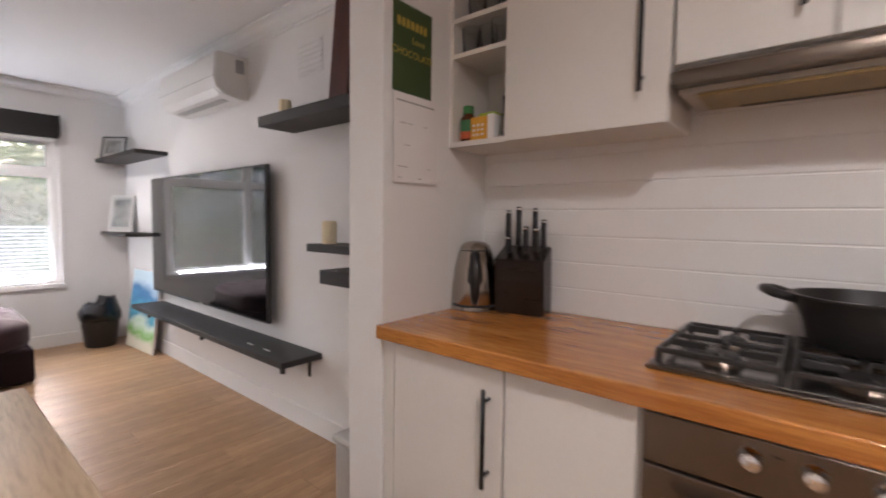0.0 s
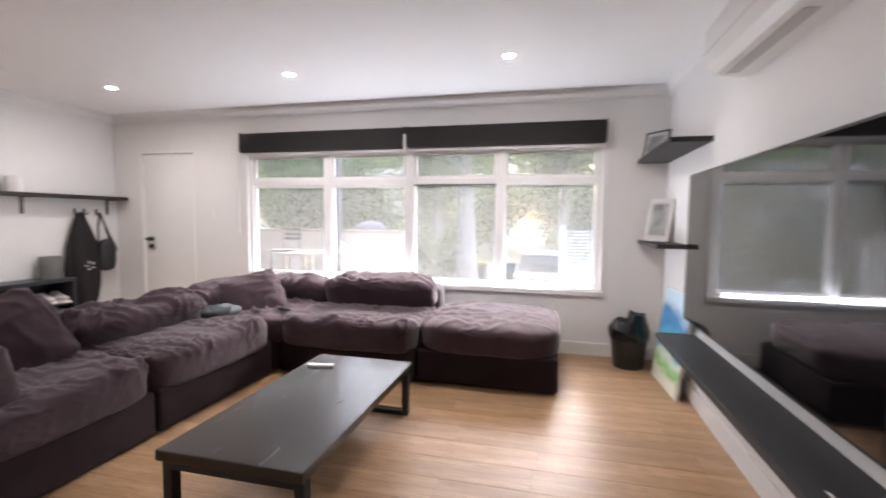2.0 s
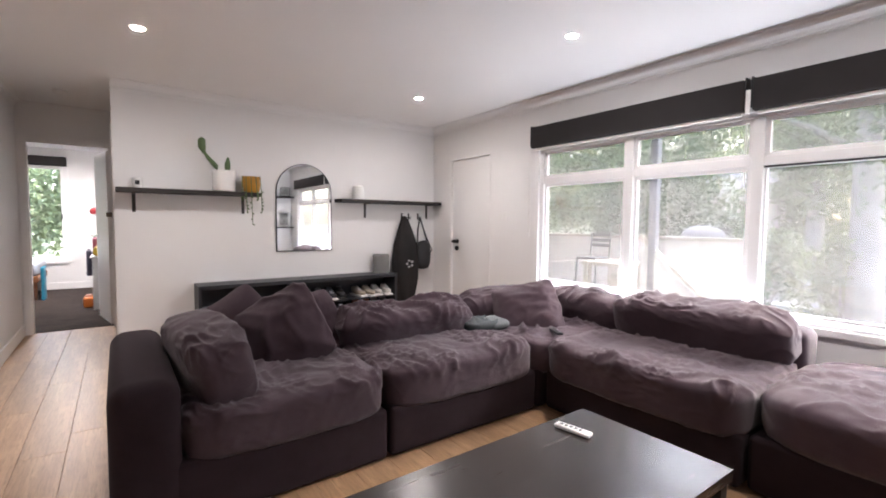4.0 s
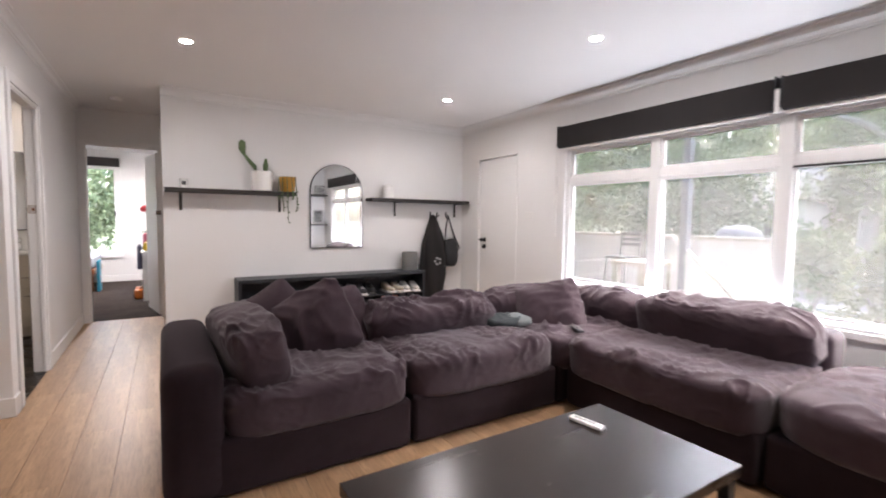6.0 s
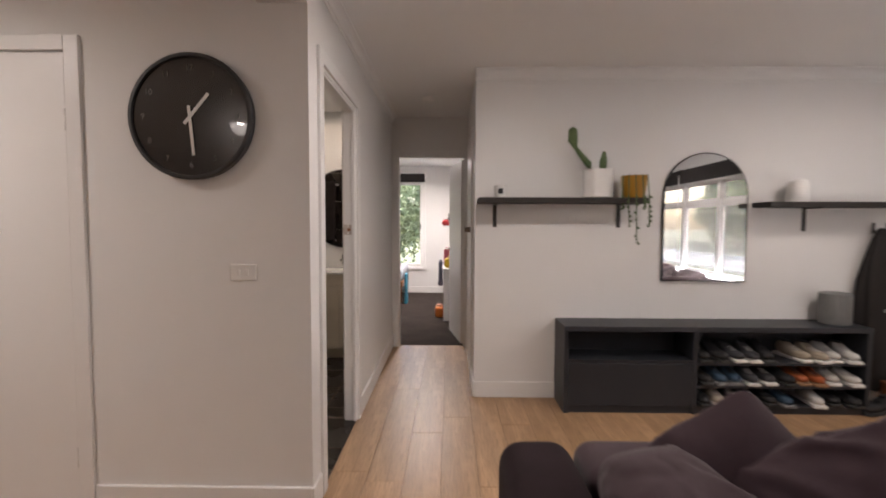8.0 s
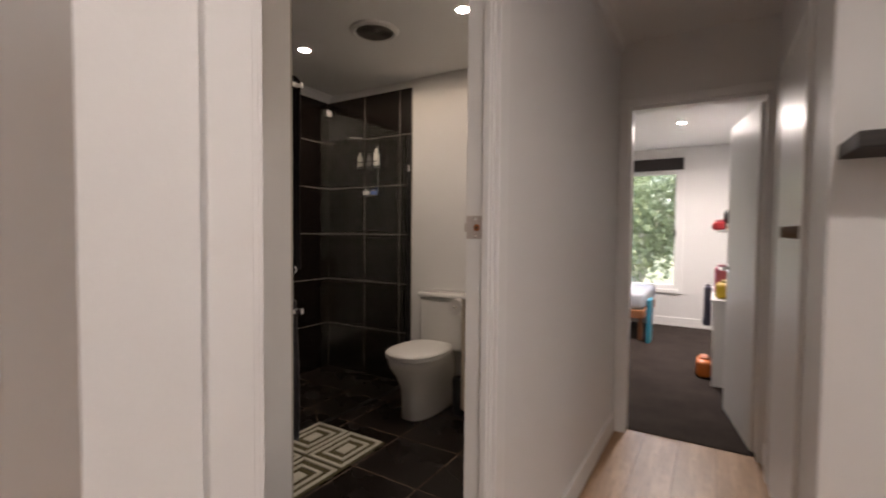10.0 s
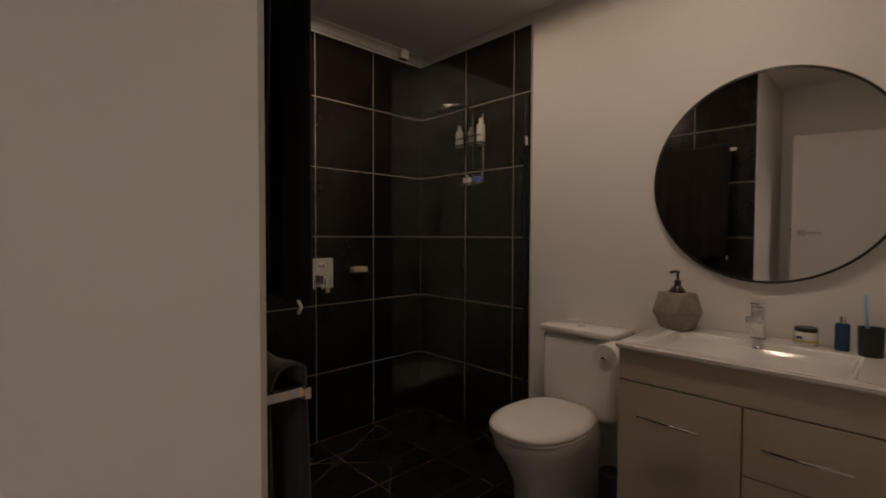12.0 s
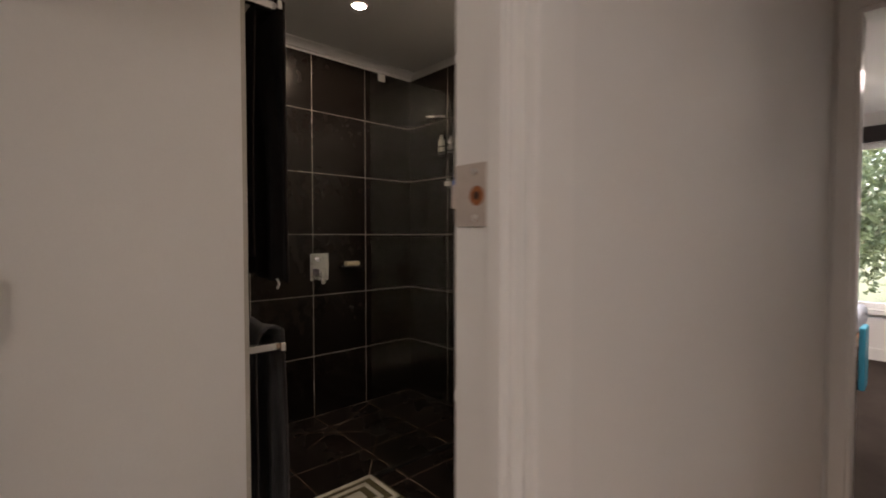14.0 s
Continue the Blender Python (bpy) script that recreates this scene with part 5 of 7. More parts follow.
# shelf ornaments
pt = thing("white_planter", "white ceramic pot with a small cactus", "plant pot", (-2.50, -4.09, 1.497))
part("pot", smooth(lathe([(0.088, 0.0), (0.1, 0.008), (0.105, 0.19), (0.105, 0.20), (0.096, 0.20), (0.094, 0.17)], 36, (-2.50, -4.09, 1.497))), PORCELAIN, pt)
part("soil", lathe([(0.094, 0.16), (0.094, 0.172)], 24, (-2.50, -4.09, 1.497)), plain("soil", (0.05, 0.035, 0.025), 0.95), pt)
CACT = surface("cactus_green", (0.05, 0.10, 0.035), (0.12, 0.17, 0.07), 0.6, 60, 8, 0.3, 0.002)
for seg, rr in (([(-2.46, -4.09, 1.66), (-2.43, -4.09, 1.74), (-2.37, -4.09, 1.81), (-2.335, -4.09, 1.86)], [0.020, 0.024, 0.019, 0.012]), ([(-2.335, -4.09, 1.85), (-2.315, -4.09, 1.91), (-2.315, -4.09, 1.98), (-2.318, -4.09, 2.0)], [0.012, 0.035, 0.032, 0.008]), ([(-2.53, -4.09, 1.66), (-2.535, -4.09, 1.76), (-2.54, -4.09, 1.83)], [0.022, 0.027, 0.010])):
    part("cactus_arm", smooth(tube(seg, rr, 12)), CACT, pt, "green cactus pad")
pt = thing("yellow_planter", "mustard yellow planter with trailing green plant", "plant pot", (-2.75, -4.06, 1.497))
YEL = plain("mustard_glaze", (0.42, 0.20, 0.015), 0.4)
part("pot", smooth(lathe([(0.06, 0.0), (0.075, 0.02), (0.086, 0.13), (0.088, 0.155), (0.08, 0.155), (0.078, 0.13)], 32, (-2.745, -4.06, 1.497))), YEL, pt)
part("soil", lathe([(0.078, 0.12), (0.078, 0.132)], 24, (-2.745, -4.06, 1.497)), plain("soil_dark", (0.05, 0.035, 0.025), 0.95), pt)
rng = random.Random(4)
for k in range(5):
    a = 0.4 + k * 0.45
    pts = [(-2.745 + 0.05 * math.cos(a), -4.06 + 0.05 * math.sin(a), 1.64), (-2.745 + 0.10 * math.cos(a), -4.06 + 0.10 * math.sin(a), 1.655), (-2.75 + 0.112 * math.cos(a), -4.06 + 0.112 * math.sin(a), 1.5), (-2.755 + 0.108 * math.cos(a), -4.06 + 0.115 * math.sin(a), 1.42 - 0.12 * (k % 3))]
    part("tendril", tube(pts, 0.004, 6), CACT, pt)
    for j in range(7):
        p = Vector(pts[2]).lerp(Vector(pts[3]), j / 6)
        part("leaf", smooth(lathe([(0.002, -0.012), (0.009, 0.0), (0.002, 0.012)], 8, p + Vector((rng.uniform(-0.012, 0.012), rng.uniform(0, 0.012), 0)), pose(0, 0, 0, rng.uniform(0, 90), rng.uniform(0, 90), 0))), CACT, pt)
jr = thing("candle_jar", "small white candle jar with black label", "jar", (-1.80, -4.08, 1.497))
part("jar", smooth(lathe([(0.036, 0), (0.038, 0.004), (0.038, 0.088), (0.034, 0.09), (0.033, 0.07)], 28, (-1.80, -4.08, 1.497))), PORCELAIN, jr)
part("label", boxes(((-1.818, -4.0425, 1.525), (-1.784, -4.040, 1.562))), BLACKPLASTIC, jr)
sk = thing("smart_speaker", "white rounded speaker on a small base", "speaker", (-3.92, -4.09, 1.473))
part("body", smooth(lathe([(0.062, 0.012), (0.068, 0.02), (0.066, 0.10), (0.058, 0.145), (0.04, 0.16), (0.01, 0.165)], 32, (-3.915, -4.09, 1.473))), WHITEPLASTIC, sk)
part("base", lathe([(0.075, 0), (0.075, 0.012)], 32, (-3.915, -4.09, 1.473)), PAPER, sk)
bs = thing("fabric_speaker", "grey ribbed cylinder speaker on the shoe cabinet", "speaker", (-4.265, -4.07, CT))
bm = lathe([(0.095, 0), (0.097, 0.004), (0.097, 0.215), (0.09, 0.22)], 48, (-4.20, -4.07, CT))
part("body", smooth(bm), surface("ribbed_grey", (0.16, 0.16, 0.16), (0.26, 0.26, 0.25), 0.8, 160, 3, 0.6, 0.003, stretch=(1, 1, 0.1)), bs)
for x, hh in ((-4.56, "hook"), (-4.66, "hook"), (-4.80, "hook")):
    hk = thing("coat_hook", "small dark metal coat hook on the wall", "hook", (x, MY, 1.29), "coat hooks")
    part("plate", boxes(((x - 0.012, MY, 1.25), (x + 0.012, MY + 0.005, 1.33)), bev=0.002), DARKGREY, hk)
    part("prong", smooth(tube([(x, MY + 0.005, 1.27), (x, MY + 0.04, 1.265), (x, MY + 0.055, 1.29)], 0.005, 8)), DARKGREY, hk)
# hanging garment, long and dark
jk = thing("hanging_jacket", "long dark jacket with pale print hanging from a hook", "jacket", (-4.56, MY + 0.06, 1.3))
bm = bmesh.new()
rings = []
for z, w, dpt, dx in ((1.29, 0.02, 0.015, 0.0), (1.24, 0.05, 0.03, 0.0), (1.10, 0.10, 0.045, -0.005), (0.92, 0.16, 0.055, -0.02), (0.72, 0.185, 0.06, -0.03), (0.5, 0.175, 0.055, -0.02), (0.3, 0.13, 0.05, -0.01), (0.15, 0.07, 0.04, 0.0), (0.10, 0.02, 0.02, 0.0)):
    ring = []
    for k in range(28):
        a = 2 * math.pi * k / 28
        f = 1 + 0.16 * math.sin(5 * a + z * 4) + 0.08 * noise.noise(Vector((a * 2, z * 6, 3)))
        ring.append(bm.verts.new((-4.56 + dx + w * math.cos(a) * f, MY + 0.075 + dpt * math.sin(a) * f, z)))
    rings.append(ring)
for a, b in zip(rings, rings[1:]):
    for k in range(28):
        bm.faces.new((a[k], a[(k + 1) % 28], b[(k + 1) % 28], b[k]))
bm.faces.new(rings[0])
bm.faces.new(rings[-1][::-1])
bmesh.ops.recalc_face_normals(bm, faces=bm.faces[:])
part("cloth", smooth(bm, 70), surface("jacket_cloth", (0.010, 0.009, 0.009), (0.024, 0.020, 0.019), 0.9, 200, 5, 0.5, 0.002), jk)
for k in range(5):
    a = k * 1.26
    part("print", boxes(((-4.60 + 0.04 * math.cos(a) - 0.016, MY + 0.138, 0.70 + 0.04 * math.sin(a) - 0.012), (-4.60 + 0.04 * math.cos(a) + 0.016, MY + 0.141, 0.70 + 0.04 * math.sin(a) + 0.012)), bev=0.001), plain("print_white", (0.45, 0.44, 0.43), 0.8), jk, "pale round print")
bg = thing("hanging_bag", "black bag with straps hanging from a hook", "bag", (-4.80, MY + 0.06, 1.3))
cushion("body", bg, (-4.83, MY + 0.085, 0.80), (0.20, 0.11, 0.36), mat=BLACKPLASTIC, k=3.2, wrinkle=0.015, seed=31, n=16)
for dx in (-0.075, 0.075):
    part("strap", tube([(-4.80, MY + 0.055, 1.285), (-4.81 + dx * 0.6, MY + 0.06, 1.12), (-4.83 + dx, MY + 0.07, 0.95)], 0.010, 8), BLACKPLASTIC, bg)
part("side_strap", tube([(-4.80, MY + 0.055, 1.28), (-4.88, MY + 0.07, 1.05), (-4.97, MY + 0.08, 0.86), (-4.93, MY + 0.08, 0.80), (-4.87, MY + 0.07, 0.84)], 0.008, 8), BLACKPLASTIC, bg)


def wall_plate(m, gang, label):
    s = thing("light_switch", label, "light switch")
    s.matrix_basis = m
    part("plate", boxes(((-0.058, -0.008, -0.036), (0.058, 0.0, 0.036)), bev=0.003), WHITEPLASTIC).parent = s
    for k in range(gang):
        u = (k - (gang - 1) / 2) * 0.036
        part("rocker", boxes(((u - 0.007, -0.012, -0.013), (u + 0.007, -0.008, 0.013)), bev=0.002), PORCELAIN).parent = s


wall_plate(pose(-0.535, CY, 1.088, 0, 0, 180), 2, "white double rocker light switch on the clock wall")
wall_plate(pose(WX, -2.88, 1.29, 0, 0, 90), 1, "white light switch beside the entry door")

# wall clock
ck = thing("wall_clock", "large round black wall clock with white hands", "clock", (-0.335, CY, 1.755))
CX, CZ = -0.335, 1.757
turn = Matrix.Translation((CX, CY, CZ)) @ pose(0, 0, 0, -90, 0, 0)


def disc(prof, n=56):
    bm = lathe(prof, n)
    bmesh.ops.transform(bm, matrix=turn, verts=bm.verts[:])
    return smooth(bm)


part("case", disc([(0.25, 0), (0.265, 0.004), (0.268, 0.04), (0.262, 0.046), (0.250, 0.046), (0.248, 0.034)]), BLACKPLASTIC, ck)
part("dial", disc([(0.249, 0.030), (0.249, 0.036)]), surface("clock_dial", (0.020, 0.016, 0.014), (0.0225, 0.018, 0.016), 0.22, 8, 2, 0.0, coat=0.5, rough_vary=0.02), ck)


def hand(angle, length, tail, wdt, y):
    bm = boxes(((-wdt / 2, y, -tail), (wdt / 2, y + 0.002, length)), bev=0.0005)
    bmesh.ops.transform(bm, matrix=Matrix.Translation((CX, CY, CZ)) @ pose(0, 0, 0, 0, angle, 0), verts=bm.verts[:])
    return bm


part("minute_hand", hand(-175, 0.165, 0.045, 0.013, 0.042), WHITEPLASTIC, ck)
part("hour_hand", hand(-40, 0.125, 0.04, 0.014, 0.039), WHITEPLASTIC, ck)
NUM = plain("numeral_grey", (0.10, 0.09, 0.085), 0.5)
for k in range(1, 13):
    a = radians(30 * k)
    cu = bpy.data.curves.new("numeral", "FONT")
    cu.body, cu.size, cu.extrude, cu.align_x, cu.align_y = str(k), 0.036, 0.0004, "CENTER", "CENTER"
    tmp = new("numeral", cu)
    me = bpy.data.meshes.new_from_object(tmp.evaluated_get(bpy.context.evaluated_depsgraph_get()))
    bpy.data.objects.remove(tmp)
    me.materials.append(NUM)
    o = new("numeral", me)
    o.parent = ck
    o.matrix_parent_inverse = ck.matrix_basis.inverted()
    o.matrix_basis = Matrix.Translation((CX - 0.205 * math.sin(a), CY + 0.0368, CZ + 0.205 * math.cos(a))) @ pose(0, 0, 0, 90, 0, 180)
sd = thing("smoke_alarm", "white round smoke alarm on the hallway ceiling", "smoke alarm", (-1.3, -4.9, CEIL))
part("body", smooth(lathe([(0.055, 0), (0.055, -0.02), (0.045, -0.034), (0.01, -0.036)], 32, (-1.25, -4.9, CEIL))), WHITEPLASTIC, sd)

# ---------------------------------------------------------------- kitchen
KF = 1.33        # front of the lower doors
bt = thing("benchtop", "thick oiled orange-brown timber kitchen benchtop", "benchtop", (0.5, 1.6, 0.88))
part("slab", boxes(((-0.577, 1.30, 0.88), (3.0, TY - 0.012, 0.922)), bev=0.004), BENCHTOP, bt)


def bar_handle(parent, a, b, out, r=0.006, mat=BLACKMETAL):
    """A bar handle from a to b standing off along out, on two posts."""
    a, b, o = Vector(a), Vector(b), Vector(out)
    part("handle", smooth(tube([a + o, b + o], r, 10)), mat, parent, "dark bar handle" if mat is BLACKMETAL else "chrome bar handle")
    d = (b - a)
    for u in (0.12, 0.88):
        part("handle_post", smooth(tube([a + d * u, a + d * u + o], r * 0.8, 8)), mat, parent)


kc = thing("kitchen_cabinet", "cream two-door kitchen base cabinet with dark bar handle", "cabinet", (-0.2, 1.6, 0))
part("body", boxes(((-0.57, KF + 0.022, 0.10), (0.188, TY - 0.02, 0.878))), CABINET, kc)
part("kickboard", boxes(((-0.57, KF + 0.07, 0.0), (0.165, KF + 0.085, 0.10))), CABINET, kc)
part("door", boxes(((-0.525, KF, 0.11), (-0.14, KF + 0.02, 0.870)), bev=0.003), CABINET, kc)
part("door", boxes(((-0.134, KF, 0.11), (0.182, KF + 0.02, 0.870)), bev=0.003), CABINET, kc)
part("filler", boxes(((-0.575, KF + 0.004, 0.0), (-0.53, KF + 0.022, 0.878))), CABINET, kc)
bar_handle(kc, (-0.178, KF, 0.565), (-0.178, KF, 0.82), (0, -0.03, 0))
ov = thing("oven", "built-in brushed steel oven with round chrome knobs", "oven", (0.48, 1.6, 0.3))
part("body", boxes(((0.193, KF + 0.03, 0.10), (0.775, TY - 0.02, 0.872))), DARKGREY, ov)
part("control_panel", boxes(((0.195, KF - 0.004, 0.768), (0.773, KF + 0.03, 0.868)), bev=0.002), STEEL, ov)
part("door", boxes(((0.195, KF - 0.008, 0.16), (0.773, KF + 0.03, 0.764)), bev=0.004), STEEL, ov)
part("door_glass", boxes(((0.29, KF - 0.0105, 0.24), (0.68, KF - 0.007, 0.685)), bev=0.001), SCREEN, ov)
part("handle", smooth(tube([(0.245, KF - 0.05, 0.715), (0.705, KF - 0.05, 0.715)], 0.011, 12)), STEEL, ov)
for x in (0.285, 0.665):
    part("handle_post", smooth(tube([(x, KF - 0.008, 0.715), (x, KF - 0.05, 0.715)], 0.009, 10)), STEEL, ov)
for x in (0.375, 0.462, 0.55, 0.638):
    part("knob", smooth(lathe([(0.019, 0), (0.019, 0.004), (0.0155, 0.008), (0.0145, 0.026), (0.012, 0.028)], 24, (x, KF - 0.004, 0.834), pose(0, 0, 0, 90, 0, 0))), CHROME, ov)
part("print_mark", boxes(((0.405, KF - 0.0052, 0.845), (0.420, KF - 0.004, 0.848))), BLACKPLASTIC, ov)
kc2 = thing("kitchen_cabinet", "cream kitchen base cabinet beyond the oven", "cabinet", (1.8, 1.6, 0))
part("body", boxes(((0.79, KF + 0.022, 0.10), (3.0, TY - 0.02, 0.878))), CABINET, kc2)
for k in range(4):
    part("door", boxes(((0.80 + k * 0.55, KF, 0.11), (1.34 + k * 0.55, KF + 0.02, 0.870)), bev=0.003), CABINET, kc2)

# breakfast bench between kitchen and living room
ib = thing("breakfast_bench", "pale timber topped breakfast bench with white gloss sides", "bench", (-0.45, 0.1, 0))
part("top", boxes(((-0.755, -0.35, 0.865), (-0.13, 0.532, 0.90)), bev=0.003), wood("pale_timber", (0.36, 0.24, 0.13), (0.56, 0.42, 0.27), 0.3, (0.7, 8, 8), 3.0, 0.05, 0.1), ib)
part("side_panel", boxes(((-0.735, -0.33, 0.0), (-0.15, 0.515, 0.865)), bev=0.003), GLOSS, ib)

# gas hob
hb = thing("gas_cooktop", "stainless steel gas cooktop with black trivets", "cooktop", (0.47, 1.68, 0.922))
part("tray", boxes(((0.165, 1.43, 0.9225), (0.765, 1.84, 0.931)), bev=0.004), STEEL, hb)
part("inner_tray", boxes(((0.185, 1.45, 0.9305), (0.66, 1.82, 0.9335)), bev=0.001), surface("polished_steel", (0.30, 0.29, 0.28), (0.42, 0.41, 0.40), 0.2, 60, 4.0, 0.05, 0.0003, metal=1.0), hb)
for x, y, r in ((0.295, 1.55, 0.036), (0.295, 1.73, 0.028), (0.535, 1.55, 0.046), (0.535, 1.73, 0.036)):
    part("burner_base", smooth(lathe([(r * 1.25, 0), (r * 1.2, 0.006), (r, 0.014)], 28, (x, y, 0.9335))), STEEL, hb)
    part("burner_cap", smooth(lathe([(r, 0.0135), (r, 0.02), (r * 0.8, 0.023)], 28, (x, y, 0.9335))), CASTIRON, hb)
for x in (0.295, 0.535):
    bm = bmesh.new()
    for y in (1.465, 1.64, 1.805):
        bx(bm, (x - 0.11, y - 0.006, 0.955), (x + 0.11, y + 0.006, 0.967), 0.003)
    for u in (-0.11, 0.11):
        bx(bm, (x + u - 0.006, 1.459, 0.9555), (x + u + 0.006, 1.811, 0.9665), 0.003)
    for y in (1.55, 1.73):
        bx(bm, (x - 0.105, y - 0.005, 0.955), (x - 0.03, y + 0.005, 0.972), 0.003)
        bx(bm, (x + 0.03, y - 0.005, 0.955), (x + 0.105, y + 0.005, 0.972), 0.003)
    for y0b, y1b in ((1.47, 1.52), (1.58, 1.70), (1.76, 1.80)):
        bx(bm, (x - 0.005, y0b, 0.955), (x + 0.005, y1b, 0.972), 0.003)
    for u in (-0.11, 0.11):
        for y in (1.465, 1.805):
            bx(bm, (x + u - 0.007, y - 0.007, 0.9325), (x + u + 0.007, y + 0.007, 0.96), 0.002)
    part("trivet", bm, CASTIRON, hb, "black cast iron trivet")
pot = thing("cooking_pot", "black cast iron pot on the cooktop trivet", "pot", (0.55, 1.728, 0.972))
part("body", smooth(lathe([(0.098, 0.0), (0.108, 0.008), (0.122, 0.06), (0.140, 0.105), (0.146, 0.112), (0.146, 0.117), (0.136, 0.117), (0.130, 0.10), (0.100, 0.012)], 44, (0.545, 1.728, 0.972)), 50), CASTIRON, pot)
part("base", lathe([(0.096, 0.003), (0.102, 0.014)], 32, (0.545, 1.728, 0.972)), CASTIRON, pot)
part("side_handle", smooth(tube([(0.42, 1.688, 1.075), (0.375, 1.668, 1.088), (0.352, 1.708, 1.092), (0.365, 1.763, 1.088), (0.41, 1.773, 1.075)], 0.011, 10)), CASTIRON, pot)
part("side_handle", smooth(tube([(0.68, 1.688, 1.075), (0.725, 1.678, 1.088), (0.74, 1.728, 1.092), (0.725, 1.773, 1.088), (0.68, 1.773, 1.075)], 0.011, 10)), CASTIRON, pot)

# upper cabinets and range hood
UF = 1.625
uc = thing("wall_cabinet", "cream wall cabinet with open shelves and tall door", "cabinet", (-0.25, 1.75, 1.5))
U0, U1, UZ = -0.577, 0.143, 1.50
part("bottom", boxes(((U0, UF + 0.018, UZ), (U1, TY - 0.012, UZ + 0.018))), CABINET, uc)
part("top", boxes(((U0, UF + 0.018, 2.22), (U1, TY - 0.012, 2.24))), CABINET, uc)
part("back_panel", boxes(((U0, TY - 0.02, UZ + 0.018), (-0.325, TY - 0.012, 2.22))), CABINET, uc)
part("divider", boxes(((-0.345, UF + 0.018, UZ + 0.018), (-0.325, TY - 0.02, 2.22))), CABINET, uc)
part("side_panel", boxes(((U1 - 0.018, UF + 0.018, UZ + 0.018), (U1, TY - 0.012, 2.22))), CABINET, uc)
part("side_panel", boxes(((U0, UF + 0.018, UZ + 0.018), (U0 + 0.014, TY - 0.02, 2.22))), CABINET, uc)
for z in (1.805, 1.925, 2.05):
    part("shelf", boxes(((U0 + 0.014, UF + 0.02, z), (-0.345, TY - 0.02, z + 0.016))), CABINET, uc)
part("door", boxes(((-0.338, UF - 0.002, UZ - 0.002), (U1, UF + 0.018, 2.23)), bev=0.003), CABINET, uc)
bar_handle(uc, (0.078, UF, 1.578), (0.078, UF, 1.90), (0, -0.03, 0))
uc2 = thing("wall_cabinet", "cream wall cabinet above the range hood", "cabinet", (0.5, 1.75, 1.63))
part("body", boxes(((0.15, UF + 0.02, 1.632), (0.80, TY - 0.012, 2.24))), CABINET, uc2)
for a, b, hx in ((0.152, 0.452, 0.40), (0.456, 0.80, 0.505)):
    part("door", boxes(((a, UF, 1.634), (b, UF + 0.019, 2.235)), bev=0.003), CABINET, uc2)
    bar_handle(uc2, (hx, UF, 1.70), (hx, UF, 1.95), (0, -0.03, 0))
rh = thing("range_hood", "slide-out stainless steel range hood under the cabinet", "range hood", (0.48, 1.7, 1.58))
part("front_rail", smooth(boxes(((0.15, UF - 0.03, 1.577), (0.80, UF + 0.02, 1.612)), bev=0.006)), STEEL, rh)
part("body", boxes(((0.16, UF + 0.02, 1.565), (0.79, TY - 0.02, 1.63))), plain("hood_enamel", (0.48, 0.45, 0.40), 0.4), rh)
part("filter", boxes(((0.20, UF + 0.03, 1.557), (0.74, TY - 0.06, 1.566)), bev=0.002), plain("filter_brass", (0.35, 0.26, 0.12), 0.35, 0.7), rh, "brassy grease filter")
part("light_strip", boxes(((0.27, TY - 0.075, 1.556), (0.70, TY - 0.055, 1.565))), DARKGREY, rh)

# splashback boards, laid one above another
sb = thing("splashback", "white painted horizontal board splashback", "splashback", (0.5, TY, 1.2))
BOARD = mesh_of("board", [(-0.577, -0.0106, 0.0), (3.3, -0.0106, 0.0), (3.3, -0.012, 0.004), (-0.577, -0.012, 0.004), (-0.577, -0.012, 0.0865), (3.3, -0.012, 0.0865), (3.3, -0.0106, 0.0905), (-0.577, -0.0106, 0.0905), (-0.577, 0, 0), (3.3, 0, 0), (3.3, 0, 0.0905), (-0.577, 0, 0.0905)],
                [(0, 1, 2, 3), (3, 2, 5, 4), (4, 5, 6, 7), (8, 9, 1, 0), (7, 6, 10, 11), (8, 0, 3, 4, 7, 11), (1, 9, 10, 6, 5, 2)])
BOARD.materials.append(GLOSS)
for k in range(8):
    o = new("splash_board", BOARD)
    o.location = (0, TY, 0.922 + k * 0.0910)
    o.parent = sb
    o.matrix_parent_inverse = sb.matrix_basis.inverted()
part("backing", boxes(((-0.577, TY - 0.0085, 0.922), (3.3, TY - 0.001, 1.66))), CABINET, sb)

# kettle, knife block
kt = thing("kettle", "tapered brushed steel electric jug kettle with black handle", "kettle", (-0.512, 1.725, 0.922))
KSTEEL = surface("kettle_steel", (0.36, 0.33, 0.30), (0.46, 0.425, 0.39), 0.2, 90, 3.0, 0.05, 0.0003, metal=1.0, stretch=(1, 1, 20))
KX, KY, KZ = -0.512, 1.725, 0.922
part("body", smooth(lathe([(0.083, 0.024), (0.086, 0.03), (0.083, 0.08), (0.075, 0.15), (0.062, 0.205), (0.058, 0.213)], 40, (KX, KY, KZ))), KSTEEL, kt)
part("base", smooth(lathe([(0.084, 0), (0.088, 0.004), (0.087, 0.016)], 36, (KX, KY, KZ))), KSTEEL, kt)
part("base_ring", lathe([(0.084, 0.016), (0.084, 0.024)], 36, (KX, KY, KZ)), BLACKPLASTIC, kt)
part("lid_seal", lathe([(0.0575, 0.213), (0.0575, 0.217)], 36, (KX, KY, KZ)), BLACKPLASTIC, kt)
part("lid", smooth(lathe([(0.057, 0.217), (0.052, 0.231), (0.036, 0.243), (0.012, 0.248)], 36, (KX, KY, KZ))), KSTEEL, kt)
fd = Vector((0.58, -0.81, 0))
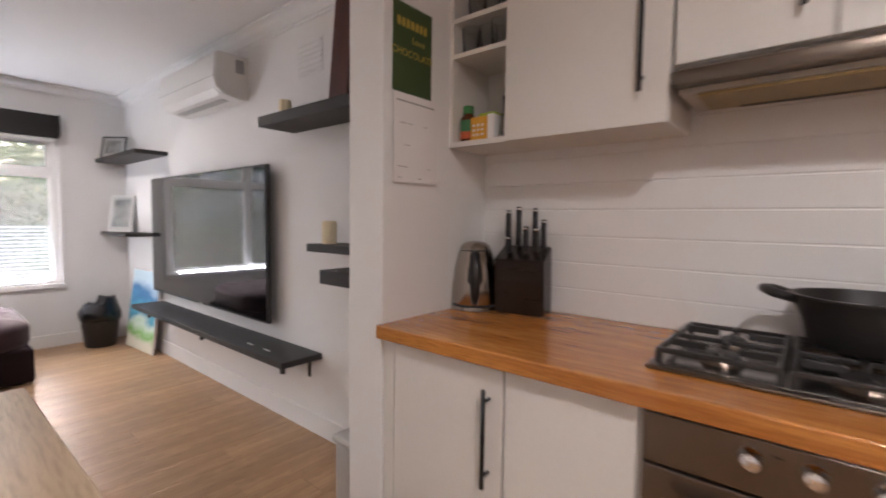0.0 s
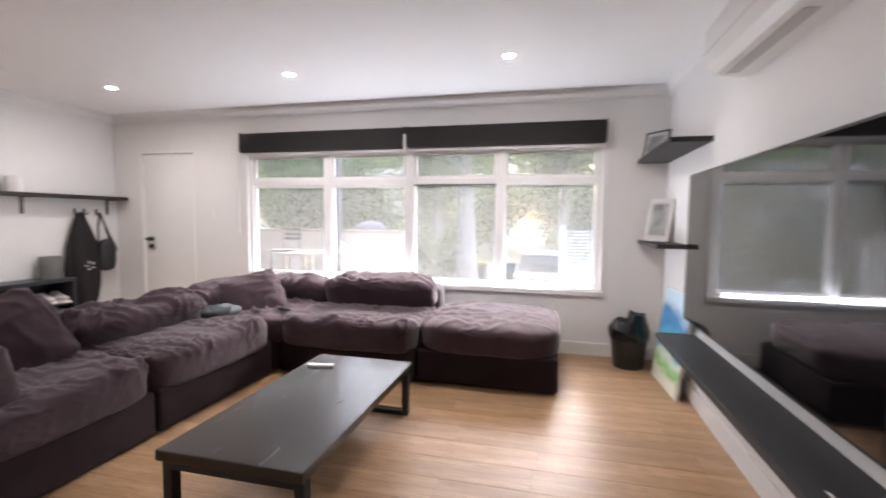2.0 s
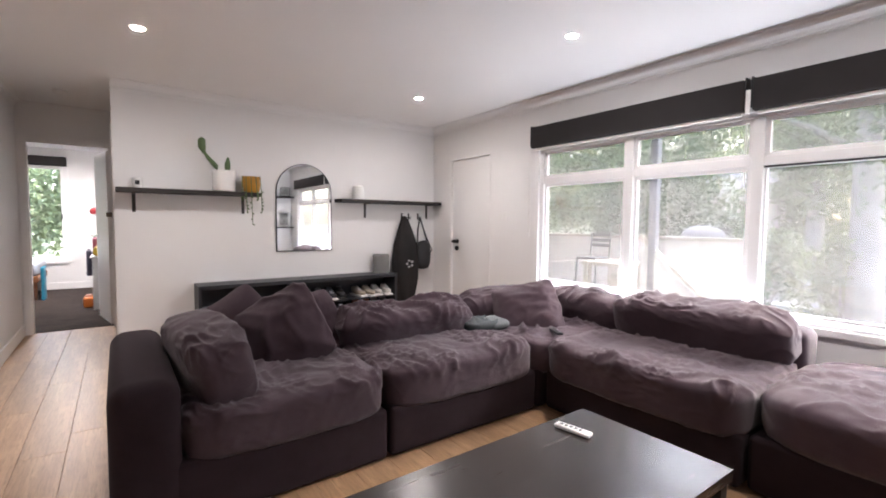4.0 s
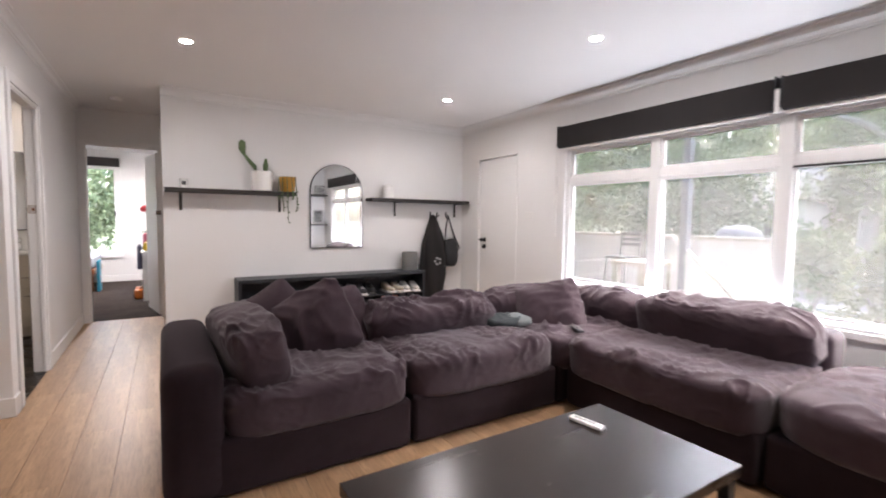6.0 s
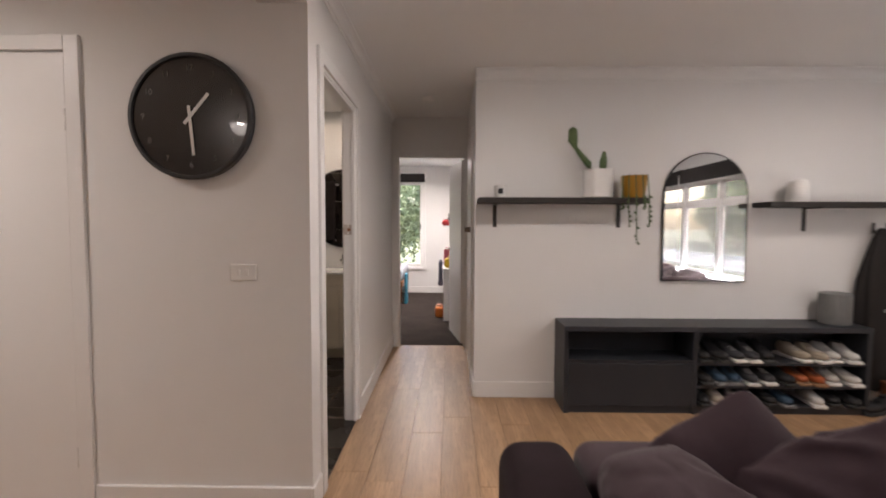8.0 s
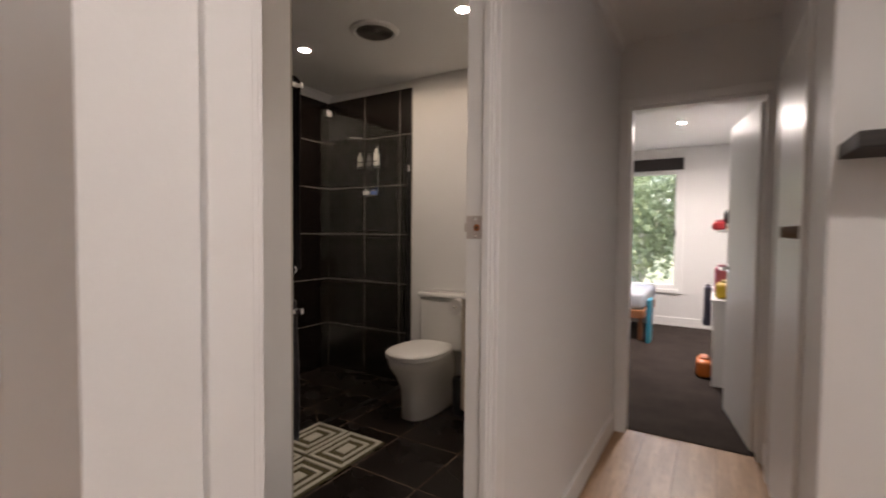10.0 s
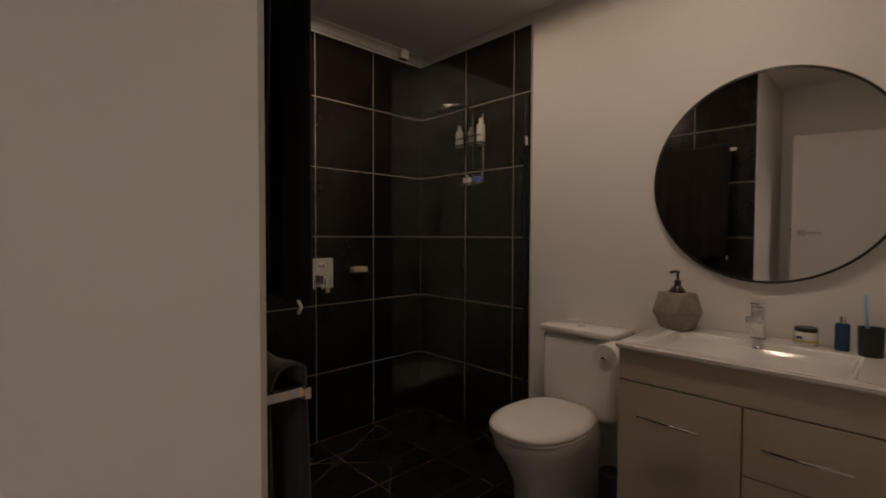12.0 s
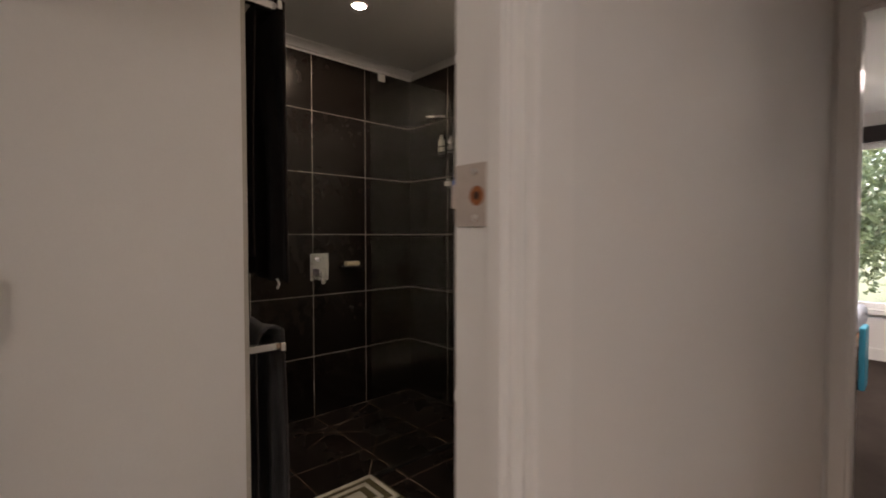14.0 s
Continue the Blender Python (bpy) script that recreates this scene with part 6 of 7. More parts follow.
part("handle", smooth(tube([tuple(Vector((KX, KY, KZ + z)) + fd * d) for d, z in ((0.060, 0.205), (0.088, 0.198), (0.106, 0.165), (0.112, 0.115), (0.106, 0.065), (0.092, 0.035))], [0.015, 0.019, 0.018, 0.018, 0.016, 0.010], 12)), BLACKPLASTIC, kt, "black plastic handle")
bm = lathe([(0.001, -0.006), (0.016, -0.003), (0.022, 0.002), (0.016, 0.006), (0.001, 0.008)], 28)
bmesh.ops.transform(bm, matrix=Matrix.Translation(Vector((KX, KY, KZ + 0.122)) + fd * 0.076) @ pose(0, 0, 0, 0, 0, 35.6) @ pose(0, 0, 0, 97, 0, 0) @ Matrix.Diagonal((1.15, 3.7, 1.2, 1)), verts=bm.verts[:])
part("water_gauge", smooth(bm), BLACKPLASTIC, kt, "dark oval water gauge")
kb = thing("knife_block", "black wooden knife block with seven black-handled knives", "knife block", (-0.34, 1.80, 0.922))
kb.matrix_basis = pose(-0.345, 1.785, 0.922, 0, 0, 12)
bm = bmesh.new()
vs = [bm.verts.new(p) for p in ((-0.088, -0.05, 0), (0.088, -0.05, 0), (0.088, 0.055, 0), (-0.088, 0.055, 0), (-0.088, -0.065, 0.19), (0.088, -0.065, 0.19), (0.088, 0.04, 0.235), (-0.088, 0.04, 0.235))]
for f in ((3, 2, 1, 0), (4, 5, 6, 7), (0, 1, 5, 4), (1, 2, 6, 5), (2, 3, 7, 6), (3, 0, 4, 7)):
    bm.faces.new([vs[i] for i in f])
bmesh.ops.bevel(bm, geom=bm.edges[:], offset=0.004, segments=2, affect="EDGES")
part("block", bm, ESPRESSO).parent = kb
for k, (x, y, hgt) in enumerate(((-0.065, 0.015, 0.13), (-0.028, 0.02, 0.14), (0.012, -0.025, 0.09), (0.032, 0.02, 0.135), (0.05, -0.02, 0.085), (0.066, 0.01, 0.10), (-0.045, -0.035, 0.06))):
    z = 0.205 + (y + 0.05) * 0.4
    part("knife_handle", smooth(boxes(((x - 0.008, y - 0.012, z), (x + 0.008, y + 0.012, z + hgt)), bev=0.004)), BLACKPLASTIC, None).parent = kb
    part("knife_cap", boxes(((x - 0.0085, y - 0.0125, z + hgt - 0.012), (x + 0.0085, y + 0.0125, z + hgt - 0.004)), bev=0.002), CHROME, None).parent = kb

# things in the open shelves
for k, (x, y, z) in enumerate(((-0.53, 1.70, 1.821), (-0.47, 1.72, 1.821), (-0.41, 1.70, 1.821), (-0.52, 1.72, 1.941), (-0.45, 1.71, 1.941), (-0.39, 1.73, 1.941))):
    g = thing("drinking_glass", "clear drinking glass on the open shelf", "glass", (x, y, z), "glasses on the shelf")
    part("tumbler", smooth(lathe([(0.024, 0), (0.026, 0.003), (0.031, 0.095), (0.029, 0.095), (0.024, 0.006), (0.005, 0.006)], 24, (x, y, z))), GLASS, g)
bo = thing("sauce_bottle", "dark glass bottle with green cap and orange label", "bottle", (-0.535, 1.70, 1.518))
part("bottle", smooth(lathe([(0.027, 0), (0.029, 0.004), (0.029, 0.085), (0.02, 0.1), (0.016, 0.105)], 24, (-0.535, 1.70, 1.518))), plain("brown_glass", (0.10, 0.03, 0.012), 0.15), bo)
part("label", smooth(lathe([(0.0295, 0.015), (0.0296, 0.04)], 24, (-0.535, 1.70, 1.518))), plain("label_orange", (0.55, 0.10, 0.03), 0.5), bo)
part("label_top", smooth(lathe([(0.0295, 0.04), (0.0296, 0.08)], 24, (-0.535, 1.70, 1.518))), plain("label_green", (0.03, 0.16, 0.06), 0.5), bo)
part("cap", smooth(lathe([(0.019, 0.105), (0.019, 0.13), (0.016, 0.133)], 20, (-0.535, 1.70, 1.518))), plain("cap_green", (0.04, 0.20, 0.05), 0.45), bo)
bo = thing("tea_box", "yellow and white tea box on the open shelf", "box", (-0.45, 1.69, 1.518))
part("carton", boxes(((-0.50, 1.665, 1.518), (-0.432, 1.72, 1.60)), bev=0.002), plain("carton_yellow", (0.65, 0.33, 0.03), 0.5), bo)
part("side", boxes(((-0.432, 1.667, 1.519), (-0.405, 1.72, 1.605)), bev=0.002), PAPER, bo)
part("flap", boxes(((-0.47, 1.67, 1.6005), (-0.405, 1.725, 1.612)), bev=0.004), plain("flap_lime", (0.35, 0.48, 0.05), 0.5), bo)
part("dots", boxes(*[((-0.49 + 0.018 * i, 1.6635, 1.535 + 0.016 * j), (-0.482 + 0.018 * i, 1.6655, 1.543 + 0.016 * j)) for i in range(3) for j in range(3)]), PAPER, bo)
bo = thing("canister", "black storage canister on the open shelf", "canister", (-0.385, 1.78, 1.518))
part("body", smooth(lathe([(0.038, 0), (0.04, 0.004), (0.04, 0.135), (0.042, 0.137), (0.042, 0.16), (0.03, 0.165)], 28, (-0.388, 1.77, 1.518))), BLACKPLASTIC, bo)

# calendar on the nib wall
cl = thing("wall_calendar", "hanging wall calendar, green picture above white month sheet", "calendar", (-0.577, 1.45, 1.63))
part("picture_sheet", boxes(((-0.5765, 1.362, 1.642), (-0.574, 1.54, 1.915)), bev=0.0005), plain("calendar_green", (0.045, 0.075, 0.022), 0.6), cl, "dark green picture sheet")
part("back_pages", boxes(((-0.5765, 1.375, 1.355), (-0.5745, 1.555, 1.638)), bev=0.0005), PAPER, cl)
part("month_sheet", boxes(((-0.5690, 1.362, 1.362), (-0.5680, 1.565, 1.638)), ((-0.5765, 1.37, 1.630), (-0.5690, 1.556, 1.638)), bev=0.0003), PAPER, cl, "white month sheet")
INK = plain("ink", (0.27, 0.26, 0.26), 0.7)
part("heading_bar", boxes(((-0.5678, 1.372, 1.612), (-0.5673, 1.55, 1.616))), INK, cl)
for i, j, wide in ((0, 0, 0.018), (2, 0, 0.02), (0, 1, 0.045), (3, 1, 0.02), (0.6, 3, 0.03), (0.2, 5, 0.03), (1, 5, 0.022), (2.6, 5, 0.02)):
    y, z = 1.378 + 0.045 * i, 1.376 + 0.034 * j
    part("entry", boxes(((-0.5678, y, z), (-0.5673, y + wide, z + 0.0018))), INK, cl)
LETTER = plain("letter_gold", (0.42, 0.30, 0.05), 0.6)
for k, (txt, z, s, y) in enumerate((("POSSUMS", 1.855, 0.034, 1.45), ("Love", 1.81, 0.030, 1.475), ("CHOCOLATE", 1.765, 0.031, 1.45))):
    if k == 0:
        bm = boxes(*[((-0.5738, 1.38 + 0.02 * i, z - 0.012), (-0.5728, 1.394 + 0.02 * i, z + 0.014)) for i in range(7)])
        part("lettering", bm, LETTER, cl, "blurred gold lettering")
        continue
    cu = bpy.data.curves.new("lettering", "FONT")
    cu.body, cu.size, cu.extrude, cu.align_x, cu.align_y = txt, s, 0.0004, "CENTER", "CENTER"
    tmp = new("lettering", cu)
    me = bpy.data.meshes.new_from_object(tmp.evaluated_get(bpy.context.evaluated_depsgraph_get()))
    bpy.data.objects.remove(tmp)
    me.materials.append(LETTER)
    o = new("lettering", me)
    o.parent = cl
    o.matrix_parent_inverse = cl.matrix_basis.inverted()
    o.matrix_basis = Matrix.Translation((-0.5735, y, z)) @ pose(0, 0, 0, 90, 0, 90)

# ---------------------------------------------------------------- bathroom
van = thing("vanity_unit", "cream gloss bathroom vanity with chrome bar handles", "vanity", (-0.31, -5.3, 0))
V0, V1, VF = -0.746, 0.014, -5.118
part("body", boxes(((V0, BY + 0.002, 0.10), (V1, VF - 0.018, 0.826))), VANITY, van)
part("plinth", boxes(((V0, BY + 0.03, 0.0), (V1 - 0.03, VF - 0.06, 0.10))), VANITY, van)
part("front_rail", boxes(((V0, VF - 0.018, 0.715), (V1, VF, 0.826)), bev=0.002), VANITY, van)
part("door", boxes(((-0.378, VF - 0.018, 0.11), (V1, VF, 0.71)), bev=0.002), VANITY, van)
part("drawer", boxes(((V0, VF - 0.018, 0.50), (-0.383, VF, 0.71)), bev=0.002), VANITY, van)
part("drawer", boxes(((V0, VF - 0.018, 0.11), (-0.383, VF, 0.495)), bev=0.002), VANITY, van)
bar_handle(van, (-0.262, VF, 0.598), (-0.066, VF, 0.598), (0, 0.028, 0), 0.005, CHROME)
bar_handle(van, (-0.64, VF, 0.605), (-0.435, VF, 0.605), (0, 0.028, 0), 0.005, CHROME)
bar_handle(van, (-0.64, VF, 0.42), (-0.435, VF, 0.42), (0, 0.028, 0), 0.005, CHROME)
bs = thing("basin", "white porcelain basin top with shallow rectangular bowl", "basin", (-0.31, -5.3, 0.83))
bm = bmesh.new()
ox0, ox1, oy0, oy1 = V0, V1 + 0.012, BY + 0.002, VF + 0.012
ix0, ix1, iy0, iy1 = -0.63, -0.06, -5.49, -5.158
rim = [(ox0, oy0), (ox1, oy0), (ox1, oy1), (ox0, oy1)]
inn = [(ix0, iy0), (ix1, iy0), (ix1, iy1), (ix0, iy1)]
low = [(ix0 + 0.06, iy0 + 0.04), (ix1 - 0.12, iy0 + 0.04), (ix1 - 0.12, iy1 - 0.05), (ix0 + 0.06, iy1 - 0.05)]
ring = [[bm.verts.new((*p, z)) for p in pts] for pts, z in ((rim, 0.828), (rim, 0.85), (inn, 0.85), (low, 0.775))]
for a, b in zip(ring, ring[1:]):
    for k in range(4):
        bm.faces.new((a[k], a[(k + 1) % 4], b[(k + 1) % 4], b[k]))
bm.faces.new(ring[3])
bm.faces.new(ring[0][::-1])
bmesh.ops.recalc_face_normals(bm, faces=bm.faces[:])
bmesh.ops.bevel(bm, geom=bm.edges[:], offset=0.006, segments=3, affect="EDGES")
part("top", smooth(bm, 50), PORCELAIN, bs)
part("overflow_ring", smooth(lathe([(0.014, 0), (0.014, 0.004), (0.009, 0.005), (0.008, 0.0)], 24, (-0.345, -5.473, 0.822), pose(0, 0, 0, -62, 0, 0))), CHROME, bs)
part("overflow_hole", lathe([(0.0085, 0.0015), (0.008, 0.0035)], 20, (-0.345, -5.473, 0.822), pose(0, 0, 0, -62, 0, 0)), BLACKPLASTIC, bs)
part("drain", smooth(lathe([(0.026, 0), (0.026, 0.003), (0.02, 0.004)], 24, (-0.33, -5.36, 0.776))), CHROME, bs)
tp = thing("basin_mixer", "square chrome basin mixer tap", "tap", (-0.333, -5.555, 0.85))
part("base", boxes(((-0.361, -5.578, 0.85), (-0.305, -5.53, 0.855)), bev=0.001), CHROME, tp)
part("body", boxes(((-0.354, -5.575, 0.855), (-0.312, -5.533, 0.975)), bev=0.003), CHROME, tp)
part("spout", boxes(((-0.350, -5.533, 0.925), (-0.316, -5.43, 0.95)), bev=0.003), CHROME, tp)
part("lever", boxes(((-0.350, -5.58, 0.982), (-0.316, -5.49, 0.994)), bev=0.003), CHROME, tp)

# faceted concrete soap dispenser
so = thing("soap_dispenser", "faceted concrete soap dispenser with black pump", "soap dispenser", (-0.065, -5.525, 0.85))
bm = bmesh.new()
cxx, cyy = -0.05, -5.525
rings = [[bm.verts.new((cxx + r * math.cos(a0 + k * math.pi / 3), cyy + r * 0.8 * math.sin(a0 + k * math.pi / 3), z)) for k in range(6)] for r, z, a0 in ((0.068, 0.852, 0.2), (0.108, 0.925, 0.72), (0.074, 1.005, 0.2))]
for a, b, sft in ((rings[0], rings[1], 0), (rings[1], rings[2], 1)):
    for k in range(6):
        if sft == 0:
            bm.faces.new((a[k], a[(k + 1) % 6], b[k]))
            bm.faces.new((a[(k + 1) % 6], b[(k + 1) % 6], b[k]))
        else:
            bm.faces.new((a[k], b[(k + 1) % 6], b[k]))
            bm.faces.new((a[k], a[(k + 1) % 6], b[(k + 1) % 6]))
bm.faces.new(rings[0][::-1])
bm.faces.new(rings[2])
bmesh.ops.recalc_face_normals(bm, faces=bm.faces[:])
bmesh.ops.bevel(bm, geom=bm.edges[:], offset=0.002, segments=1, affect="EDGES")
part("vessel", bm, CONCRETE, so)
part("pump_collar", smooth(lathe([(0.034, 0), (0.034, 0.006), (0.02, 0.022), (0.013, 0.032), (0.013, 0.052), (0.006, 0.055), (0.005, 0.085)], 24, (cxx, cyy, 1.004))), plain("pump_brown", (0.03, 0.012, 0.008), 0.25), so)
part("nozzle", smooth(tube([(cxx - 0.008, cyy, 1.091), (cxx + 0.012, cyy + 0.004, 1.093), (cxx + 0.03, cyy + 0.008, 1.087)], 0.006, 8)), BLACKPLASTIC, so)
cj = thing("cream_jar", "white cream jar with black lid", "jar", (-0.47, -5.565, 0.85))
part("jar", smooth(lathe([(0.033, 0), (0.036, 0.006), (0.036, 0.045), (0.033, 0.05)], 32, (-0.475, -5.562, 0.85))), PORCELAIN, cj)
part("lid", smooth(lathe([(0.034, 0.05), (0.034, 0.062), (0.031, 0.065)], 32, (-0.475, -5.562, 0.85))), BLACKPLASTIC, cj)
part("label", smooth(lathe([(0.0362, 0.012), (0.0363, 0.022)], 32, (-0.475, -5.562, 0.85))), plain("jar_label", (0.62, 0.50, 0.22), 0.5), cj)
part("label_mark", boxes(((-0.470, -5.5258, 0.876), (-0.452, -5.524, 0.886)), bev=0.0005), plain("mark_navy", (0.03, 0.04, 0.15), 0.5), cj)
pb = thing("perfume_bottle", "blue glass perfume bottle with steel cap", "bottle", (-0.575, -5.55, 0.85))
part("bottle", boxes(((-0.595, -5.565, 0.85), (-0.555, -5.535, 0.945)), bev=0.005), plain("blue_glass", (0.01, 0.05, 0.14), 0.12), pb)
part("cap", smooth(lathe([(0.009, 0.095), (0.009, 0.118)], 16, (-0.575, -5.55, 0.85))), CHROME, pb)
tc = thing("toothbrush_cup", "black cup with blue and white toothbrush", "cup", (-0.64, -5.53, 0.85))
part("cup", smooth(lathe([(0.03, 0), (0.032, 0.003), (0.034, 0.095), (0.031, 0.095), (0.029, 0.006), (0.004, 0.006)], 24, (-0.648, -5.52, 0.85))), BLACKPLASTIC, tc)
part("brush", smooth(tube([(-0.645, -5.52, 0.86), (-0.635, -5.525, 0.99), (-0.632, -5.527, 1.05)], 0.006, 8)), plain("brush_blue", (0.35, 0.55, 0.70), 0.4), tc)

# round mirror
rm = thing("round_mirror", "large round wall mirror with thin black frame", "mirror", (-0.335, BY, 1.47))
tm = Matrix.Translation((-0.333, BY, 1.474)) @ pose(0, 0, 0, -90, 0, 0)
for nm, prof, mat in (("frame", [(0.398, 0), (0.412, 0), (0.414, 0.026), (0.406, 0.028), (0.404, 0.022)], BLACKMETAL), ("silvered_glass", [(0.4045, 0.016), (0.4045, 0.023)], MIRROR)):
    bm = lathe(prof, 96)
    bmesh.ops.transform(bm, matrix=tm, verts=bm.verts[:])
    part(nm, smooth(bm), mat, rm)

# toilet
to = thing("toilet", "white close-coupled porcelain toilet with closed seat", "toilet", (0.345, -5.2, 0))
TXc, TB = 0.355, BY + 0.052
part("cistern", smooth(boxes(((TXc - 0.185, BY + 0.004, 0.39), (TXc + 0.185, TB + 0.17, 0.775)), bev=0.03)), PORCELAIN, to)
part("cistern_lid", smooth(boxes(((TXc - 0.196, BY + 0.002, 0.772), (TXc + 0.196, TB + 0.185, 0.806)), bev=0.014)), PORCELAIN, to)
part("flush_button", smooth(lathe([(0.022, 0), (0.022, 0.004), (0.019, 0.006)], 24, (TXc + 0.01, TB + 0.095, 0.806))), CHROME, to)


def egg(rows, n=40):
    """Stacked egg-shaped outlines: rows of (half width, back y, front y, z)."""
    bm = bmesh.new()
    rr = []
    for hw, yb, yf, z in rows:
        ring = []
        for k in range(n):
            a = 2 * math.pi * k / n
            s, c = math.sin(a), math.cos(a)
            yy = (yb + yf) / 2 + (yf - yb) / 2 * (abs(s) ** 0.9) * (1 if s > 0 else -1)
            w = hw * (abs(c) ** (0.8 if s > 0 else 0.6)) * (1 if c > 0 else -1)
            ring.append(bm.verts.new((TXc + w, yy, z)))
        rr.append(ring)
    for a, b in zip(rr, rr[1:]):
        for k in range(n):
            bm.faces.new((a[k], a[(k + 1) % n], b[(k + 1) % n], b[k]))
    bm.faces.new(rr[0][::-1])
    bm.faces.new(rr[-1])
    for v in bm.verts:
        v.co.z *= 1.06
    return smooth(bm, 60)


part("pan", egg([(0.115, TB + 0.03, -5.005, 0.0), (0.118, TB + 0.03, -4.990, 0.01), (0.118, TB + 0.03, -4.995, 0.10), (0.125, TB + 0.03, -4.985, 0.2), (0.15, TB + 0.06, -4.945, 0.28), (0.178, TB + 0.12, -4.900, 0.345), (0.182, TB + 0.15, -4.895, 0.385), (0.175, TB + 0.16, -4.905, 0.395)]), PORCELAIN, to)
part("seat", egg([(0.186, TB + 0.19, -4.895, 0.396), (0.195, TB + 0.185, -4.887, 0.402), (0.193, TB + 0.185, -4.889, 0.412)]), WHITEPLASTIC, to)
part("lid", egg([(0.190, TB + 0.185, -4.891, 0.413), (0.196, TB + 0.18, -4.886, 0.419), (0.193, TB + 0.183, -4.891, 0.431), (0.16, TB + 0.21, -4.915, 0.438), (0.10, TB + 0.27, -4.985, 0.441)]), WHITEPLASTIC, to)
for u in (-0.07, 0.07):
    part("hinge", smooth(tube([(TXc + u - 0.02, TB + 0.19, 0.425), (TXc + u + 0.02, TB + 0.19, 0.425)], 0.011, 10)), WHITEPLASTIC, to)
ph = thing("toilet_roll", "white toilet roll on a chrome holder beside the vanity", "toilet roll", (0.10, -5.25, 0.75))
bm = lathe([(0.02, -0.05), (0.052, -0.05), (0.054, -0.045), (0.054, 0.045), (0.052, 0.05), (0.02, 0.05)], 32)
bmesh.ops.transform(bm, matrix=Matrix.Translation((0.105, -5.24, 0.755)) @ pose(0, 0, 0, 90, 0, 0), verts=bm.verts[:])
part("roll", smooth(bm), PAPER, ph)
part("holder", smooth(tube([(0.105, -5.30, 0.755), (0.105, -5.18, 0.755)], 0.012, 4)), CHROME, ph)
part("arm", boxes(((V1, -5.31, 0.745), (0.13, -5.295, 0.765)), bev=0.002), CHROME, ph)
bn2 = thing("small_bin", "black bathroom bin between toilet and vanity", "bin", (0.11, -5.3, 0))
part("body", smooth(lathe([(0.05, 0), (0.055, 0.005), (0.06, 0.24), (0.055, 0.25), (0.05, 0.24)], 24, (0.115, -5.30, 0))), BLACKPLASTIC, bn2)

# shower screen, fittings
gs = thing("shower_screen", "frameless clear glass shower screen with chrome clips", "shower screen", (0.787, -5.1, 0))
g = part("glass", boxes(((0.782, BY + 0.016, 0.012), (0.792, -4.65, 2.035)), bev=0.001), SHOWERGLASS, gs)
g.visible_shadow = False
part("bottom_channel", boxes(((0.776, BY + 0.014, 0.0), (0.798, -4.65, 0.014))), DARKGREY, gs)
part("wall_channel", boxes(((0.776, BY + 0.013, 0.014), (0.798, BY + 0.028, 2.035))), BLACKMETAL, gs)
part("top_clip", boxes(((0.774, -4.732, 1.99), (0.800, -4.688, 2.03)), bev=0.002), CHROME, gs)
part("wall_clip", boxes(((0.774, BY + 0.012, 1.75), (0.800, BY + 0.05, 1.80)), bev=0.002), CHROME, gs)
mx = thing("shower_mixer", "square chrome shower mixer plate and lever", "shower mixer", (BACK - 0.02, -4.83, 1.02))
part("plate", boxes(((BACK - 0.024, -4.90, 0.92), (BACK - 0.012, -4.765, 1.105)), bev=0.003), CHROME, mx)
part("diverter", smooth(lathe([(0.017, 0), (0.017, 0.03), (0.014, 0.033)], 20, (BACK - 0.024, -4.83, 1.065), pose(0, 0, 0, 0, -90, 0))), CHROME, mx)
part("lever", boxes(((BACK - 0.075, -4.855, 0.955), (BACK - 0.024, -4.805, 1.005)), ((BACK - 0.085, -4.845, 0.90), (BACK - 0.068, -4.815, 0.99)), bev=0.004), CHROME, mx)
sd2 = thing("soap_dish", "cream soap bar on a small dark dish", "soap", (BACK - 0.05, -5.06, 1.02))
part("dish", boxes(((BACK - 0.085, -5.125, 1.0), (BACK - 0.012, -5.0, 1.012)), bev=0.003), BLACKMETAL, sd2)
part("soap", smooth(boxes(((BACK - 0.08, -5.115, 1.012), (BACK - 0.03, -5.01, 1.045)), bev=0.01)), plain("soap_cream", (0.66, 0.58, 0.42), 0.5), sd2)
sh = thing("rain_shower", "chrome shower arm with square head", "shower", (1.3, BY + 0.1, 2.03))
part("arm", smooth(tube([(1.20, BY + 0.012, 2.03), (1.20, BY + 0.10, 2.04), (1.26, BY + 0.22, 2.03)], 0.010, 8)), CHROME, sh)
part("head", boxes(((1.14, BY + 0.14, 2.005), (1.44, BY + 0.22, 2.02)), bev=0.004), CHROME, sh)
part("rail", smooth(tube([(1.09, BY + 0.045, 1.55), (1.09, BY + 0.045, 1.98)], 0.009, 8)), CHROME, sh)
cd = thing("shower_caddy", "chrome wire shower caddy with bottles and sponge", "caddy", (1.2, BY + 0.08, 1.6))
for z in (1.80, 1.56):
    bm = bmesh.new()
    for k in range(7):
        tube([(1.06 + k * 0.045, BY + 0.015, z), (1.06 + k * 0.045, BY + 0.11, z)], 0.002, 5, bm)
    tube([(1.05, BY + 0.015, z), (1.35, BY + 0.015, z), (1.35, BY + 0.115, z), (1.05, BY + 0.115, z), (1.05, BY + 0.015, z)], 0.004, 6, bm)
    tube([(1.05, BY + 0.115, z + 0.04), (1.35, BY + 0.115, z + 0.04)], 0.004, 6, bm)
    part("basket", bm, CHROME, cd)
part("hanger", smooth(tube([(1.2, BY + 0.016, 1.50), (1.2, BY + 0.016, 2.0)], 0.004, 6)), CHROME, cd)
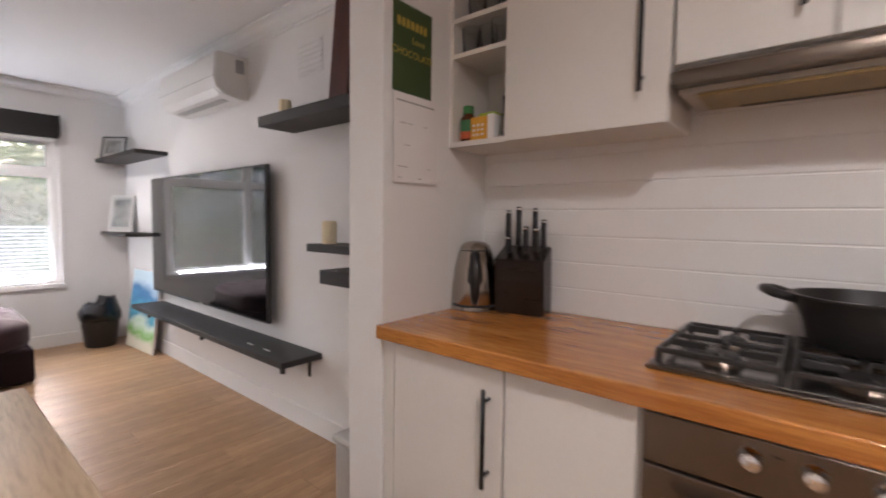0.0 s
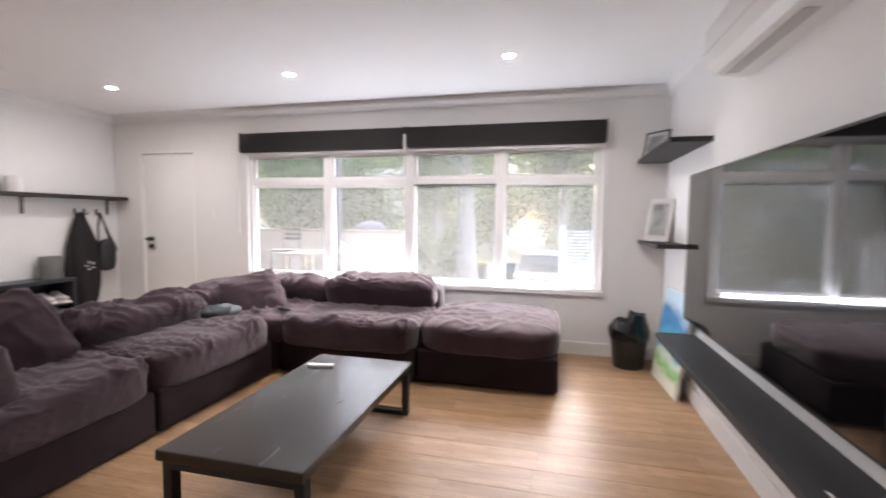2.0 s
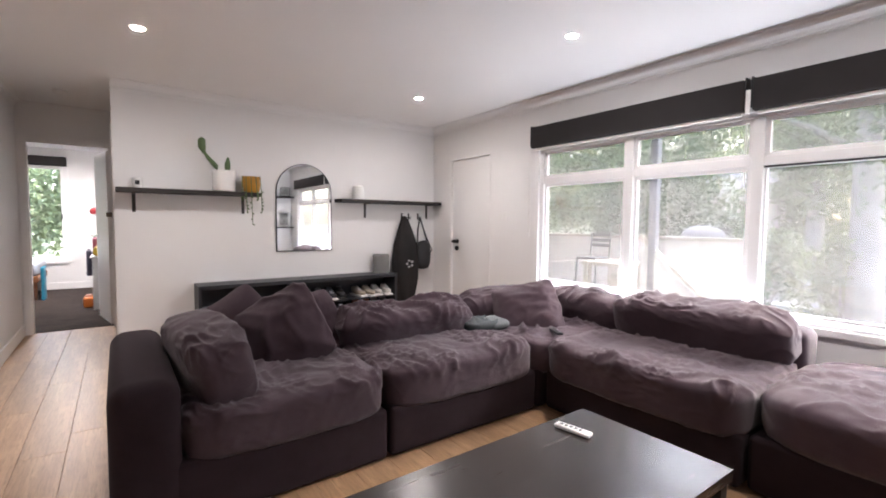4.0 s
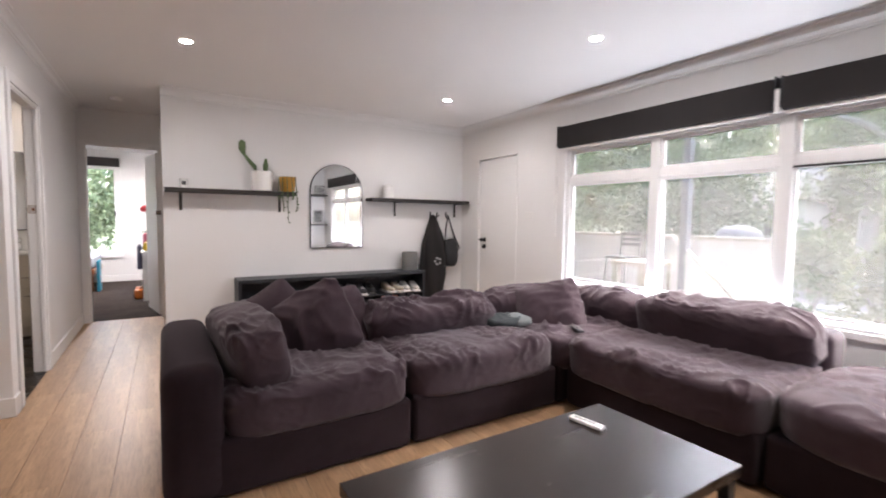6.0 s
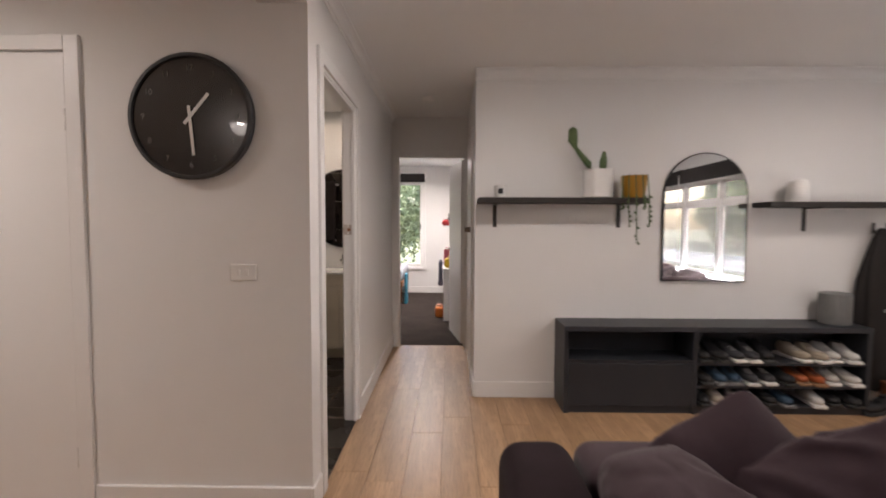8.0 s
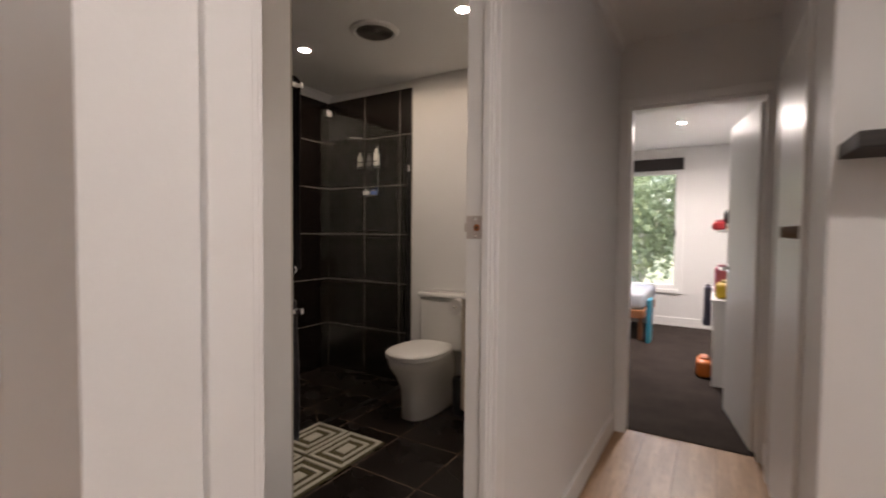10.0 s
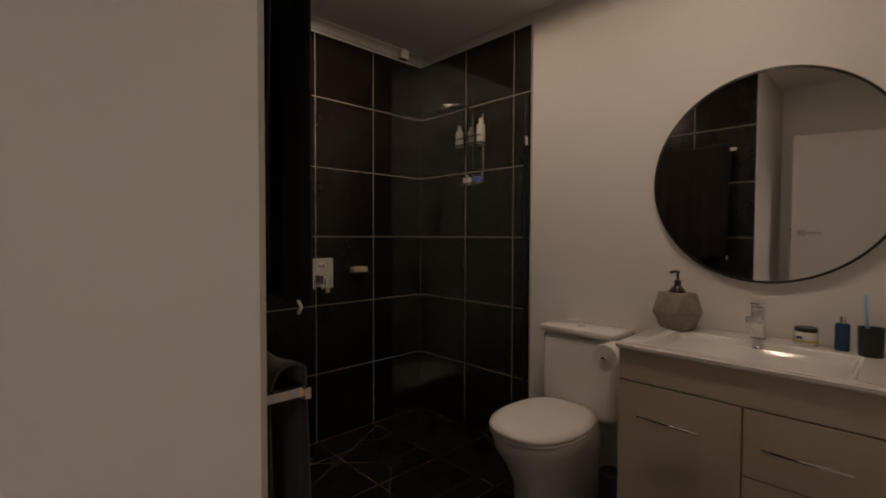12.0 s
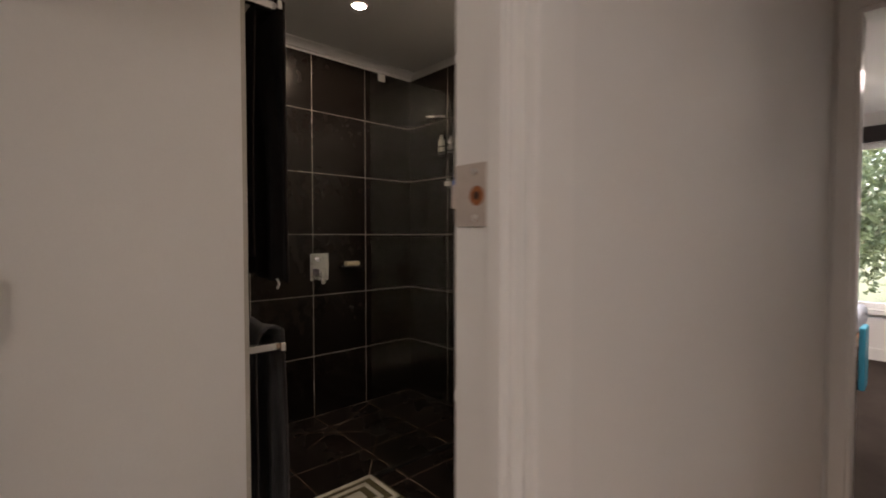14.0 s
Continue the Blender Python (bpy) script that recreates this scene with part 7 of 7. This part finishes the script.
for x, z, r, h, c in ((1.09, 1.803, 0.026, 0.15, (0.70, 0.68, 0.66)), (1.17, 1.803, 0.022, 0.11, (0.10, 0.09, 0.09)), (1.27, 1.803, 0.025, 0.13, (0.35, 0.33, 0.30)), (1.12, 1.563, 0.028, 0.05, (0.10, 0.18, 0.55)), (1.2, 1.563, 0.026, 0.055, (0.65, 0.62, 0.6))):
    b = thing("shampoo_bottle", "plastic shampoo bottle standing in the caddy", "bottle", (x, BY + 0.065, z), "shower bottles")
    part("bottle", smooth(lathe([(r, 0), (r * 1.03, 0.004), (r, h * 0.7), (r * 0.5, h * 0.82), (r * 0.5, h)], 20, (x, BY + 0.065, z))), plain("bottle_plastic", c, 0.35), b)

# towels on rails along the tiled wall
RY = NY - 0.06
rl = thing("towel_rail", "square chrome towel rail on the tiled wall", "towel rail", (0.4, RY, 0.9))
part("bar", boxes(((0.145, RY - 0.085, 0.895), (0.75, RY - 0.07, 0.92)), bev=0.002), CHROME, rl)
for x in (0.175, 0.73):
    part("post", boxes(((x - 0.012, RY - 0.072, 0.897), (x + 0.012, NY - 0.012, 0.918)), bev=0.002), CHROME, rl)
rl2 = thing("towel_rail", "square chrome upper towel rail on the tiled wall", "towel rail", (0.4, RY, 1.86))
part("bar", boxes(((0.145, RY - 0.085, 1.86), (0.75, RY - 0.07, 1.885)), bev=0.002), CHROME, rl2)
for x in (0.175, 0.73):
    part("post", boxes(((x - 0.012, RY - 0.072, 1.862), (x + 0.012, NY - 0.012, 1.883)), bev=0.002), CHROME, rl2)


def towel(x0, x1, ztop, zlow, mat, label, seed, swing=0.0):
    """A towel folded over a bar, with soft folds."""
    tw = thing("towel", label, "towel", ((x0 + x1) / 2, RY - 0.08, ztop), "hanging towels")
    nx, nz = 26, 30
    verts, faces = [], []
    prof = [(-0.03, zlow + 0.08 + (ztop - zlow - 0.08) * k / nz) for k in range(nz)] + [(-0.0775 + 0.03 * math.cos(a), ztop + 0.012 + 0.018 * math.sin(a)) for a in (0.3, 1.2, 1.95, 2.8)] + [(-0.105, ztop - (ztop - zlow) * k / nz) for k in range(nz + 1)]
    for j, (dy, z) in enumerate(prof):
        for i in range(nx + 1):
            u = i / nx
            fold = 0.011 * math.sin(u * 21 + seed) + 0.007 * math.sin(u * 43 + 2 * seed)
            dn = max(0.0, min(1.0, (ztop - z) / 0.4))
            off = -0.045 * dn * (0.4 + 0.6 * u) * swing
            verts.append((x0 + (x1 - x0) * u + 0.008 * math.sin(z * 5 + seed), RY + dy + (fold * dn if dy < -0.06 else 0.4 * fold * dn) + (off if dy < -0.06 else 0), z + 0.006 * math.sin(u * 9 + seed)))
    w = nx + 1
    for j in range(len(prof) - 1):
        for i in range(nx):
            faces.append((j * w + i, j * w + i + 1, (j + 1) * w + i + 1, (j + 1) * w + i))
    me = mesh_of("cloth", verts, faces)
    for p in me.polygons:
        p.use_smooth = True
    me.materials.append(mat)
    o = new("cloth", me)
    o.parent = tw
    o.matrix_parent_inverse = tw.matrix_basis.inverted()
    md = o.modifiers.new("thick", "SOLIDIFY")
    md.thickness = 0.008
    return tw


towel(0.20, 0.70, 1.88, 1.08, TOWEL, "long black bath towel hanging over the upper rail", 1, 1.2)
towel(0.22, 0.66, 0.915, 0.30, GREYTOWEL, "dark grey towel hanging over the lower rail", 2, 0.6)
lp = thing("towel_tag", "small white towel loop hanging at the hem", "towel loop", (0.2, RY - 0.12, 1.1))
part("loop", smooth(tube([(0.195, NY - 0.14, 1.10), (0.19, NY - 0.145, 1.085), (0.197, NY - 0.142, 1.07)], 0.0035, 8)), PAPER, lp)

# bath mat with a maze pattern of tufted ridges
bmx, bmy = 0.55, -4.30
mt = thing("bath_mat", "tufted cream and olive maze patterned bath mat", "bath mat", (bmx, bmy, 0))
part("backing", smooth(boxes(((0.27, -4.665, 0.001), (0.81, -3.93, 0.012)), bev=0.004)), surface("mat_olive", (0.075, 0.062, 0.026), (0.12, 0.10, 0.045), 0.95, 300, 20, 0.8, 0.004), mt)
CREAM = surface("mat_cream", (0.52, 0.50, 0.42), (0.62, 0.60, 0.52), 0.95, 300, 20, 0.8, 0.004)


def ridge(pts, w=0.021):
    for a, b in zip(pts, pts[1:]):
        x0, x1 = sorted((a[0], b[0]))
        y0, y1 = sorted((a[1], b[1]))
        part("tuft_ridge", smooth(boxes(((x0 - w, y0 - w, 0.011), (x1 + w, y1 + w, 0.019)), bev=0.005)), CREAM, mt)


for sx in (0, 1):
    for sy in (0, 1):
        cx, cy = (0.405, 0.675)[sx], (-4.48, -4.115)[sy]
        for k in range(3):
            hw, hh = 0.115 - 0.045 * k, 0.16 - 0.058 * k
            ridge([(cx - hw, cy - hh), (cx + hw, cy - hh), (cx + hw, cy + hh), (cx - hw, cy + hh), (cx - hw, cy - hh)] if k < 2 else [(cx - hw, cy - hh), (cx + hw, cy + hh)], 0.011 if k < 2 else 0.008)
ex = thing("exhaust_fan", "round ceiling exhaust fan with grey grille", "exhaust fan", (0.46, -4.78, BCEIL))
part("bezel", smooth(lathe([(0.15, 0.0), (0.148, -0.012), (0.125, -0.02), (0.115, -0.012)], 44, (0.46, -4.78, BCEIL))), WHITEPLASTIC, ex)
part("grille", lathe([(0.116, -0.008), (0.116, -0.012)], 40, (0.46, -4.78, BCEIL)), plain("grille_dark", (0.05, 0.045, 0.04), 0.6), ex)
for k in range(1, 5):
    r = 0.025 * k
    part("grille_ring", smooth(lathe([(r - 0.004, -0.012), (r - 0.004, -0.018), (r + 0.004, -0.018), (r + 0.004, -0.012)], 36, (0.46, -4.78, BCEIL))), plain("grille_grey", (0.22, 0.2, 0.18), 0.5), ex)

# ---------------------------------------------------------------- bedroom
bk = thing("toy_shelf", "white cube shelf unit holding toys", "shelf", (-1.5, -7.4, 0))
part("side", boxes(((-1.70, -6.93, 0.0), (-1.36, -6.90, 0.70)), bev=0.003), GLOSS, bk)
part("top", boxes(((-1.70, -8.0, 0.70), (-1.34, -6.88, 0.72)), bev=0.003), GLOSS, bk)
part("side", boxes(((-1.70, -8.0, 0.0), (-1.36, -7.97, 0.70)), bev=0.003), GLOSS, bk)
part("shelf", boxes(((-1.70, -7.97, 0.35), (-1.36, -6.93, 0.37))), GLOSS, bk)
part("back", boxes(((-1.72, -8.0, 0.0), (-1.70, -6.88, 0.72))), GLOSS, bk)
ws = shelf("wall_shelf", (-1.80, -8.6, 1.28), (-1.36, -7.6, 1.30), "white wall shelf holding toys", GLOSS)
part("support", boxes(((-1.80, -7.63, 0.72), (-1.76, -7.60, 1.28))), GLOSS, ws)
part("panel", boxes(((-1.82, -8.6, 0.72), (-1.80, -7.6, 1.8))), GLOSS, ws)
for nm, lab, c, lo, hi in (("toy_helmet", "yellow toy hard hat on the shelf unit", (0.62, 0.42, 0.02), (-1.58, -7.2, 0.72), (-1.37, -6.98, 0.85)), ("toy_figure", "pink and purple toy on the shelf unit", (0.5, 0.12, 0.2), (-1.47, -7.4, 0.72), (-1.36, -7.28, 0.97)), ("toy_truck", "orange toy digger on the carpet", (0.65, 0.17, 0.02), (-1.36, -7.35, 0.004), (-1.24, -7.1, 0.15)), ("toy_car", "red toy on the wall shelf", (0.55, 0.03, 0.04), (-1.44, -7.8, 1.30), (-1.33, -7.65, 1.38)), ("dark_hat", "black cap on the wall shelf", (0.02, 0.02, 0.022), (-1.62, -7.95, 1.36), (-1.42, -7.65, 1.50)), ("tan_toy", "tan soft toy on the wall shelf", (0.40, 0.22, 0.10), (-1.60, -7.8, 1.30), (-1.45, -7.62, 1.36)), ("book_stack", "colourful picture books beside the shelf unit", (0.10, 0.10, 0.16), (-1.345, -7.5, 0.42), (-1.28, -7.35, 0.78))):
    t = thing(nm, lab, "toy", lo)
    part("body", smooth(boxes((lo, hi), bev=0.3 * min(b - a for a, b in zip(lo, hi)))), plain("toy_paint", c, 0.4), t)
    part("detail", smooth(boxes(((lo[0] + 0.2 * (hi[0] - lo[0]), lo[1] + 0.15 * (hi[1] - lo[1]), hi[2] - 0.01), (lo[0] + 0.8 * (hi[0] - lo[0]), lo[1] + 0.7 * (hi[1] - lo[1]), hi[2] + 0.02)), bev=0.008)), plain("toy_detail", tuple(min(1, 0.6 * x + 0.1) for x in c), 0.4), t)
    part("trim", smooth(boxes(((hi[0] - 0.012, lo[1] + 0.2 * (hi[1] - lo[1]), lo[2] + 0.02), (hi[0] + 0.006, lo[1] + 0.8 * (hi[1] - lo[1]), lo[2] + 0.05)), bev=0.004)), BLACKPLASTIC, t)
bd = thing("bed", "child's bed with pale cover and blue side panel", "bed", (-0.2, -8.6, 0))
part("mattress", smooth(boxes(((-0.66, -9.4, 0.36), (0.3, -8.3, 0.56)), bev=0.05)), plain("bed_cover", (0.45, 0.47, 0.52), 0.9), bd)
part("frame", boxes(((-0.66, -9.42, 0.26), (0.3, -8.28, 0.36)), bev=0.01), plain("bed_timber", (0.30, 0.12, 0.05), 0.5), bd)
part("side_panel", boxes(((-0.74, -8.45, 0.0), (-0.70, -8.20, 0.50)), bev=0.01), plain("panel_blue", (0.03, 0.28, 0.42), 0.45), bd, "bright blue panel")
for x in (-0.62, 0.26):
    for y in (-9.35, -8.35):
        part("leg", boxes(((x - 0.025, y - 0.025, 0.0), (x + 0.025, y + 0.025, 0.26)), bev=0.004), plain("leg_timber", (0.30, 0.12, 0.05), 0.5), bd)

# ---------------------------------------------------------------- wall and floor pieces, last
def tile_mesh(w, h, t=0.008, c=0.0012):
    """A tile from (0, 0) to (w, h) with its front at z = t and eased edges."""
    v = [(0, 0, 0), (w, 0, 0), (w, h, 0), (0, h, 0), (0, 0, t - c), (w, 0, t - c), (w, h, t - c), (0, h, t - c), (c, c, t), (w - c, c, t), (w - c, h - c, t), (c, h - c, t)]
    f = [(8, 9, 10, 11)] + [(i, (i + 1) % 4, 4 + (i + 1) % 4, 4 + i) for i in range(4)] + [(4 + i, 4 + (i + 1) % 4, 8 + (i + 1) % 4, 8 + i) for i in range(4)]
    return mesh_of("tile", v, f)


def tile_field(parent, xs, ys, frame_m, mat, gap=0.0028):
    """Tiles between the joints xs and ys of a plane, each an object of its own."""
    cache = {}
    for a, b in zip(xs, xs[1:]):
        for c, d in zip(ys, ys[1:]):
            key = (round(b - a, 3), round(d - c, 3))
            if key not in cache:
                cache[key] = tile_mesh(key[0] - gap, key[1] - gap)
                cache[key].materials.append(mat)
            o = new("tile", cache[key])
            o.parent = parent
            o.matrix_basis = frame_m @ Matrix.Translation((a + gap / 2, c + gap / 2, 0))


TZ = [0.0, 0.411, 0.822, 1.233, 1.644, 2.055, 2.425]
back = structure("tiling_back", boxes(((BACK - 0.0122, BY, 0.0), (BACK - 0.001, NY, 2.425))), GROUT, "large black wall tiles with pale grout", "tiling")
tile_field(back, [0.0, 0.42, 0.831, 1.242, 1.653, 1.815], TZ, Matrix.Translation((BACK - 0.005, BY, 0)) @ Matrix(((0, 0, -1, 0), (1, 0, 0, 0), (0, 1, 0, 0), (0, 0, 0, 1))), TILE)
side = structure("tiling_side", boxes(((0.764, BY + 0.001, 0.0), (BACK - 0.0122, BY + 0.0122, 2.425))), GROUT, "large black wall tiles with pale grout", "tiling")
tile_field(side, [0.0, 0.44, 0.82, 0.94], TZ, Matrix.Translation((BACK - 0.013, BY + 0.005, 0)) @ Matrix(((-1, 0, 0, 0), (0, 0, 1, 0), (0, 1, 0, 0), (0, 0, 0, 1))), TILE)
north = structure("tiling_north", boxes(((NX + 0.003, NY - 0.0122, 0.0), (BACK - 0.0122, NY - 0.001, 2.425))), GROUT, "large black wall tiles with pale grout", "tiling")
tile_field(north, [0.0, 0.41, 0.82, 1.231, 1.635], TZ, Matrix.Translation((NX + 0.002, NY - 0.005, 0)) @ Matrix(((1, 0, 0, 0), (0, 0, -1, 0), (0, 1, 0, 0), (0, 0, 0, 1))), TILE)
bf = structure("floor_bathroom", boxes(((HX, BY, -0.012), (BACK, NY, -0.0008)), ((HX, NY, -0.012), (NX, CY - 0.1, -0.0008))), FLOORGROUT, "black bathroom floor tiles with brown grout", "floor")
fx = [0.0, 0.26, 0.671, 1.082, 1.493, 1.904, 2.315, 2.53]
tile_field(bf, fx, [0.0, 0.42, 0.831, 1.242, 1.653, 1.815], Matrix.Translation((HX + 0.004, BY, -0.008)), FLOORTILE, 0.004)
tile_field(bf, fx[:3] + [0.885], [0.0, 0.41, 0.80], Matrix.Translation((HX + 0.004, NY + 0.002, -0.008)), FLOORTILE, 0.004)
for a, b in (((1.30, -4.55), (1.66, -5.2)), ((0.78, -4.62), (1.22, -4.98)), ((1.22, -4.98), (1.70, -4.40)), ((1.22, -4.98), (1.3, -5.5))):
    d = Vector((b[0] - a[0], b[1] - a[1], 0))
    m = Matrix.Translation((a[0], a[1], 0.0002)) @ Matrix.Rotation(math.atan2(d.y, d.x), 4, "Z")
    bm = boxes(((0, -0.0018, 0), (d.length, 0.0018, 0.0006)))
    bmesh.ops.transform(bm, matrix=m, verts=bm.verts[:])
    part("cut_joint", bm, FLOORGROUT, bf)
dr = thing("floor_drain", "small square steel floor drain in the shower", "drain", (1.22, -4.98, 0.0))
part("grate", boxes(((1.17, -5.03, 0.0), (1.27, -4.93, 0.002)), bev=0.0005), DARKGREY, dr)

# laminate boards along y
lam = structure("floor_laminate", boxes(((-5.05, -5.66, -0.0118), (3.4, TY, -0.0105))), JOINT, "warm oak laminate floorboards", "floor")
PW, PL = 0.192, 1.29
plank_cache = {}


def plank(x0, x1, y0, y1):
    key = (round(x1 - x0, 3), round(y1 - y0, 2))
    if key not in plank_cache:
        plank_cache[key] = tile_mesh(key[0] - 0.0015, key[1] - 0.0015, 0.0105, 0.0011)
        plank_cache[key].name = "plank"
        plank_cache[key].materials.append(PLANK)
    o = new("plank", plank_cache[key])
    o.parent = lam
    o.location = (x0, y0, -0.0105)


prng = random.Random(7)
x = -5.05
row = 0
while x < 1.3:
    x1 = x + PW
    ylow = HEND - 0.06 if (x1 > HR and x < HX) else (MY if x < HR + 0.05 else CY - 0.02)
    y = ylow - prng.uniform(0.0, PL)
    while y < TY:
        a, b = max(y, ylow), min(y + PL, TY)
        if b - a > 0.03:
            plank(x, x1, a, b)
        y += PL
    x, row = x1, row + 1
rest = boxes(*[((x + k * PW, CY - 0.02 + j * PL, -0.0105), (min(3.4, x + (k + 1) * PW - 0.0015), min(TY, CY - 0.02 + (j + 1) * PL - 0.0015), 0.0)) for k in range(11) for j in range(4) if x + k * PW < 3.38])
tagged(part("plank_rest", rest, PLANK, lam), kind="stuff")
